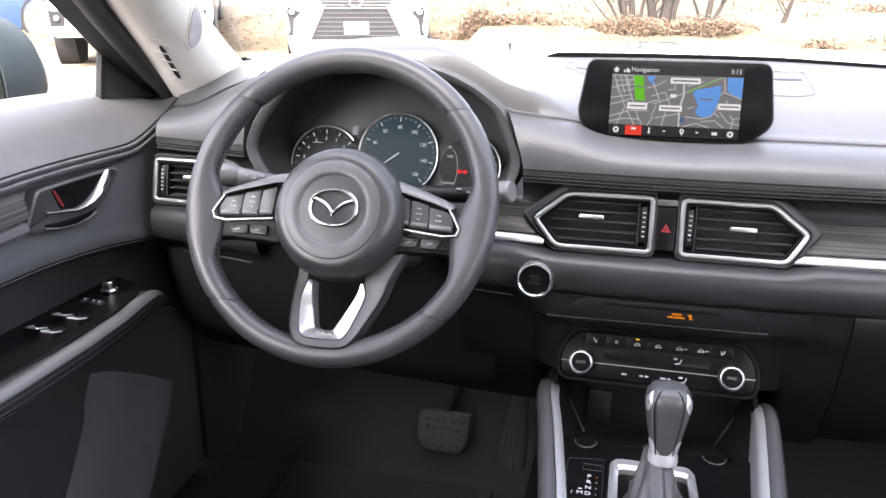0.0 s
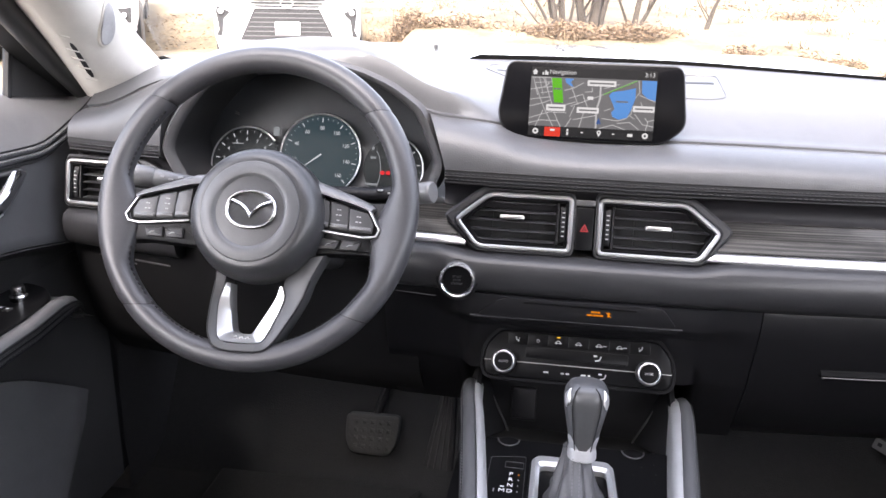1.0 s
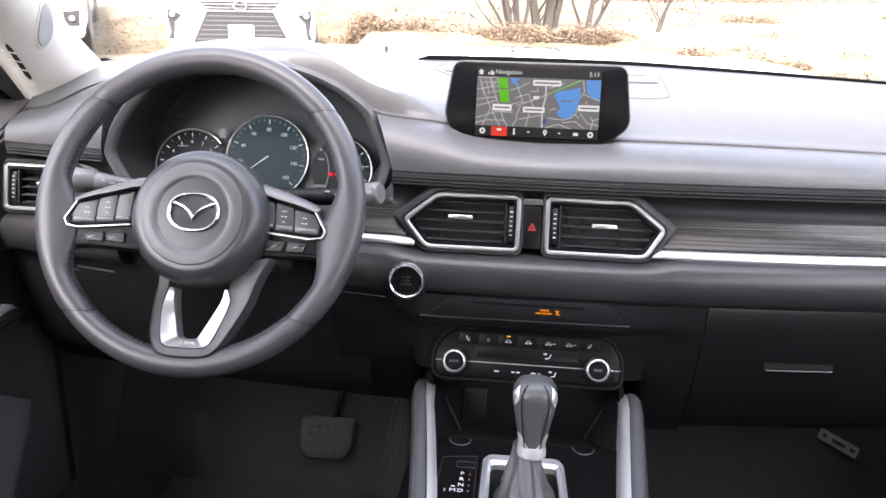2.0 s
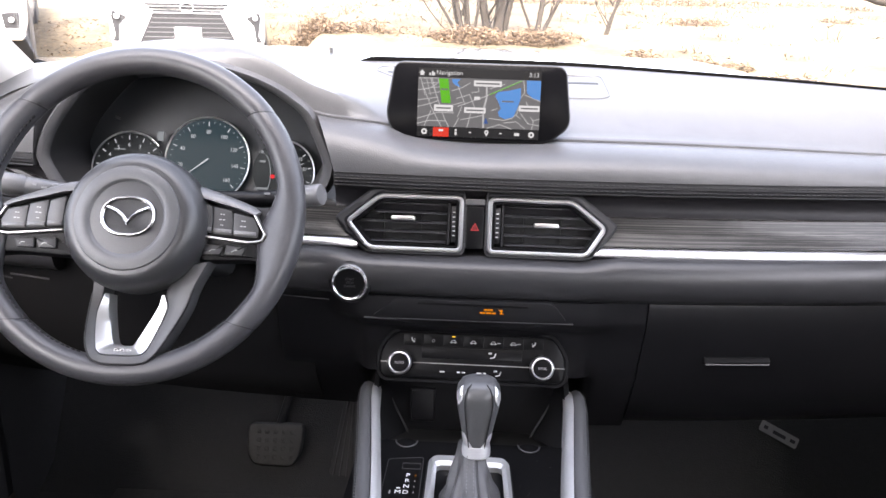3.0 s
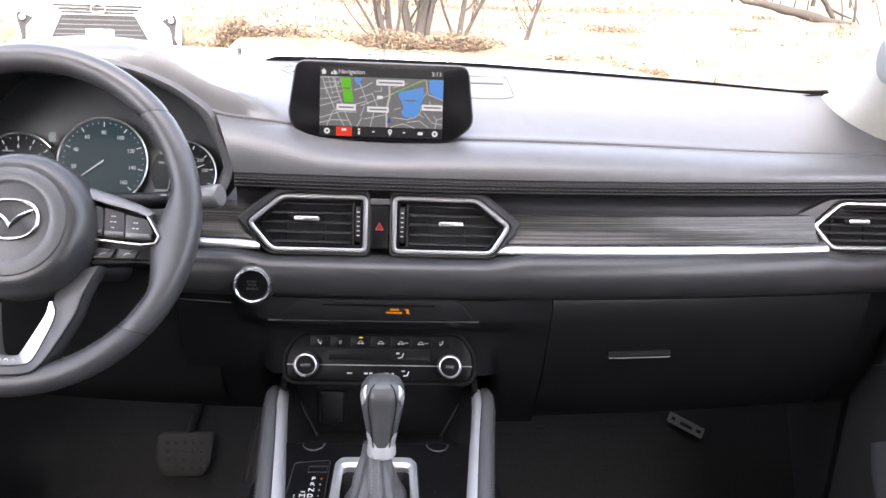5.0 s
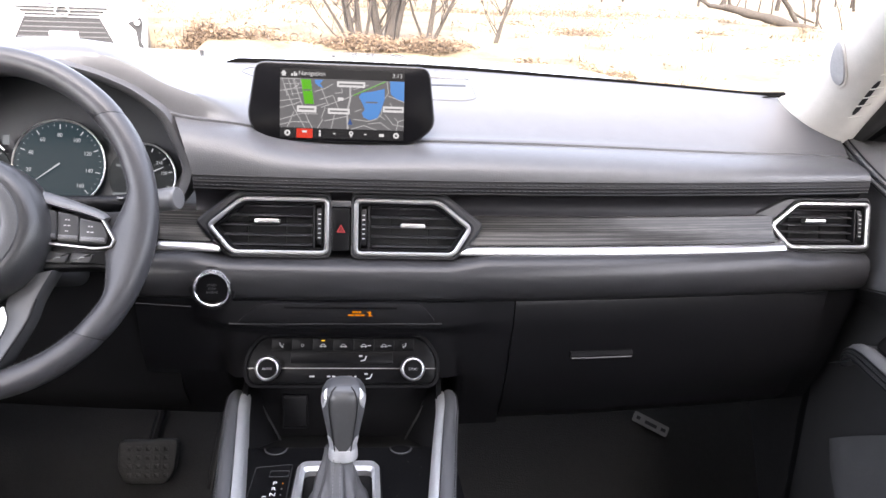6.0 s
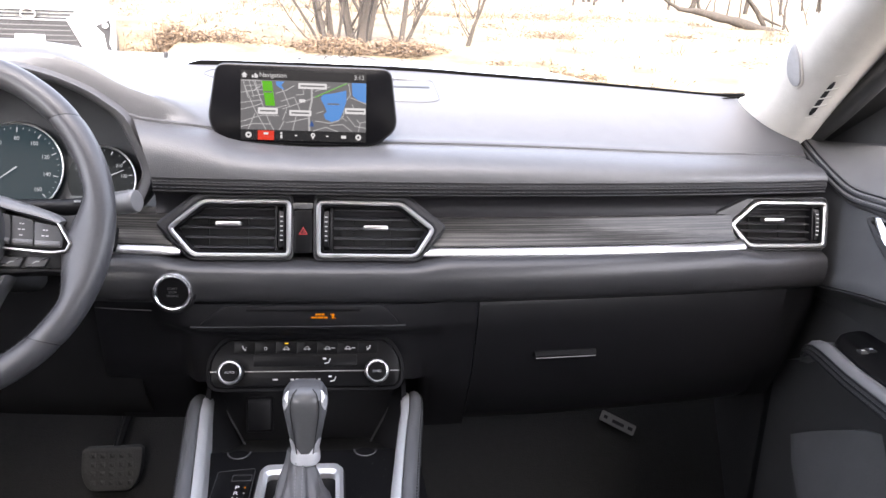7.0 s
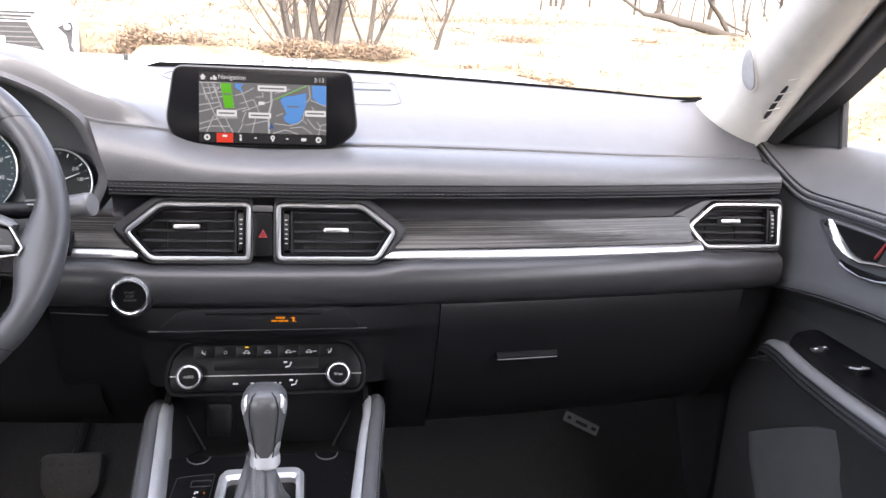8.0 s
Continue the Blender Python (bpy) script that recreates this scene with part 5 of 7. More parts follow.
TZ = [0.005, 0.0055, 0.0105, 0.0135, 0.0135, 0.0105, 0.0055, 0.005]
part("lower_spoke_trim", band(TRV, INV, TZ, [0.001, 0.0012, 0.0012, 0.0015, 0.003, 0.0065, 0.005, 0.0045], -0.018, bmesh.new()), TRIMSILVER, wheel, "satin silver V-shaped trim", angle=30)
OUTV = [(-0.034, -0.055), (-0.0312, -0.086), (-0.0328, -0.108), (-0.0315, -0.1385), (-0.0205, -0.1575), (0.03, -0.1572), (0.0425, -0.1455), (0.066, -0.1), (0.0715, -0.078), (0.085, -0.05)]
PZ = [0.006, 0.0065, 0.0085, 0.0135, 0.0158, 0.0158, 0.0135, 0.008, 0.0065, 0.006]
part("lower_spoke", band(OUTV, [(-0.02, -0.058)] + TRV + [(0.05, -0.058)], PZ, [0.005] + [z + 0.0004 for z in TZ] + [0.005], -0.018, bmesh.new()), SPOKE, wheel, "dark grey lower spoke", angle=50)
bm = bmesh.new()
tube(soften([(x, y, z - 0.0006) for (x, y), z in zip(OUTV, PZ)][1:-1]), 0.0011, 6, bm)
part("spoke_seam", bm, DARK, wheel)
bm = bmesh.new()
for q in range(3):
    x = -0.0035 + 0.0065 * q
    ring(circle2(x + 0.003, -0.1438, 0.0022, 14), circle2(x + 0.003, -0.1438, 0.0015, 14), 0.003, 0.0085, 0.0002, bm)
part("spoke_plate_mark", bm, TRIMSILVER, wheel, "faint embossed mark")

column = thing("steering_column", face(-0.358, -0.03, 0.985, 27), "black steering column shroud behind the wheel", "steering column")
bm = bmesh.new()
loft(bm, [at(rounded(box2(-0.06 * k, -0.045 * k, 0.06 * k, 0.035 * k), 0.02, 4), z) for k, z in ((1.12, -0.13), (1.1, 0.0), (1.0, 0.045), (0.9, 0.055))])
part("shroud", bm, SATIN, column, angle=60)
for s in (-1, 1):
    st = thing("column_stalk", face(-0.358 + s * 0.06, -0.035, 1.022, 20), "control stalk beside the wheel, tip coloured paler as if lit", "stalk", "column stalks")
    bm = tube([(0, 0, 0), (s * 0.05, 0.001, -0.003), (s * 0.09, 0.005, 0.0), (s * 0.098, 0.0055, 0.001)], [0.009, 0.0095, 0.0108, 0.0112], 16)
    # left arm gets the pale colour to stand for window light on it
    part("arm", bm, CAP if s < 0 else DARK, st)
    d_ = Vector((s * 0.93, 0.08, 0.36)).normalized()
    c_ = Vector((s * 0.099, 0.006, 0.001))
    bm = tube([c_, c_ + d_ * 0.003, c_ + d_ * 0.022, c_ + d_ * 0.026, c_ + d_ * 0.0272, c_ + d_ * 0.0275], [0.0112, 0.0126, 0.0128, 0.0122, 0.0112, 0.0095], 24)
    # pale tip colour stands for light on the end
    part("tip", bm, CAP, st, "rounded end, coloured paler as if lit")
    bm = bmesh.new()
    for q in range(3):
        block(s * (0.062 + q * 0.012) - 0.003, 0.006 - 0.003 * (q % 2), 0.0065, s * (0.062 + q * 0.012) + 0.003, 0.008 - 0.003 * (q % 2), 0.0101, bm=bm)
    part("symbols", bm, GREY_PRINT, st)

# ---- footwell ----
brake = thing("brake_pedal", face(-0.332, 0.305, 0.478, 22), "black ribbed rubber brake pedal in the footwell", "pedal")
pp = rounded([(-0.05, 0.036), (-0.05, -0.012), (-0.038, -0.036), (0.032, -0.037), (0.046, -0.012), (0.05, 0.038)][::-1], 0.012, 4)
PEDAL = material("pedal rubber", (0.018, 0.018, 0.0174), 0.7, bump=0.6, bump_scale=220)
part("pad", prism(pp, -0.014, 0.004, 0.005), PEDAL, brake)
bm = bmesh.new()
for q in range(5):
    for r in range(4):
        block(-0.034 + q * 0.015, -0.026 + r * 0.015, 0.0035, -0.026 + q * 0.015, -0.018 + r * 0.015, 0.0046, 0.0008, bm)
part("tread", bm, PEDAL, brake)
part("lever", tube([(0.0, 0.02, -0.012), (0.015, 0.08, -0.02), (0.02, 0.2, -0.03)], 0.008, 8), DARK, brake)
acc = thing("accelerator_pedal", pose(-0.205, 0.30, 0.41, 58, 0, -3), "long black ribbed accelerator pedal hinged at the floor", "pedal")
ap = rounded([(-0.034, 0.0), (0.024, 0.0), (0.021, 0.06), (0.012, 0.17), (0.006, 0.185), (-0.006, 0.183), (-0.014, 0.165)], 0.006, 3)
part("pad", prism(ap, 0.0, 0.014, 0.004), DARK, acc)
for q in range(4):
    k = -1.5 + q
    bm = tube([(-0.005 + k * 0.012, 0.01, 0.0145), (-0.002 + k * 0.008, 0.09, 0.0145), (0.0 + k * 0.0035, 0.165, 0.0145)], 0.0018, 6)
    part("rib", bm, DARK, acc)

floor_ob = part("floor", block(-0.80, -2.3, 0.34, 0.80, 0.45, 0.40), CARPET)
tagged(floor_ob, "black carpeted car floor", "floor", kind="structure")
for s, y0, nm in ((-1, 0.30, "driver"), (1, 0.245, "passenger")):
    bm = bmesh.new()
    x0, x1 = (-0.76, -0.11) if s < 0 else (0.13, 0.76)
    prof = [(y0 - 0.06, 0.398), (y0 + 0.0, 0.43), (y0 + 0.09, 0.57), (y0 + 0.15, 0.70), (y0 + 0.15, 0.80), (y0 + 0.2, 0.80), (y0 + 0.2, 0.398)]
    loft(bm, [[(x, y, z) for y, z in prof] for x in (x0, x1)])
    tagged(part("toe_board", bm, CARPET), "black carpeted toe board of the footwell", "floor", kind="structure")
fm = thing("floor_mat", pose(-0.40, 0.02, 0.402), "dark grey carpet floor mat in the driver's footwell", "floor mat")
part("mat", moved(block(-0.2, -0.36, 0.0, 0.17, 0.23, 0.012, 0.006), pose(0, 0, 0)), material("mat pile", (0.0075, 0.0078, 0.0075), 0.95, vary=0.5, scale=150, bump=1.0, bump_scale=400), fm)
tag_ = thing("sticker_label", pose(0.544, 0.3165, 0.539, 57) @ pose(0, 0, 0, 0, 0, -27), "small pale paper label on the footwell carpet", "label")
part("paper", prism(rounded(box2(-0.034, -0.0095, 0.034, 0.0095), 0.003, 3), 0.006, 0.0075), material("label paper", (0.12, 0.12, 0.116), 0.8), tag_)
bm = bmesh.new()
for x0, x1, y in ((-0.028, -0.021, 0.0), (-0.011, 0.012, -0.001), (0.02, 0.029, 0.0)):
    block(x0, y - 0.003, 0.007, x1, y + 0.003, 0.0082, bm=bm)
part("printed_bars", bm, DARK, tag_)

# ---- doors ----
def door(s):
    """Front door trim. s: -1 the driver's side, 1 the passenger's."""
    who = "four window switches" if s < 0 else "one window switch"
    d = thing("door_1" if s < 0 else "door_2", pose(s * 0.74, -0.2, 0.42), "closed grey stitched car door with chrome pull and " + who, "car door", kind="structure")

    def P(name, bm, mat, label="", parent=None, **k):
        for v in bm.verts:
            v.co = Vector((s * v.co.x - s * 0.74, v.co.y + 0.2, v.co.z - 0.42))
        return part(name, bm, mat, parent or d, label, **k)

    low = table([(-1.0, 1.032), (-0.2, 1.0345), (-0.1, 1.033), (0.0, 1.028), (0.05, 1.0265), (0.085, 1.034), (0.12, 1.047), (0.155, 1.062), (0.195, 1.082)])
    crease = table([(-1.0, 0.955), (-0.4, 0.951), (-0.23, 0.944), (-0.155, 0.940), (-0.08, 0.931), (-0.02, 0.921), (0.04, 0.908), (0.155, 0.88)])
    inx = table([(-1.0, 0.715), (0.0, 0.718), (0.08, 0.718), (0.155, 0.714), (0.195, 0.712)])
    ys = [-1.0 + 0.04 * i for i in range(25)] + [0.0, 0.02, 0.04, 0.06, 0.08, 0.10, 0.12, 0.14, 0.16, 0.175, 0.19]
    ys = sorted(set(round(y, 4) for y in ys))
    top = table([(-1.0, 1.113), (-0.1, 1.112), (0.07, 1.106), (0.13, 1.097), (0.19, 1.088)])
    # upper pad: from the window sill over to the stitched edge
    loops = []
    for y in ys:
        zl, xi, zt = low(y), inx(y), top(y)
        mid = (zl + zt) / 2
        loops.append([(0.86, y, 0.98), (0.86, y, zt - 0.004), (0.83, y, zt), (0.80, y, zt), (0.775, y, zt - 0.006), (0.745, y, zt * 0.55 + zl * 0.45), (xi + 0.008, y, zl + 0.014), (xi + 0.001, y, zl + 0.005), (xi, y, zl - 0.001), (xi + 0.006, y, zl - 0.007), (xi + 0.03, y, zl - 0.012)])
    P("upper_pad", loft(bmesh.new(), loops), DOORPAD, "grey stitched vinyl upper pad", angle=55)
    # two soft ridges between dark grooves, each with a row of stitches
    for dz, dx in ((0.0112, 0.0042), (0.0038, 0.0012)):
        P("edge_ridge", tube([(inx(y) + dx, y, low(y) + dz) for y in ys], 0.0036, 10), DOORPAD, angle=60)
    bm = bmesh.new()
    for dz, dx in ((0.0122, 0.0008), (0.0048, -0.0022)):
        stitches(bm, [(inx(y) + dx, y, low(y) + dz) for y in ys], 0.0062, 0.0006)
    tagged(P("stitching", bm, THREAD), kind="stuff")
    bm = bmesh.new()
    for dz, dx in ((0.0158, 0.0045), (0.0076, 0.0008), (-0.0005, 0.0004)):
        tube([(inx(y) + dx, y, low(y) + dz) for y in ys], 0.0013, 6, bm)
    P("seam_piping", bm, DARK)
    # middle panel, armrest insert and lower panel
    loops, under_loops, lower_loops = [], [], []
    for y in [-1.0, -0.6, -0.4, -0.3, -0.25, -0.2, -0.15, -0.1, -0.06, -0.03, 0.0, 0.03, 0.055, 0.08, 0.1, 0.12, 0.14, 0.155]:
        k = max(0, (y - 0.03) / 0.12)
        zl = low(y) - 0.006
        cz = crease(y)
        loops.append([(0.80, y, zl + 0.03), (0.728, y, zl + 0.004), (0.722 + 0.004 * k, y, zl - 0.02), (0.7165 + 0.008 * k, y, cz + 0.034), (0.7085 + 0.014 * k, y, cz + 0.014), (0.7065 + 0.015 * k, y, cz + 0.005), (0.7075 + 0.014 * k, y, cz - 0.001), (0.80, y, cz - 0.001)])
        under_loops.append([(0.80, y, cz - 0.0012), (0.7078 + 0.014 * k, y, cz - 0.0012), (0.713 + 0.012 * k, y, cz - 0.006), (0.724 + 0.006 * k, y, cz - 0.011), (0.736, y, cz - 0.02), (0.742, y, 0.865), (0.80, y, 0.865)])
        lower_loops.append([(0.80, y, 0.87), (0.742, y, 0.87), (0.742, y, 0.84), (0.735, y, 0.80), (0.728, y, 0.70), (0.732, y, 0.45), (0.82, y, 0.45)])
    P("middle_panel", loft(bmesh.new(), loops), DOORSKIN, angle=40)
    P("recess_panel", loft(bmesh.new(), under_loops), LOWER_DOOR, "dark panel above the armrest", angle=40)
    P("lower_panel", loft(bmesh.new(), lower_loops), LOWER_DOOR, angle=40)
    P("door_end", loft(bmesh.new(), [[(0.735, y, 0.45), (0.725, y, 1.04), (0.75, y, 1.07), (0.84, y, 1.07), (0.84, y, 0.45)] for y in (0.1545, 0.175)]), DARK)
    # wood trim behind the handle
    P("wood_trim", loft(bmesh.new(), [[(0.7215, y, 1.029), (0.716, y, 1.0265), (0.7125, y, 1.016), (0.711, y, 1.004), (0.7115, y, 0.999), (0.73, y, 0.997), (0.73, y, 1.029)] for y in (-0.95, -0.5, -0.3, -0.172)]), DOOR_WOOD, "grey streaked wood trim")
    P("metal_strip", loft(bmesh.new(), [[(0.714, y, 0.9965), (0.7095, y, 0.9945), (0.7078, y, 0.987), (0.709, y, 0.9845), (0.73, y, 0.983), (0.73, y, 0.9965)] for y in (-0.95, -0.5, -0.3, -0.178)]), CAP, "satin grey strip")
    # handle bezel and pull
    bz = [(0.003, 1.0145), (-0.014, 1.001), (-0.044, 0.978), (-0.072, 0.967), (-0.111, 0.9685), (-0.158, 0.9755), (-0.174, 0.979), (-0.182, 0.987), (-0.153, 1.0275), (-0.1, 1.0265), (-0.05, 1.0245), (-0.006, 1.0215)]
    b3 = rounded(bz, 0.007, 3)
    bm = bmesh.new()
    loft(bm, [[(x, y, z) for y, z in q] for x, q in ((0.728, b3), (0.715, b3), (0.7115, inset(b3, 0.0012)), (0.7105, inset(b3, 0.0035)), (0.712, inset(b3, 0.007)))])
    P("handle_bezel", bm, KEY, "dark satin handle surround", angle=50)
    hollow = rounded([(-0.026, 1.0205), (-0.046, 1.006), (-0.068, 0.993), (-0.095, 0.988), (-0.118, 0.992), (-0.131, 1.0225), (-0.085, 1.0225)], 0.005, 3)
    P("handle_hollow", loft(bmesh.new(), [[(x, y, z) for y, z in hollow] for x in (0.716, 0.7108)]), PIANO)
    outer = [(-0.012, 1.0205), (-0.022, 1.012), (-0.034, 1.003), (-0.047, 0.9955), (-0.062, 0.9895), (-0.078, 0.986), (-0.095, 0.9852), (-0.112, 0.9885), (-0.146, 0.996)]
    inner = [(-0.029, 1.0228), (-0.038, 1.0165), (-0.048, 1.009), (-0.06, 1.001), (-0.073, 0.9945), (-0.085, 0.9915), (-0.0985, 0.9908), (-0.1135, 0.9945), (-0.147, 1.0005)]
    loops = []
    for i, ((y0, z0), (y1, z1)) in enumerate(zip(outer, inner)):
        d_ = (0.002, 0.004, 0.006, 0.007, 0.0065, 0.005, 0.004, 0.003, 0.002)[i]
        loops.append([(0.7125 - d_ * h - e, y0 + (y1 - y0) * q, z0 + (z1 - z0) * q) for q, h, e in ((0.0, 0.0, -0.002), (0.0, 0.4, 0.001), (0.18, 0.9, 0.002), (0.45, 1.0, 0.0025), (0.75, 0.6, 0.002), (1.0, 0.1, 0.0005), (1.0, 0.0, -0.002))])
    P("pull_handle", loft(bmesh.new(), loops), LACQ, "bright chrome door pull", angle=50)
    P("lock_mark", tube([(0.7108, -0.1275, 1.0205), (0.7105, -0.122, 1.009), (0.7105, -0.116, 0.9985)], [0.0014, 0.0022, 0.0016], 8), RED_PRINT, "red lock mark")
    P("under_slot", tube([(0.7102, -0.058, 0.9785), (0.7098, -0.074, 0.9752), (0.7098, -0.1, 0.9748), (0.7098, -0.128, 0.978), (0.71, -0.15, 0.9835)], [0.001, 0.003, 0.0042, 0.0036, 0.0014], 8), PIANO)
    P("bezel_line", tube([(0.7085, -0.06, 0.9755), (0.7082, -0.075, 0.972), (0.7082, -0.1, 0.9712), (0.7082, -0.128, 0.9742), (0.7088, -0.153, 0.981)], 0.0012, 6), CHROME)
    P("insert_line", tube([(inx(y) - 0.009 + 0.1 * max(0, y - 0.03), y, crease(y) - 0.0045) for y in ys if -0.8 < y < 0.1], 0.0012, 6), SATIN)
    # armrest
    path = [(-0.05, 0.085, 0.778, 0.05), (-0.02, 0.06, 0.80, 0.18), (0.004, 0.035, 0.822, 0.4), (0.024, 0.012, 0.838, 0.65), (0.044, -0.018, 0.8525, 0.88), (0.06, -0.05, 0.8605, 1), (0.078, -0.12, 0.863, 1), (0.088, -0.2, 0.866, 1), (0.094, -0.3, 0.871, 1), (0.098, -0.42, 0.878, 1), (0.1, -0.6, 0.885, 1), (0.1, -0.8, 0.885, 1)]
    loops = []
    for w, y, z, k in path:
        xe = 0.7 - w * 0.62 - 0.012
        loops.append([(0.745, y, z - 0.012), (xe + 0.024 * k, y, z - 0.006), (xe + 0.018 * k, y, z - 0.001), (xe + 0.011 * k, y, z + 0.001), (xe + 0.005 * k, y, z - 0.003), (xe + 0.001 * k, y, z - 0.008), (xe, y, z - 0.013 * k), (xe + 0.004, y, z - 0.024 * k), (xe + 0.016, y, z - 0.034 * k), (0.7, y, z - 0.05 * k), (0.745, y, z - 0.055 * k)])
    P("arm_tray", loft(bmesh.new(), [[(0.744, y, z - 0.006), (0.7 - w * 0.62 - 0.012 + 0.019 * k, y, z - 0.0015), (0.7 - w * 0.62 - 0.012 + 0.019 * k, y, z - 0.014), (0.744, y, z - 0.02)] for w, y, z, k in path[3:]]), LOWER_DOOR, "dark top of the armrest", angle=40)
    P("armrest", loft(bmesh.new(), loops), ARM, "padded grey armrest", angle=55)
    for dz in (0.0122, 0.0196):
        P("arm_ridge", tube([(0.7 - w * 0.62 - 0.0106, y, z - dz * k) for w, y, z, k in path[1:]], [0.0022 * k ** 1.5 for w, y, z, k in path[1:]], 10), LOWER_DOOR, "dark piped seam", angle=60)
    bm = bmesh.new()
    for dz in (0.0122, 0.0196):
        stitches(bm, [(0.7 - w * 0.62 - 0.0132, y, z - dz * k) for w, y, z, k in path[2:]], 0.006, 0.0005)
    tagged(P("arm_stitching", bm, THREAD), kind="stuff")
    bm = bmesh.new()
    for dz in (0.0085, 0.0159, 0.0235):
        tube([(0.7 - w * 0.62 - 0.0118, y, z - dz * k) for w, y, z, k in path[1:]], 0.0017, 6, bm)
    P("arm_piping", bm, DARK)
    # switch panel laid in the armrest
    sw = rounded([(0.742, -0.0), (0.702, -0.012), (0.67, -0.045), (0.656, -0.12), (0.654, -0.22), (0.656, -0.36), (0.742, -0.36)], 0.014, 4)
    bm = bmesh.new()
    loft(bm, [[(x, y, 0.8605 - 0.035 * (y + 0.06) + dz) for x, y in q] for q, dz in ((sw, -0.02), (sw, 0.001), (inset(sw, 0.0015), 0.0022))])
    spn = P("switch_panel", bm, PIANO, "glossy black switch panel")

    def pz(y):
        return 0.8605 - 0.035 * (y + 0.06) + 0.0022

    def rocker(x, y):
        bm = bmesh.new()
        loft(bm, [[(x + dx, y + dy, pz(y) + h) for dy, h in ((0.013, -0.001), (0.0125, 0.004), (0.007, 0.003), (-0.006, 0.0065), (-0.0105, 0.0085), (-0.013, 0.007), (-0.0135, -0.001))] for dx in (-0.0088, 0.0088)])
        P("window_switch", bm, DARK)
        lip = [(-0.0086, 0.002, 0.0046), (-0.0086, -0.0095, 0.0086), (-0.0072, -0.0112, 0.0092), (0.0072, -0.0112, 0.0092), (0.0086, -0.0095, 0.0086), (0.0086, 0.002, 0.0046)]
        bm = tube([(x + a, y + b, pz(y) + c) for a, b, c in lip], 0.0011, 8)
        block(x - 0.002, y - 0.0065, pz(y) + 0.0065, x + 0.002, y - 0.005, pz(y) + 0.0076, bm=bm)
        P("chrome_edge", bm, RAILSILVER, "chrome edge")
    if s < 0:
        for x, y in ((0.704, -0.151), (0.68, -0.156), (0.706, -0.193), (0.682, -0.198)):
            rocker(x, y)
        bm = lathe([(0.011, 0.0), (0.011, 0.006), (0.0085, 0.008), (0.0085, 0.016), (0.0078, 0.0185), (0.0001, 0.019)], 24)
        P("mirror_knob", moved(bm, pose(0.704, -0.062, pz(-0.062))), BRIGHT, "round chrome mirror knob")
        for x, y in ((0.718, -0.094), (0.694, -0.098), (0.704, -0.096)):
            P("button", block(x - 0.0038, y - 0.005, pz(y) - 0.001, x + 0.0038, y + 0.005, pz(y) + 0.0025, 0.001), SATIN)
            P("button_mark", block(x - 0.0015, y - 0.001, pz(y) + 0.0022, x + 0.0015, y + 0.001, pz(y) + 0.003), PRINT)
    else:
        rocker(0.698, -0.142)
        for x, y in ((0.702, -0.074), (0.688, -0.078)):
            P("button", block(x - 0.005, y - 0.005, pz(y) - 0.001, x + 0.005, y + 0.005, pz(y) + 0.003, 0.001), SATIN)
            P("button_mark", block(x - 0.002, y - 0.001, pz(y) + 0.0028, x + 0.002, y + 0.001, pz(y) + 0.0036), PRINT)
    # lower pocket panel
    rim_y = table([(0.0, 0.031), (0.05, -0.014), (0.1, -0.062), (0.13, -0.098), (0.2, -0.17), (0.6, -0.57)])
    rim_z = table([(0.0, 0.683), (0.05, 0.715), (0.1, 0.744), (0.13, 0.756), (0.2, 0.764), (0.6, 0.79)])
    loops = []
    for u in (0.0, 0.004, 0.012, 0.025, 0.045, 0.06, 0.07, 0.08, 0.09, 0.1, 0.11, 0.12, 0.13, 0.14, 0.15, 0.16, 0.17, 0.18, 0.2, 0.3, 0.45, 0.6):
        lp = []
        for v in range(9):
            d_ = 0.24 * v / 8
            flare = 0.034 * max(0.0, 1 - u / 0.15) ** 1.5 * (1 - 0.2 * v / 8)
            edge = 0.006 * (max(0.0, 1 - u / 0.012) + max(0.0, 1 - d_ / 0.02))
            back_ = max(0.0, min(1.0, (u - 0.06) / 0.12))
            lp.append((0.712 - flare + 0.03 * back_ * back_ * (3 - 2 * back_) + (-0.12 + 0.42 * min(1.0, u / 0.16)) * d_ + edge, rim_y(u) - 0.92 * d_, rim_z(u) - d_))
        loops.append(lp + [(0.745, lp[-1][1], lp[-1][2]), (0.745, lp[0][1], lp[0][2])])
    P("map_pocket", loft(bmesh.new(), loops), POCKET, "smooth dark grey lower pocket panel", angle=60)
    # sail panel, window frame and seal
    sail = [(0.068, 1.08), (0.245, 1.06), (0.25, 1.075), (0.125, 1.168), (0.094, 1.178)]
    bm = bmesh.new()
    loft(bm, [[(x, y, z) for y, z in sail] for x in (0.785, 0.774)])
    P("sail_panel", bm, PAD, "black triangular mirror panel")
    loops = []
    for t in (0, 0.25, 0.5, 0.75, 1.0):
        y, z = 0.27 - 0.62 * t, 1.045 + 0.44 * t - 0.02 * math.sin(math.pi * t) * 0
        x = 0.80 - 0.10 * t
        w_ = min(1.0, t / 0.3)
        loops.append([(x - 0.045, y + 0.005, z + 0.008), (x - 0.043, y - 0.012 - 0.002 * w_, z + 0.004 - 0.003 * w_), (x - 0.004, y - 0.034 - 0.007 * w_, z + 0.012 - 0.01 * w_), (x + 0.01, y - 0.026 - 0.007 * w_, z + 0.018 - 0.01 * w_), (x - 0.03, y + 0.03, z + 0.035)])
    P("window_frame", loft(bmesh.new(), loops), RUBBER, "black upper door frame")
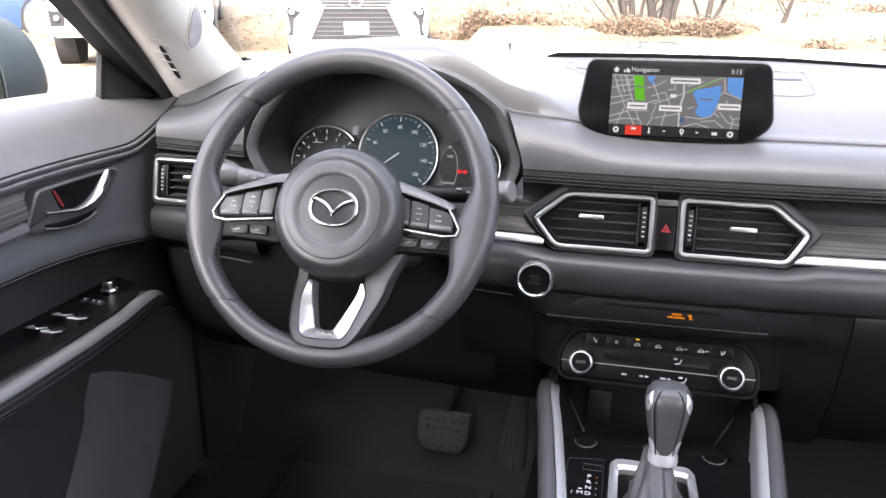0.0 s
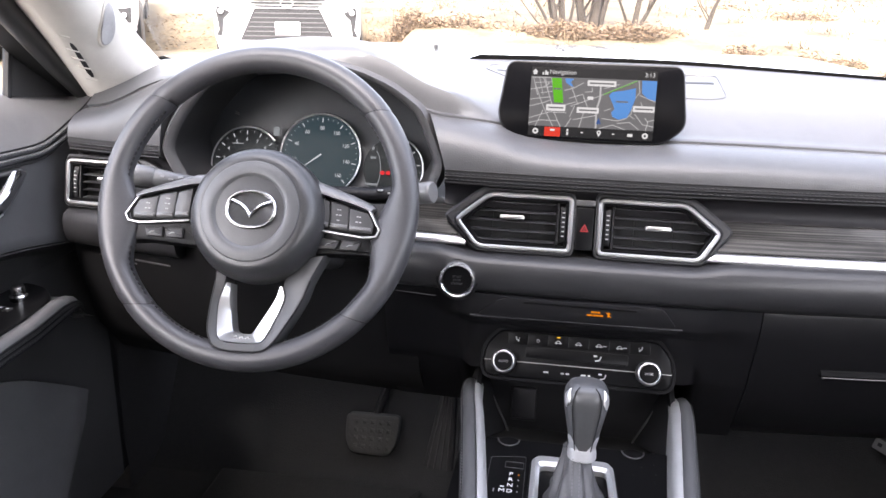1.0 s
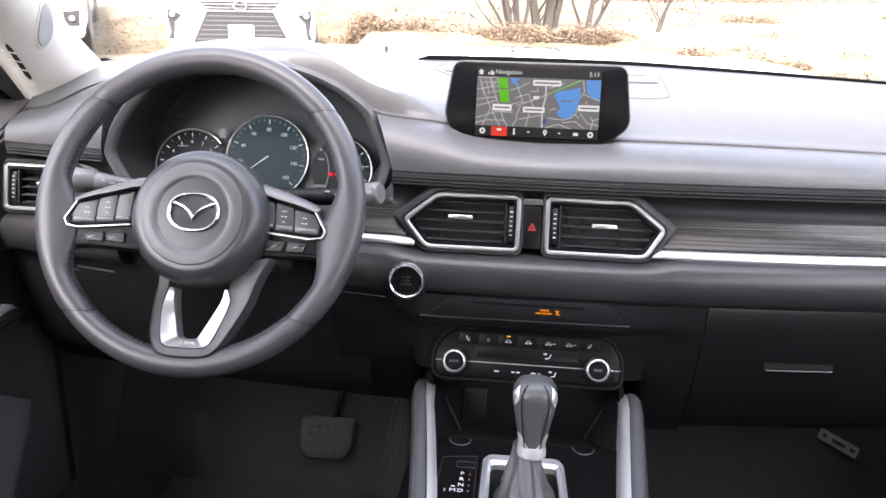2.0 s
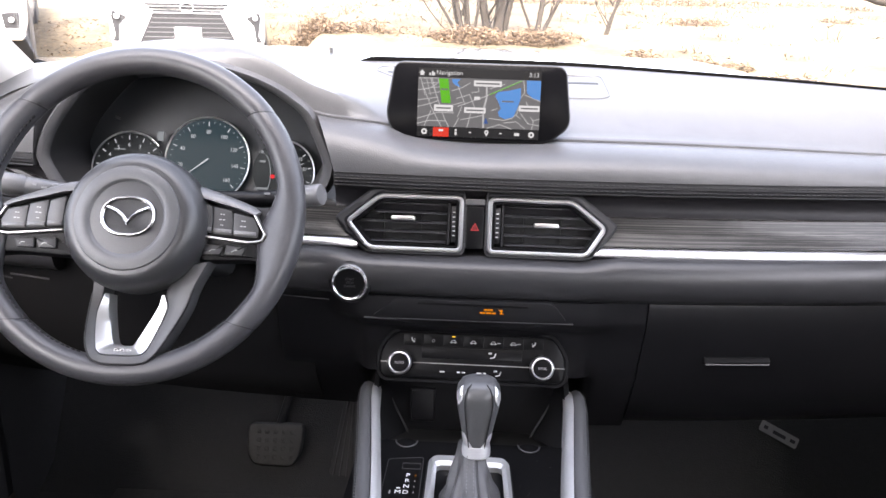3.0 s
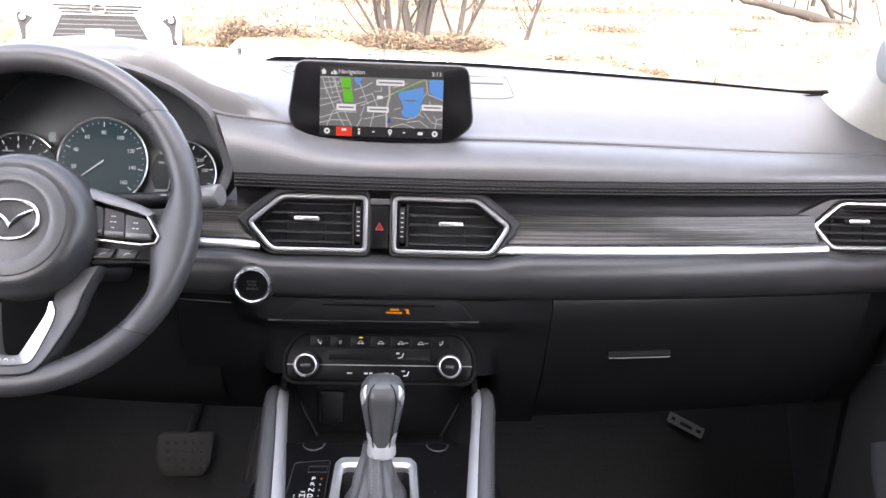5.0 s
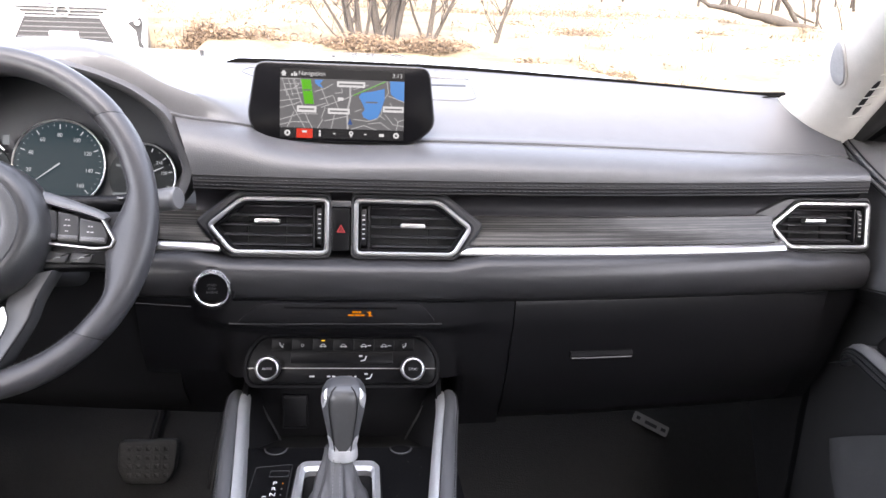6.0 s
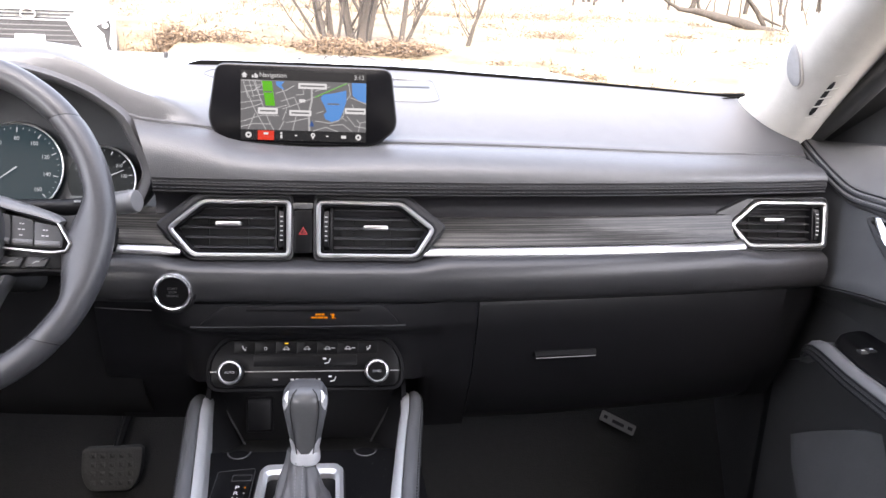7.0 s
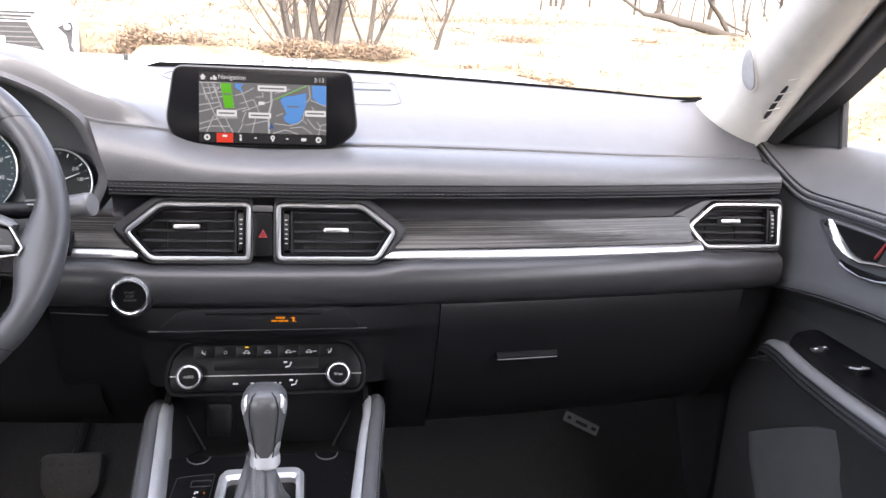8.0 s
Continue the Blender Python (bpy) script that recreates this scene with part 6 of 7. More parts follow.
    P("window_channel", tube([(0.777, 0.066, 1.08), (0.776, 0.09, 1.18)], 0.006, 8), DARK)
    bm = tube([(0.747, 0.245, 1.058), (0.735, 0.13, 1.135), (0.718, 0.015, 1.215), (0.70, -0.062, 1.268), (0.66, -0.30, 1.43)], 0.0165, 14)
    P("door_seal", bm, SEALRUB, "black rubber door seal", angle=60)
    P("weatherstrip", loft(bmesh.new(), [[(0.796, y, top(y) - 0.02), (0.797, y, top(y) - 0.005), (0.803, y, top(y) - 0.002), (0.808, y, top(y) - 0.005), (0.81, y, top(y) - 0.02)] for y in (-0.95, -0.5, -0.2, -0.14) + ((-0.1, 0.0, 0.06) if s < 0 else ())]), RUBBER, "black window seal")
    bm = bmesh.new()
    loft(bm, [[(0.807, 0.13, 1.085), (0.807, -0.95, 1.085), (0.70, -0.95, 1.47), (0.70, -0.33, 1.47), (0.782, 0.11, 1.175)], [(0.811, 0.13, 1.085), (0.811, -0.95, 1.085), (0.704, -0.95, 1.47), (0.704, -0.33, 1.47), (0.786, 0.11, 1.175)]])
    P("window_pane", bm, GLASS, "clear side window", flat=True)
    bm = bmesh.new()
    loft(bm, [[(0.83, y, 0.40), (0.83, y, 1.095), (0.88, y, 1.08), (0.90, y, 0.40)] for y in (-1.0, 0.25)])
    P("outer_skin", bm, PAINT)
    return d


door(-1)
door(1)


# ---- pillars ----
def pillar(s):
    f0, f1 = Vector((0.662, 0.36, 1.062)), Vector((0.565, -0.36, 1.51))
    r0, r1 = Vector((0.706, 0.205, 1.048)), Vector((0.622, -0.415, 1.535))
    d = thing("windscreen_pillar", pose(s * 0.68, 0.2, 1.08), "pale grey cloth windscreen pillar with speaker and slotted vent", "pillar", "windscreen pillars")

    def put(t, u, lift=0.0):
        """Point on the pillar's face: t from foot to head, u from the windscreen to the door."""
        a, b = f0.lerp(f1, t), r0.lerp(r1, t)
        p = a.lerp(b, u * (1 - 0.085 * math.sin(math.pi * min(1.0, t / 0.75))))
        along, across = (f1 - f0).normalized(), (b - a).normalized()
        n = across.cross(along).normalized()
        if n.x > 0:
            n = -n
        flare = 0.05 * max(0, 1 - t * 4) ** 1.2
        return p + n * (0.022 * math.sin(math.pi * min(1, u * 0.94 + 0.06)) ** 0.8 + lift) + Vector((-flare * 1.2 * (1 - u), -flare * 1.05 * (1 - u), -flare * 0.3 * (1 - u)))

    def P(name, bm, mat, label="", **k):
        for v in bm.verts:
            v.co = Vector((s * v.co.x - s * 0.68, v.co.y - 0.2, v.co.z - 1.08))
        return part(name, bm, mat, d, label, **k)

    loops = []
    for i in range(21):
        t = i / 20
        lp = [put(t, u / 12) for u in range(13)]
        back = [f + Vector((0.05, 0.03, 0.0)) for f in (put(t, 1.0, -0.01), put(t, 0.0, -0.01))]
        loops.append(lp + back)
    P("trim", loft(bmesh.new(), loops), FABRIC, "pale grey woven cloth trim", angle=60)
    # speaker grille
    for nm, mat, rr, l0, l1 in (("speaker_grille", GRILLE_CLOTH, 1.0, 0.001, 0.0035), ("speaker_ring", FABRIC, 1.18, -0.002, 0.0022)):
        loops = []
        for lift, k in ((-0.004, 1.0), (l1 - 0.001, 1.0), (l1, 0.92)):
            loops.append([put(0.326 + 0.051 * k * rr * math.sin(a) + 0.01 * k * rr * math.cos(a), 0.285 + 0.058 * k * rr * math.cos(a) - 0.25 * k * rr * math.sin(a), lift) for a in [2 * math.pi * i / 28 for i in range(28)]])
        P(nm, loft(bmesh.new(), loops), mat)
    # slotted demister vent
    base_t = 0.174 if s > 0 else 0.16
    mid_u = lambda q: 0.925 - 0.05 * q
    loops = []
    for l in (-0.004, 0.0008):
        lp = []
        for side in (1, -1):
            for i in range(11):
                q = i / 10 if side > 0 else 1 - i / 10
                lp.append(put(base_t + 0.108 * q, mid_u(q) + side * 0.024 * min(1.0, 0.45 + 6 * min(q, 1 - q)), l))
        loops.append(lp)
    P("slot", loft(bmesh.new(), loops), SHELL, "dark demister slot")
    for q in (0.27, 0.52, 0.77):
        loops = [[put(base_t + 0.108 * q + dt, mid_u(q) + du, l) for dt, du in ((0, -0.026), (0.0032, -0.026), (0.0032, 0.08), (0, 0.08))] for l in (-0.004, 0.0028)]
        P("slot_fin", loft(bmesh.new(), loops), FABRIC)
    for q in (-0.1, 1.16):
        loops = [[put(base_t + 0.108 * q + dt, mid_u(q) + du, l) for dt, du in ((0, -0.03), (0.0025, -0.03), (0.0025, 0.07), (0, 0.07))] for l in (-0.004, 0.0012)]
        P("slot_ledge", loft(bmesh.new(), loops), FABRIC)
    return d


pillar(-1)
pillar(1)

# ---- shell round the cabin ----
HEAD = material("grey headlining", (0.4, 0.395, 0.385), 0.9, bump=0.4, bump_scale=900, vary=0.05)
bm = bmesh.new()
# lining kept dark to absorb light as the missing black seats would
CABIN = material("light-absorbing cabin lining", (0.05, 0.05, 0.051), 0.85, bump=0.3, bump_scale=900, vary=0.1)
ROOF = [(-0.36, 1.5), (-0.74, 1.522), (-1.75, 1.535), (-1.8, 1.53), (-2.4, 1.46)]
for x0, x1, rows_y in ((-0.66, -0.25, ROOF), (0.25, 0.66, ROOF), (-0.25, 0.25, ROOF[:2]), (-0.25, 0.25, ROOF[2:])):
    xs_ = [x0 + (x1 - x0) * i / 4 for i in range(5)]
    loft(bm, [[(x, y, z + 0.06 * (1 - (x / 0.66) ** 2)) for x in xs_] + [(x, y, z + 0.1) for x in reversed(xs_)] for y, z in rows_y])
tagged(part("ceiling", weld(bm), HEAD), "pale grey cloth headlining of the car", "ceiling", kind="structure")
# added roof opening, out of view: its tint sets how much skylight falls in
bm = loft(bmesh.new(), [[(x, y, z) for x in (-0.27, 0, 0.27)] + [(x, y, z + 0.005) for x in (0.27, 0, -0.27)] for y, z in ((-0.73, 1.62), (-1.76, 1.64))])
tagged(part("added_roof_glass", bm, clear("added roof light filter", 0.3, (0.17, 0.17, 0.17)), flat=True), "unseen tinted roof panel added to let skylight into the cabin", "roof glass", kind="structure")
for s, nm in ((-1, "wall_left"), (1, "wall_right")):
    bm = bmesh.new()
    loft(bm, [[(s * 0.80, y, 0.38), (s * 0.80, y, 1.09), (s * 0.86, y, 1.09), (s * 0.86, y, 0.38)] for y in (-2.4, -1.0)])
    loft(bm, [[(s * 0.80, y, 1.09), (s * 0.66, y, 1.5), (s * 0.72, y, 1.5), (s * 0.86, y, 1.09)] for y in (-1.1, -1.0)])
    loft(bm, [[(s * 0.80, y, 1.09), (s * 0.66, y, 1.5), (s * 0.72, y, 1.5), (s * 0.86, y, 1.09)] for y in (-2.4, -2.0)])
    # rail reaches past the glass to block sun from the armrest
    loft(bm, [[(s * 0.64, y, z - 0.02), (s * 0.72, y, z - 0.045), (s * 0.745, y, z - 0.03), (s * 0.74, y, z + 0.05), (s * 0.64, y, z + 0.1)] for y, z in ROOF])
    tagged(part(nm, bm, CABIN), "unseen dark cabin side, its roof rail widened to keep sun off the armrest", "wall", kind="structure")
# added wall, out of view, that shuts out light from the rear
bm = bmesh.new()
loft(bm, [[(-0.86, y, 0.38), (0.86, y, 0.38), (0.86, y, 1.56), (-0.86, y, 1.56)] for y in (-2.45, -2.4)])
tagged(part("wall_rear", bm, CABIN), "unseen dark wall added to stop light from behind", "wall", kind="structure")
bm = bmesh.new()
loft(bm, [[(x, y, 0.38), (x, y, 0.97), (x, y + 0.03, 0.97), (x, y + 0.03, 0.38)] for x in (-0.86, 0.86) for y in (0.56,)])
tagged(part("bulkhead", bm, SHELL), "plain dark bulkhead ahead of the footwell", "wall", kind="structure")
bm = bmesh.new()
lower = [(x, front_y(x) + 0.012, front_z(x) + 0.002) for x in [-0.64 + 1.28 * i / 16 for i in range(17)]]
upper = [(x * 0.87, -0.34 + 0.03 * (1 - (x / 0.64) ** 2), 1.515 + 0.03 * (1 - (x / 0.64) ** 2)) for x in [-0.64 + 1.28 * i / 16 for i in range(17)]]
loops = []
for k in range(9):
    t = k / 8
    row = [tuple(Vector(a).lerp(Vector(b), t) + Vector((0, 0.02, 0.03)) * math.sin(math.pi * t)) for a, b in zip(lower, upper)]
    loops.append(row + [(p[0], p[1] + 0.003, p[2] + 0.005) for p in reversed(row)])
tagged(part("windscreen", loft(bmesh.new(), loops), GLASS), "clear raked windscreen over the dashboard", "windscreen", kind="structure")

for s in (-1, 1):
    bm = loft(bmesh.new(), [[(s * 0.735, y, 0.38), (s * 0.735, y, 1.03), (s * 0.9, y, 1.03), (s * 0.9, y, 0.38)] for y in (0.176, 0.6)])
    tagged(part("kick_panel", bm, SHELL), "plain black side panel of the footwell", "panel", kind="structure")

# ---- outside of the car ----
hood = thing("car_bonnet", pose(0, 1.0, 0.9), "grey metallic car bonnet reflecting the bright sky", "bonnet")
hx = table([(0.42, 0.74), (1.0, 0.80), (1.6, 0.76), (1.85, 0.62)])
hz = table([(0.42, 1.098), (0.6, 1.122), (0.85, 1.128), (1.2, 1.10), (1.6, 1.02), (1.85, 0.90), (1.9, 0.82)])
loops = []
for i in range(25):
    y = 0.42 + 1.46 * i / 24
    lp = []
    for k in range(21):
        u = -1 + k / 10
        ridge = 0.012 * math.exp(-((abs(u) - 0.62) / 0.12) ** 2)
        lp.append((u * hx(y), y - 1.0 - 0.12 * u * u * (y > 1.6), hz(y) - 0.055 * u * u - 0.06 * u ** 8 + ridge - 0.9))
    loops.append(lp + [(hx(y), y - 1.0, hz(y) - 0.3 - 0.9), (-hx(y), y - 1.0, hz(y) - 0.3 - 0.9)])
part("panel", loft(bmesh.new(), loops), PAINT, hood, angle=60)
for x in (-0.3, -0.04):
    part("washer_jet", block(x - 0.004, -0.256, 0.215, x + 0.004, -0.246, 0.2315, 0.002), DARK, hood, "black washer nozzle")


def side_mirror(s):
    m = thing("side_mirror", pose(s * 1.075, 0.14, 1.078), "rounded dark grey exterior mirror outside the door window", "side mirror", "exterior mirrors")
    shape = [(-0.085, -0.03), (-0.09, 0.04), (-0.07, 0.1), (-0.01, 0.135), (0.09, 0.14), (0.14, 0.11), (0.15, 0.03), (0.13, -0.035)]
    sh = [(s * x, z) for x, z in rounded(shape, 0.05, 4)]
    bm = bmesh.new()
    loft(bm, [[(x * k, y, z * k) for x, z in sh] for k, y in ((1.0, -0.005), (1.02, 0.02), (0.92, 0.09), (0.6, 0.13), (0.3, 0.14))])
    part("shell", bm, material("dark teal mirror paint", (0.02, 0.027, 0.028), 0.6, spec=0.2, vary=0.05), m, angle=60)
    bm = bmesh.new()
    loft(bm, [[(x * k, y, z * k) for x, z in sh] for k, y in ((0.97, 0.0), (0.97, -0.008), (0.94, -0.0095))])
    # low metal colour holds down the bright reflection of the outside
    part("mirror_glass", bm, material("mirror", (0.035, 0.045, 0.048), 0.03, metal=1.0, vary=0.02), m, "mirror glass, colour darkened to dim its reflection")
    part("foot", tube([(-s * 0.06, 0.04, -0.02), (-s * 0.10, 0.03, -0.045)], [0.03, 0.035], 12), DARK, m)
    return m


side_mirror(-1)
side_mirror(1)


# ---- ground ----
def ground_z(x, y):
    """A level lot with a low bank at its far edge and a field that climbs behind it."""
    edge = 7.2 + 0.35 * math.sin(x * 0.5) - 0.32 * x * (x > 0) * 0.55 + (4.2 if x < -2.6 else (4.2 * (-x - 2.0) / 0.6 if x < -2.0 else 0))
    edge = max(edge, 5.2)
    t = max(0.0, y - edge)
    rise = 0.62 * (1 - math.exp(-t / 1.6)) + 0.028 * t
    n = noise.noise(Vector((x * 0.35, y * 0.35, 0))) * 0.12 + noise.noise(Vector((x * 1.3, y * 1.3, 3))) * 0.05
    return rise + n * min(1, t / 1.0) * 0.8


bm = bmesh.new()
gx = [-400, -150, -60, -30, -20] + [-15 + 0.5 * i for i in range(61)] + [20, 30, 60, 150, 400]
gy = [-400, -100, -30, -10, -4, 0, 2, 4] + [5 + 0.4 * i for i in range(61)] + [32, 38, 50, 80, 150, 400]
rows_ = [[bm.verts.new((x, y, ground_z(x, min(y, 90)))) for x in gx] for y in gy]
for a, b in zip(rows_, rows_[1:]):
    for i in range(len(gx) - 1):
        bm.faces.new((a[i], a[i + 1], b[i + 1], b[i]))
SOIL = material("pale dry grass and sandy soil", (0.045, 0.029, 0.014), 0.95, vary=0.35, scale=1.6, second=(0.165, 0.125, 0.069), bump=0.0)
tagged(part("ground", bm, SOIL), "pale sandy lot and dry straw field", "ground", kind="structure")
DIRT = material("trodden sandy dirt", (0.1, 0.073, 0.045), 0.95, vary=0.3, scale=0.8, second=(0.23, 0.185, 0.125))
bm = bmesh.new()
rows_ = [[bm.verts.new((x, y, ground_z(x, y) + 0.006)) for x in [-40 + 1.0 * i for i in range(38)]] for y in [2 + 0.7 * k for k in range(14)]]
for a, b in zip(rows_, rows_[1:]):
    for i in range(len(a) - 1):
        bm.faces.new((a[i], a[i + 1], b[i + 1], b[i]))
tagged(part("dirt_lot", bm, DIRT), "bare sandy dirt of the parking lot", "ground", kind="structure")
STRAW = scatter_material("dry straw", (0.018, 0.011, 0.006), (0.11, 0.076, 0.038))
LITTER = scatter_material("dead brown leaves and twigs", (0.02, 0.012, 0.007), (0.19, 0.13, 0.08))
BARK = material("grey brown bark", (0.015, 0.011, 0.0075), 0.9, vary=0.5, scale=14, bump=0.8, bump_scale=60, stretch=(3, 3, 0.6), second=(0.034, 0.0255, 0.018))
rng = random.Random(7)


def blade(bm, p, h, w, lean, turn):
    d = Vector((math.cos(turn), math.sin(turn), 0))
    side = Vector((-d.y, d.x, 0)) * w
    top = p + d * lean + Vector((0, 0, h))
    mid = p + d * lean * 0.35 + Vector((0, 0, h * 0.6))
    v = [bm.verts.new(q) for q in (p - side, p + side, mid + side * 0.7, mid - side * 0.7, top)]
    bm.faces.new((v[0], v[1], v[2], v[3])), bm.faces.new((v[3], v[2], v[4]))


def leaf(bm, p):
    """One curled dead leaf or broken stalk, lying any way up."""
    d = Vector((rng.uniform(-1, 1), rng.uniform(-1, 1), rng.uniform(-0.35, 0.35))).normalized()
    u = Vector((rng.uniform(-1, 1), rng.uniform(-1, 1), rng.uniform(-0.6, 0.6))).normalized()
    s = d.cross(u).normalized() * rng.uniform(0.004, 0.012)
    d = d * rng.uniform(0.012, 0.06)
    lift = Vector((0, 0, rng.uniform(0.0, 0.015)))
    v = [bm.verts.new(q) for q in (p - d, p + s + lift, p + d, p - s + lift)]
    bm.faces.new((v[0], v[1], v[2])), bm.faces.new((v[0], v[2], v[3]))


def heap(name, mat, spots, label, category):
    """A low pile of dead stalks; spots: x, y, spread, height, count."""
    bm = bmesh.new()
    for x, y, r, h, n in spots:
        for _ in range(n):
            a, q = rng.uniform(0, 6.28), r * rng.random() ** 0.6
            px, py = x + q * math.cos(a), y + q * 0.6 * math.sin(a)
            hh = h * (1 - (q / r) ** 2 * 0.7) * rng.uniform(0.3, 1.1)
            if mat == LITTER and rng.random() < 0.35:
                leaf(bm, Vector((px, py, ground_z(px, py) + rng.uniform(0, 0.9) * hh)))
                continue
            blade(bm, Vector((px, py, ground_z(px, py) - 0.02 + rng.uniform(0, 0.4) * hh)), hh * rng.uniform(0.15, 0.75), rng.uniform(0.003, 0.008), rng.uniform(0.03, 0.3), rng.uniform(0, 6.28))
    return tagged(part(name, bm, mat, flat=True), label, category, kind="stuff")


heap("leaf_litter", LITTER, [(-2.5, 10.0, 0.55, 0.62, 4800), (-2.05, 9.9, 0.5, 0.24, 1300), (-1.5, 10.0, 0.5, 0.2, 700), (-0.85, 9.9, 0.35, 0.12, 200),
                             (0.0, 9.8, 0.6, 0.22, 3200), (0.7, 9.75, 0.55, 0.22, 2800), (1.2, 9.9, 0.35, 0.13, 300), (1.95, 8.6, 0.26, 0.26, 900), (2.62, 8.6, 0.22, 0.18, 420), (2.95, 8.5, 0.3, 0.13, 420),
                             (1.0, 8.4, 0.6, 0.05, 320), (1.6, 8.2, 0.5, 0.05, 260), (2.4, 7.9, 0.75, 0.1, 1900), (3.2, 7.8, 0.7, 0.12, 1900), (3.9, 7.5, 0.5, 0.06, 260), (3.6, 12.5, 0.5, 0.2, 520), (3.2, 12.3, 0.35, 0.1, 200), (6.3, 13.5, 0.4, 0.16, 260), (3.0, 17.5, 2.4, 0.3, 1600), (6.0, 18.0, 2.2, 0.3, 1300), (0.2, 17.5, 2.0, 0.3, 1300), (2.7, 13.5, 0.9, 0.08, 300),
                             (-10.5, 11.5, 1.6, 0.06, 500), (-8.2, 9.6, 1.2, 0.03, 160), (-5.2, 13.0, 0.9, 0.2, 260), (-5.0, 11.8, 0.6, 0.12, 160), (-6.1, 11.7, 0.9, 0.1, 300), (-6.9, 12.6, 1.0, 0.12, 300), (6.5, 9.5, 1.2, 0.08, 500), (8.0, 7.5, 1.4, 0.08, 500)], "piles of dead brown leaves and twigs at the lot edge", "leaf litter")
spots = []
for _ in range(340):
    x, y = rng.uniform(-6, 9), rng.uniform(7, 24)
    if ground_z(x, y) > 0.3:
        spots.append((x, y, rng.uniform(0.15, 0.5), rng.uniform(0.1, 0.28), rng.randint(20, 60)))
for i in range(26):
    x = 1.2 + 0.33 * i
    spots.append((x, 8.0 - 0.18 * x + rng.uniform(-0.3, 0.3), 0.4, 0.13, 130))
heap("dry_grass", STRAW, spots, "tufts of dry straw-coloured grass over the field", "grass")


def branch(bm, p, d, length, r, depth, bend=0.25, up=0.0, n=5):
    pts, rs = [p], [r]
    for i in range(n):
        d = (d + Vector((rng.uniform(-1, 1), rng.uniform(-1, 1), rng.uniform(-0.4, 0.8))) * bend * 0.5 + Vector((0, 0, up))).normalized()
        pts.append(pts[-1] + d * length / n)
        rs.append(r * (1 - 0.75 * (i + 1) / n))
    tube(pts, rs, 7 if depth > 1 else 5, bm)
    if depth > 0:
        for _ in range(3 if depth > 1 else 4):
            i = rng.randint(2, n)
            q = Vector((rng.uniform(-1, 1), rng.uniform(-1, 1), rng.uniform(0.1, 0.9)))
            branch(bm, pts[i], (d + q * 0.9).normalized(), length * 0.55, rs[i] * 0.7, depth - 1, 0.4)


def tree(x, y, stems, label):
    t = thing("bare_tree", pose(x, y, ground_z(x, y) - 0.05), label, "tree", "bare trees")
    for dx, dy, lx, ly, h, r in stems:
        bm = bmesh.new()
        branch(bm, Vector((dx, dy, 0)), Vector((lx, ly, 1)).normalized(), h, r * 0.75, 0, 0.26, 0.03, 9)
        st = part("trunk", bm, BARK, t, angle=60)
        bm = bmesh.new()
        for _ in range(12):
            z = rng.uniform(0.06, 0.85)
            branch(bm, Vector((dx + lx * h * z * 0.8, dy + ly * h * z * 0.8, h * z * 0.9)), Vector((rng.uniform(-1, 1), rng.uniform(-1, 1), 1)).normalized(), h * 0.32, r * 0.22, 1, 0.5)
        part("twigs", bm, BARK, st, angle=60)
    return t


MULTI = [(-0.30, 0, -0.5, 0.0, 3.0, 0.03), (-0.27, 0.05, -0.38, 0.1, 3.2, 0.042), (-0.25, -0.03, -0.27, 0.0, 3.4, 0.05), (-0.2, 0.02, -0.15, 0.05, 3.3, 0.036), (-0.17, 0.06, -0.02, 0.0, 3.5, 0.042), (-0.12, -0.04, 0.08, 0.0, 3.1, 0.03),
         (0.1, 0.03, -0.17, 0.05, 4.0, 0.085), (0.2, 0.0, -0.03, 0.0, 4.2, 0.11), (0.27, 0.05, 0.12, 0.05, 3.9, 0.06), (-0.34, -0.1, -1.1, -0.1, 1.3, 0.018), (0.0, -0.1, 0.5, -0.1, 1.0, 0.018)]
tree(0.1, 10.1, MULTI, "clump of bare grey-brown tree stems on the bank")
tree(0.85, 10.4, [(0, 0, 0.02, 0.05, 3.6, 0.055), (0.05, 0, 0.45, 0.0, 2.4, 0.04), (-0.05, 0, -0.3, 0, 2.0, 0.03)], "small bare tree with forked stems on the bank")
tree(1.75, 10.2, [(0, 0, 0.22, 0.0, 2.6, 0.035), (0.03, 0, 0.12, 0.1, 2.2, 0.025)], "thin leaning bare sapling")
tree(-4.9, 13.5, [(0, 0, 0.1, 0, 3, 0.05), (0.1, 0, -0.2, 0, 2.5, 0.04)], "thin bare tree behind the parked cars")
rng2 = random.Random(3)
for i in range(34):
    x, y = rng2.uniform(-16, 26), rng2.uniform(28, 40)
    h = rng2.uniform(4, 7)
    tree(x, y, [(0, 0, rng2.uniform(-0.15, 0.15), 0, h, rng2.uniform(0.05, 0.12))], "bare tree at the far edge of the field")
fallen = thing("fallen_tree", pose(9.9, 16.0, ground_z(9.9, 16.0)), "fallen bare tree trunk with upright branches on the field", "fallen tree")
FZ = ground_z(9.9, 16.0)


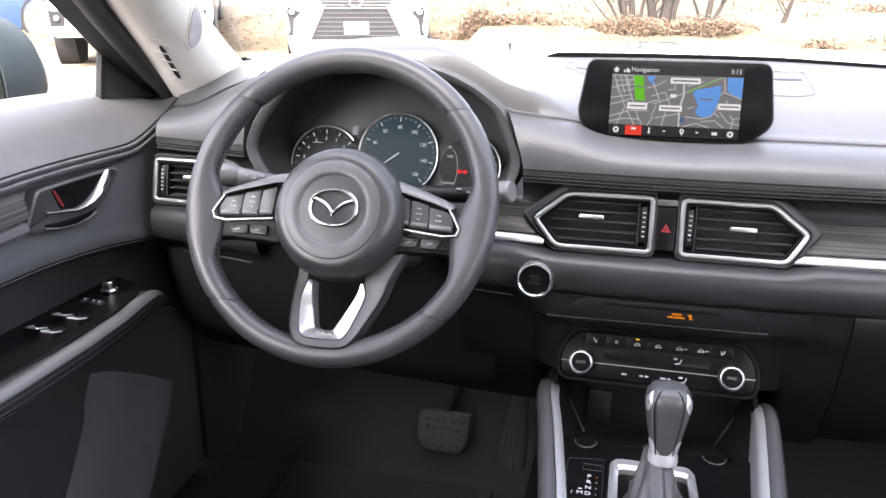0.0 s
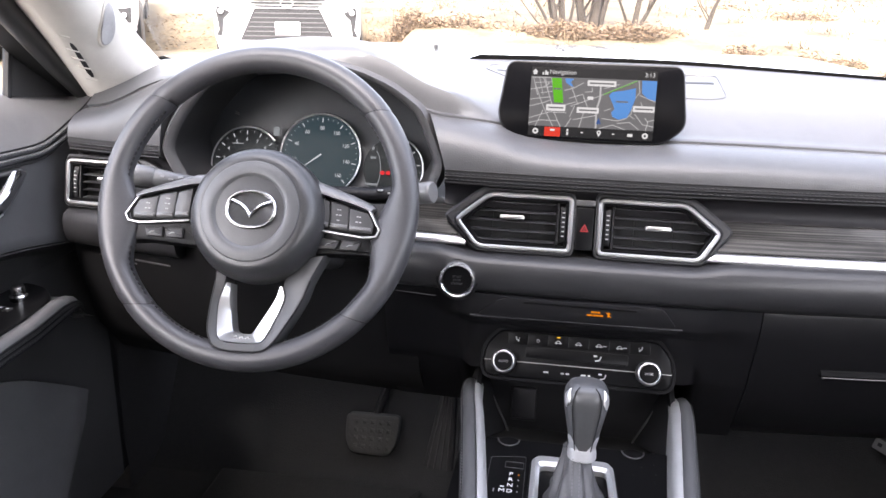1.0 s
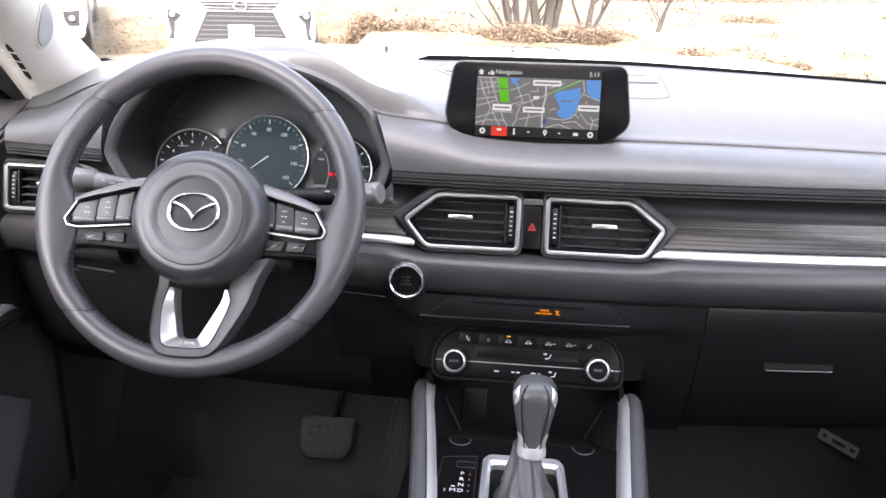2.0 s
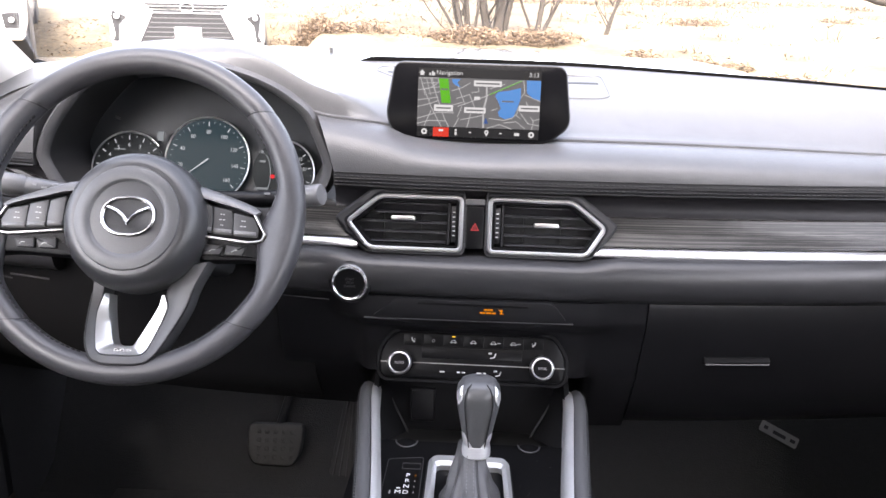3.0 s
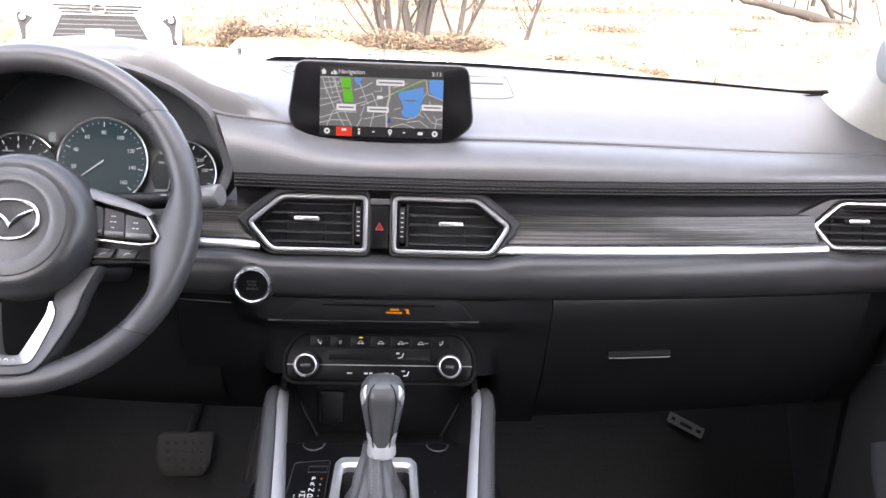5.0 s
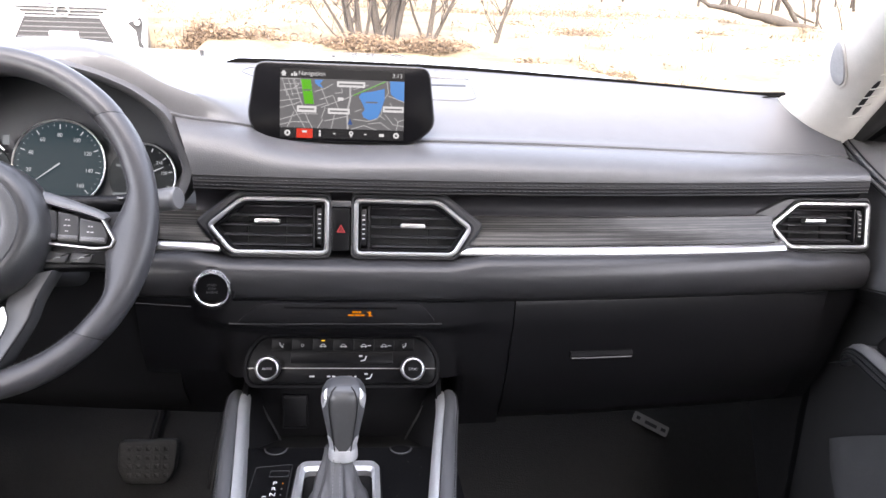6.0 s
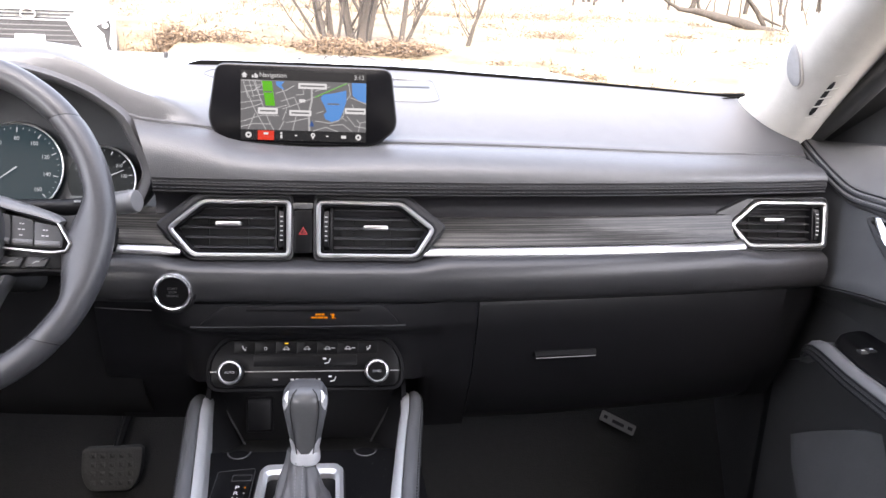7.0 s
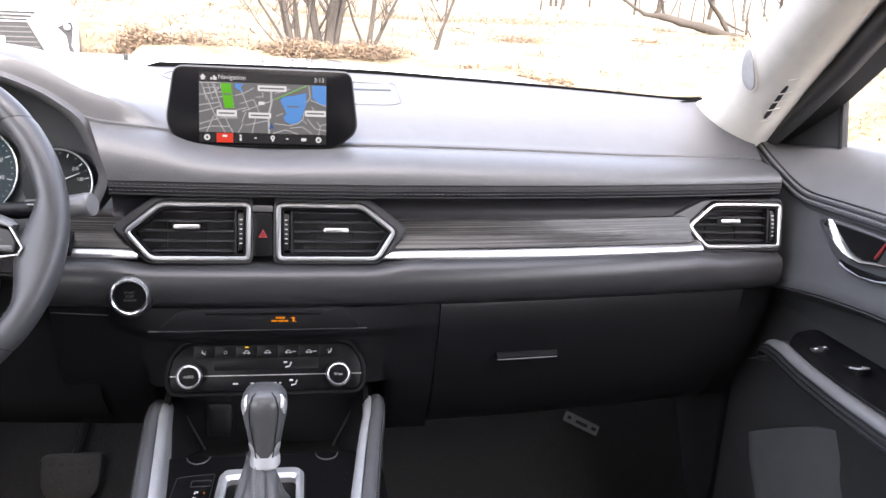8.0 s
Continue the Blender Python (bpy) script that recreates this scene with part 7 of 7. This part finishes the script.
def lying(path, radii, steps=5):
    """A knotted trunk or limb through (x, height) points, uneven in run and girth."""
    pts, rs = [], []
    for (a, b), (ra, rb) in zip(zip(path, path[1:]), zip(radii, radii[1:])):
        for i in range(steps):
            t = i / steps
            pts.append(Vector((a[0] + (b[0] - a[0]) * t - 9.9, 0, a[1] + (b[1] - a[1]) * t - FZ)))
            rs.append((ra + (rb - ra) * t) * rng.uniform(0.85, 1.2))
    pts.append(Vector((path[-1][0] - 9.9, 0, path[-1][1] - FZ)))
    rs.append(radii[-1])
    pts = [p + Vector((0, rng.uniform(-1, 1), rng.uniform(-1, 1))) * r * 0.18 for p, r in zip(pts, rs)]
    bm = tube(pts, rs, 10)
    for v in bm.verts:
        v.co += noise.noise_vector(v.co * 8.0) * 0.02
    return bm


tk = part("trunk", lying([(10.9, FZ - 0.02), (9.93, 0.78), (8.55, 1.09), (7.68, 1.28), (7.2, 1.3), (6.7, 1.58), (6.2, 2.1)], [0.12, 0.105, 0.09, 0.07, 0.04, 0.03, 0.012]), BARK, fallen, angle=60)
for path, radii in (([(9.2, 1.04), (9.0, 1.3), (8.64, 1.7), (8.3, 2.5)], [0.06, 0.055, 0.05, 0.025]), ([(7.66, 1.3), (7.56, 1.64), (7.45, 2.3)], [0.04, 0.035, 0.015]), ([(9.66, 0.98), (9.62, 1.4), (9.68, 2.2)], [0.03, 0.022, 0.01]),
                    ([(9.0, 1.28), (9.35, 1.12), (9.6, 1.05)], [0.03, 0.025, 0.015])):
    part("limb", lying(path, radii, 3), BARK, tk, angle=60)
for x, z in ((10.3, 0.7), (9.8, 0.92), (9.4, 1.0), (9.05, 1.25), (8.8, 1.5), (8.6, 1.16), (8.3, 1.2), (8.0, 1.26), (7.8, 1.3), (7.6, 1.5), (7.4, 1.3), (7.1, 1.32), (6.8, 1.5)):
    bm = bmesh.new()
    branch(bm, Vector((x - 9.9, 0, z - FZ)), Vector((rng.uniform(-0.8, 0.5), rng.uniform(-0.3, 0.3), 1)).normalized(), rng.uniform(0.9, 2.0), 0.017, 2, 0.7)
    part("branch", bm, BARK, tk, angle=60)


# ---- parked vehicles ----
TYRE = material("dusty tyre rubber", (0.075, 0.066, 0.057), 0.85, bump=0.5, bump_scale=90)
DARKGLASS = material("dark vehicle glass", (0.02, 0.025, 0.03), 0.05, coat=0.5)
WHEELRIM = material("dark alloy rim", (0.05, 0.05, 0.052), 0.35, metal=0.3, vary=0.1)
LAMP = material("lamp lens", (0.6, 0.62, 0.64), 0.1, vary=0.05, coat=1.0)
HOLE = material("black grille plastic", (0.02, 0.02, 0.021), 0.6, spec=0.15)


def vehicle(name, m, paint, label, width=1.9, length=4.8, hood_z=1.05, roof_z=1.7, clear_z=0.22, wheel_r=0.37, spindle=False, pickup=False):
    """A parked vehicle; local -y is its nose, z 0 the ground."""
    v = thing(name, m, label, "car", "parked vehicles")
    w = width / 2
    bm = bmesh.new()
    stations = [(0.0, 0.42, hood_z * 0.62, 0.86), (0.03, clear_z + 0.08, hood_z * 0.80, 0.93), (0.12, clear_z, hood_z * 0.9, 0.97), (0.4, clear_z, hood_z * 0.965, 1.0), (1.15, clear_z, hood_z * 1.03, 1.0), (1.3, clear_z, hood_z * 1.05, 1.0), (length - 0.6, clear_z, hood_z * 1.08, 1.0), (length, clear_z + 0.15, hood_z * 0.95, 0.92)]
    loops = []
    for y, z0, z1, k in stations:
        ww = w * k
        loops.append([(-ww * 0.94, y, z0), (-ww, y, z0 + (z1 - z0) * 0.3), (-ww, y, z0 + (z1 - z0) * 0.72), (-ww * 0.93, y, z1 - 0.03), (-ww * 0.55, y, z1 + 0.012), (0, y, z1 + 0.022), (ww * 0.55, y, z1 + 0.012), (ww * 0.93, y, z1 - 0.03), (ww, y, z0 + (z1 - z0) * 0.72), (ww, y, z0 + (z1 - z0) * 0.3), (ww * 0.94, y, z0)])
    part("body", loft(bm, loops), paint, v, angle=35)
    y_end = length * 0.62 if pickup else length - 0.1
    cab = [(1.2, hood_z * 1.0, 0.88), (1.95, roof_z - 0.04, 0.72), (2.3, roof_z, 0.72), (y_end - 0.5, roof_z - 0.02, 0.72), (y_end, hood_z * 1.06, 0.86)]
    bm = bmesh.new()
    loft(bm, [[(-w * k, y, hood_z * 0.98), (-w * k * 0.98, y, z - 0.05), (-w * k * 0.85, y, z), (w * k * 0.85, y, z), (w * k * 0.98, y, z - 0.05), (w * k, y, hood_z * 0.98)] for y, z, k in cab])
    part("cabin", bm, paint, v, angle=35)
    bm = loft(bmesh.new(), [[(-w * 0.8, 1.235, hood_z + 0.05), (w * 0.8, 1.235, hood_z + 0.05), (w * 0.64, 1.87, roof_z - 0.07), (-w * 0.64, 1.87, roof_z - 0.07)], [(-w * 0.8, 1.215, hood_z + 0.06), (w * 0.8, 1.215, hood_z + 0.06), (w * 0.64, 1.85, roof_z - 0.06), (-w * 0.64, 1.85, roof_z - 0.06)]])
    part("windscreen", bm, DARKGLASS, v, flat=True)
    for s in (-1, 1):
        bm = loft(bmesh.new(), [[(s * w * k, 1.55, hood_z + 0.08), (s * w * k, y_end - 0.55, hood_z + 0.08), (s * w * k * 0.84, y_end - 0.75, roof_z - 0.1), (s * w * k * 0.84, 2.05, roof_z - 0.1)] for k in (0.84, 0.9)])
        part("side_window", bm, DARKGLASS, v, flat=True)
        for y in (0.92, length - 1.0):
            wm = pose(s * (w - 0.1), y, wheel_r, 0, 90, 0)
            wh = part("wheel", moved(lathe([(wheel_r * 0.62, -0.11), (wheel_r * 0.82, -0.127), (wheel_r * 0.92, -0.118), (wheel_r * 0.975, -0.085), (wheel_r, -0.04), (wheel_r, 0.04), (wheel_r * 0.975, 0.085), (wheel_r * 0.92, 0.118), (wheel_r * 0.82, 0.127), (wheel_r * 0.62, 0.11)], 40), wm), TYRE, v, "black tyre")
            bm = lathe([(wheel_r * 0.62, -0.1), (wheel_r * 0.62, 0.1), (wheel_r * 0.56, 0.105), (wheel_r * 0.5, 0.07), (0.05, 0.08), (0.0001, 0.085)], 20)
            moved(bm, Matrix.Diagonal((1, 1, s, 1)))
            part("rim", moved(bm, wm), WHEELRIM, wh)
            part("wheel_arch", moved(lathe([(wheel_r * 1.16, -0.16), (wheel_r * 1.16, 0.104), (wheel_r * 1.1, 0.108), (wheel_r * 1.02, 0.1), (0.001, 0.02)], 26), wm @ Matrix.Diagonal((1, 1, s, 1))), HOLE, v)
        part("mirror", moved(block(-0.12, -0.06, -0.08, 0.12, 0.06, 0.09, 0.03), pose(s * (w + 0.08), 1.6, hood_z + 0.14)), paint, v)
        lp = [(s * x, z) for x, z in ((w * 0.55, hood_z * 0.72), (w * 0.93, hood_z * 0.84), (w * 0.95, hood_z * 0.76), (w * 0.6, hood_z * 0.68))]
        part("headlamp", moved(prism(lp, 0, 0.05), pose(0, 0.09, 0, 90)), LAMP, v, "clear headlamp")
        fl = [(s * x, z) for x, z in ((w * 0.74, 0.73), (w * 0.90, 0.80), (w * 0.925, 0.74), (w * 0.89, 0.52), (w * 0.93, 0.44), (w * 0.86, 0.44), (w * 0.835, 0.64))] if spindle else [(s * x, z) for x, z in ((w * 0.74, 0.74), (w * 0.93, 0.76), (w * 0.92, 0.56), (w * 0.76, 0.56))]
        f1 = part("fog_surround", moved(prism(fl, 0, 0.05), pose(0, 0.0 if spindle else -0.02, 0, 90)), HOLE, v, "black fog lamp surround")
        part("fog_lamp", moved(lathe([(0.034, 0), (0.034, 0.02), (0.028, 0.03), (0.001, 0.034)], 14), pose(s * w * (0.855 if spindle else 0.84), -0.05 if spindle else -0.07, 0.735 if spindle else 0.66, 90)), LAMP, f1)
    if spindle:
        lowg = [(-0.59, 0.385), (0.59, 0.385), (0.40, 0.775), (-0.40, 0.775)]
        g = part("lower_grille", moved(prism(lowg, 0, 0.05), pose(0, 0.015, 0, 90)), HOLE, v, "black slatted lower grille")
        for k in range(6):
            z = 0.44 + 0.056 * k
            hw = 0.57 - 0.49 * (z - 0.385)
            part("slat", moved(block(-hw, -0.005, 0, hw, 0.005, 0.012), pose(0, -0.03, z, 90)), material("grey slat", (0.05, 0.05, 0.052), 0.4) if k == 0 else bpy.data.materials["grey slat"], g)
        part("grille_edge", moved(ring(inset(lowg, -0.012), lowg, 0, 0.06, 0.003), pose(0, 0.015, 0, 90)), CHROME, v)
        for k in range(4):
            z = 0.80 + 0.04 * k
            hw = 0.40 + 0.045 * k
            part("upper_slat", moved(block(-hw, -0.009, 0, hw, 0.009, 0.05), pose(0, 0.015 + 0.006 * k, z, 90)), HOLE, v)
        bd = part("badge", moved(ring(circle2(0, 0, 0.085, 28, 0.062), circle2(0, 0, 0.07, 28, 0.048), 0, 0.03, 0.004), pose(0, -0.04, 0.845, 90)), CHROME, v, "oval chrome badge")
        part("number_plate", moved(prism(rounded(box2(-0.155, -0.078, 0.155, 0.078), 0.01, 3), 0, 0.02, 0.003), pose(0, -0.04, 0.535, 90)), material("pale number plate", (0.75, 0.75, 0.75), 0.5, vary=0.03), v, "blank pale number plate")
    else:
        g = part("grille", moved(prism(rounded([(-w * 0.5, hood_z * 0.55), (w * 0.5, hood_z * 0.55), (w * 0.56, hood_z * 0.84), (-w * 0.56, hood_z * 0.84)], 0.04, 3), 0, 0.05), pose(0, 0.04, 0, 90)), HOLE, v, "black grille")
        for k in range(4):
            part("slat", moved(block(-w * 0.52, -0.015, 0, w * 0.52, 0.015, 0.03), pose(0, 0.0, hood_z * (0.6 + 0.07 * k), 90)), CHROME, g)
        part("bumper", block(-w * 0.97, -0.06, 0.44, w * 0.97, 0.12, 0.8, 0.06), paint, v)
        part("skid_plate", block(-w * 0.45, -0.03, 0.36, w * 0.45, 0.2, 0.45, 0.02), HOLE, v)
    return v


vehicle("white_suv", pose(-3.55, 9.1, 0.03, 0, 0, 17), WHITE_PAINT, "white parked SUV facing the camera with a wide dark grille", spindle=True, hood_z=1.06)
vehicle("white_pickup", pose(-6.59, 8.74, 0.0, 0, 0, 27), WHITE_PAINT, "white parked pickup truck facing the camera", width=2.12, hood_z=1.2, roof_z=1.9, clear_z=0.4, wheel_r=0.42, length=5.6, pickup=True)
vehicle("blue_suv", pose(-9.73, 12.95, 0.0, 0, 0, 90), BLUE_PAINT, "blue parked SUV behind the white pickup", hood_z=1.1, roof_z=1.75)
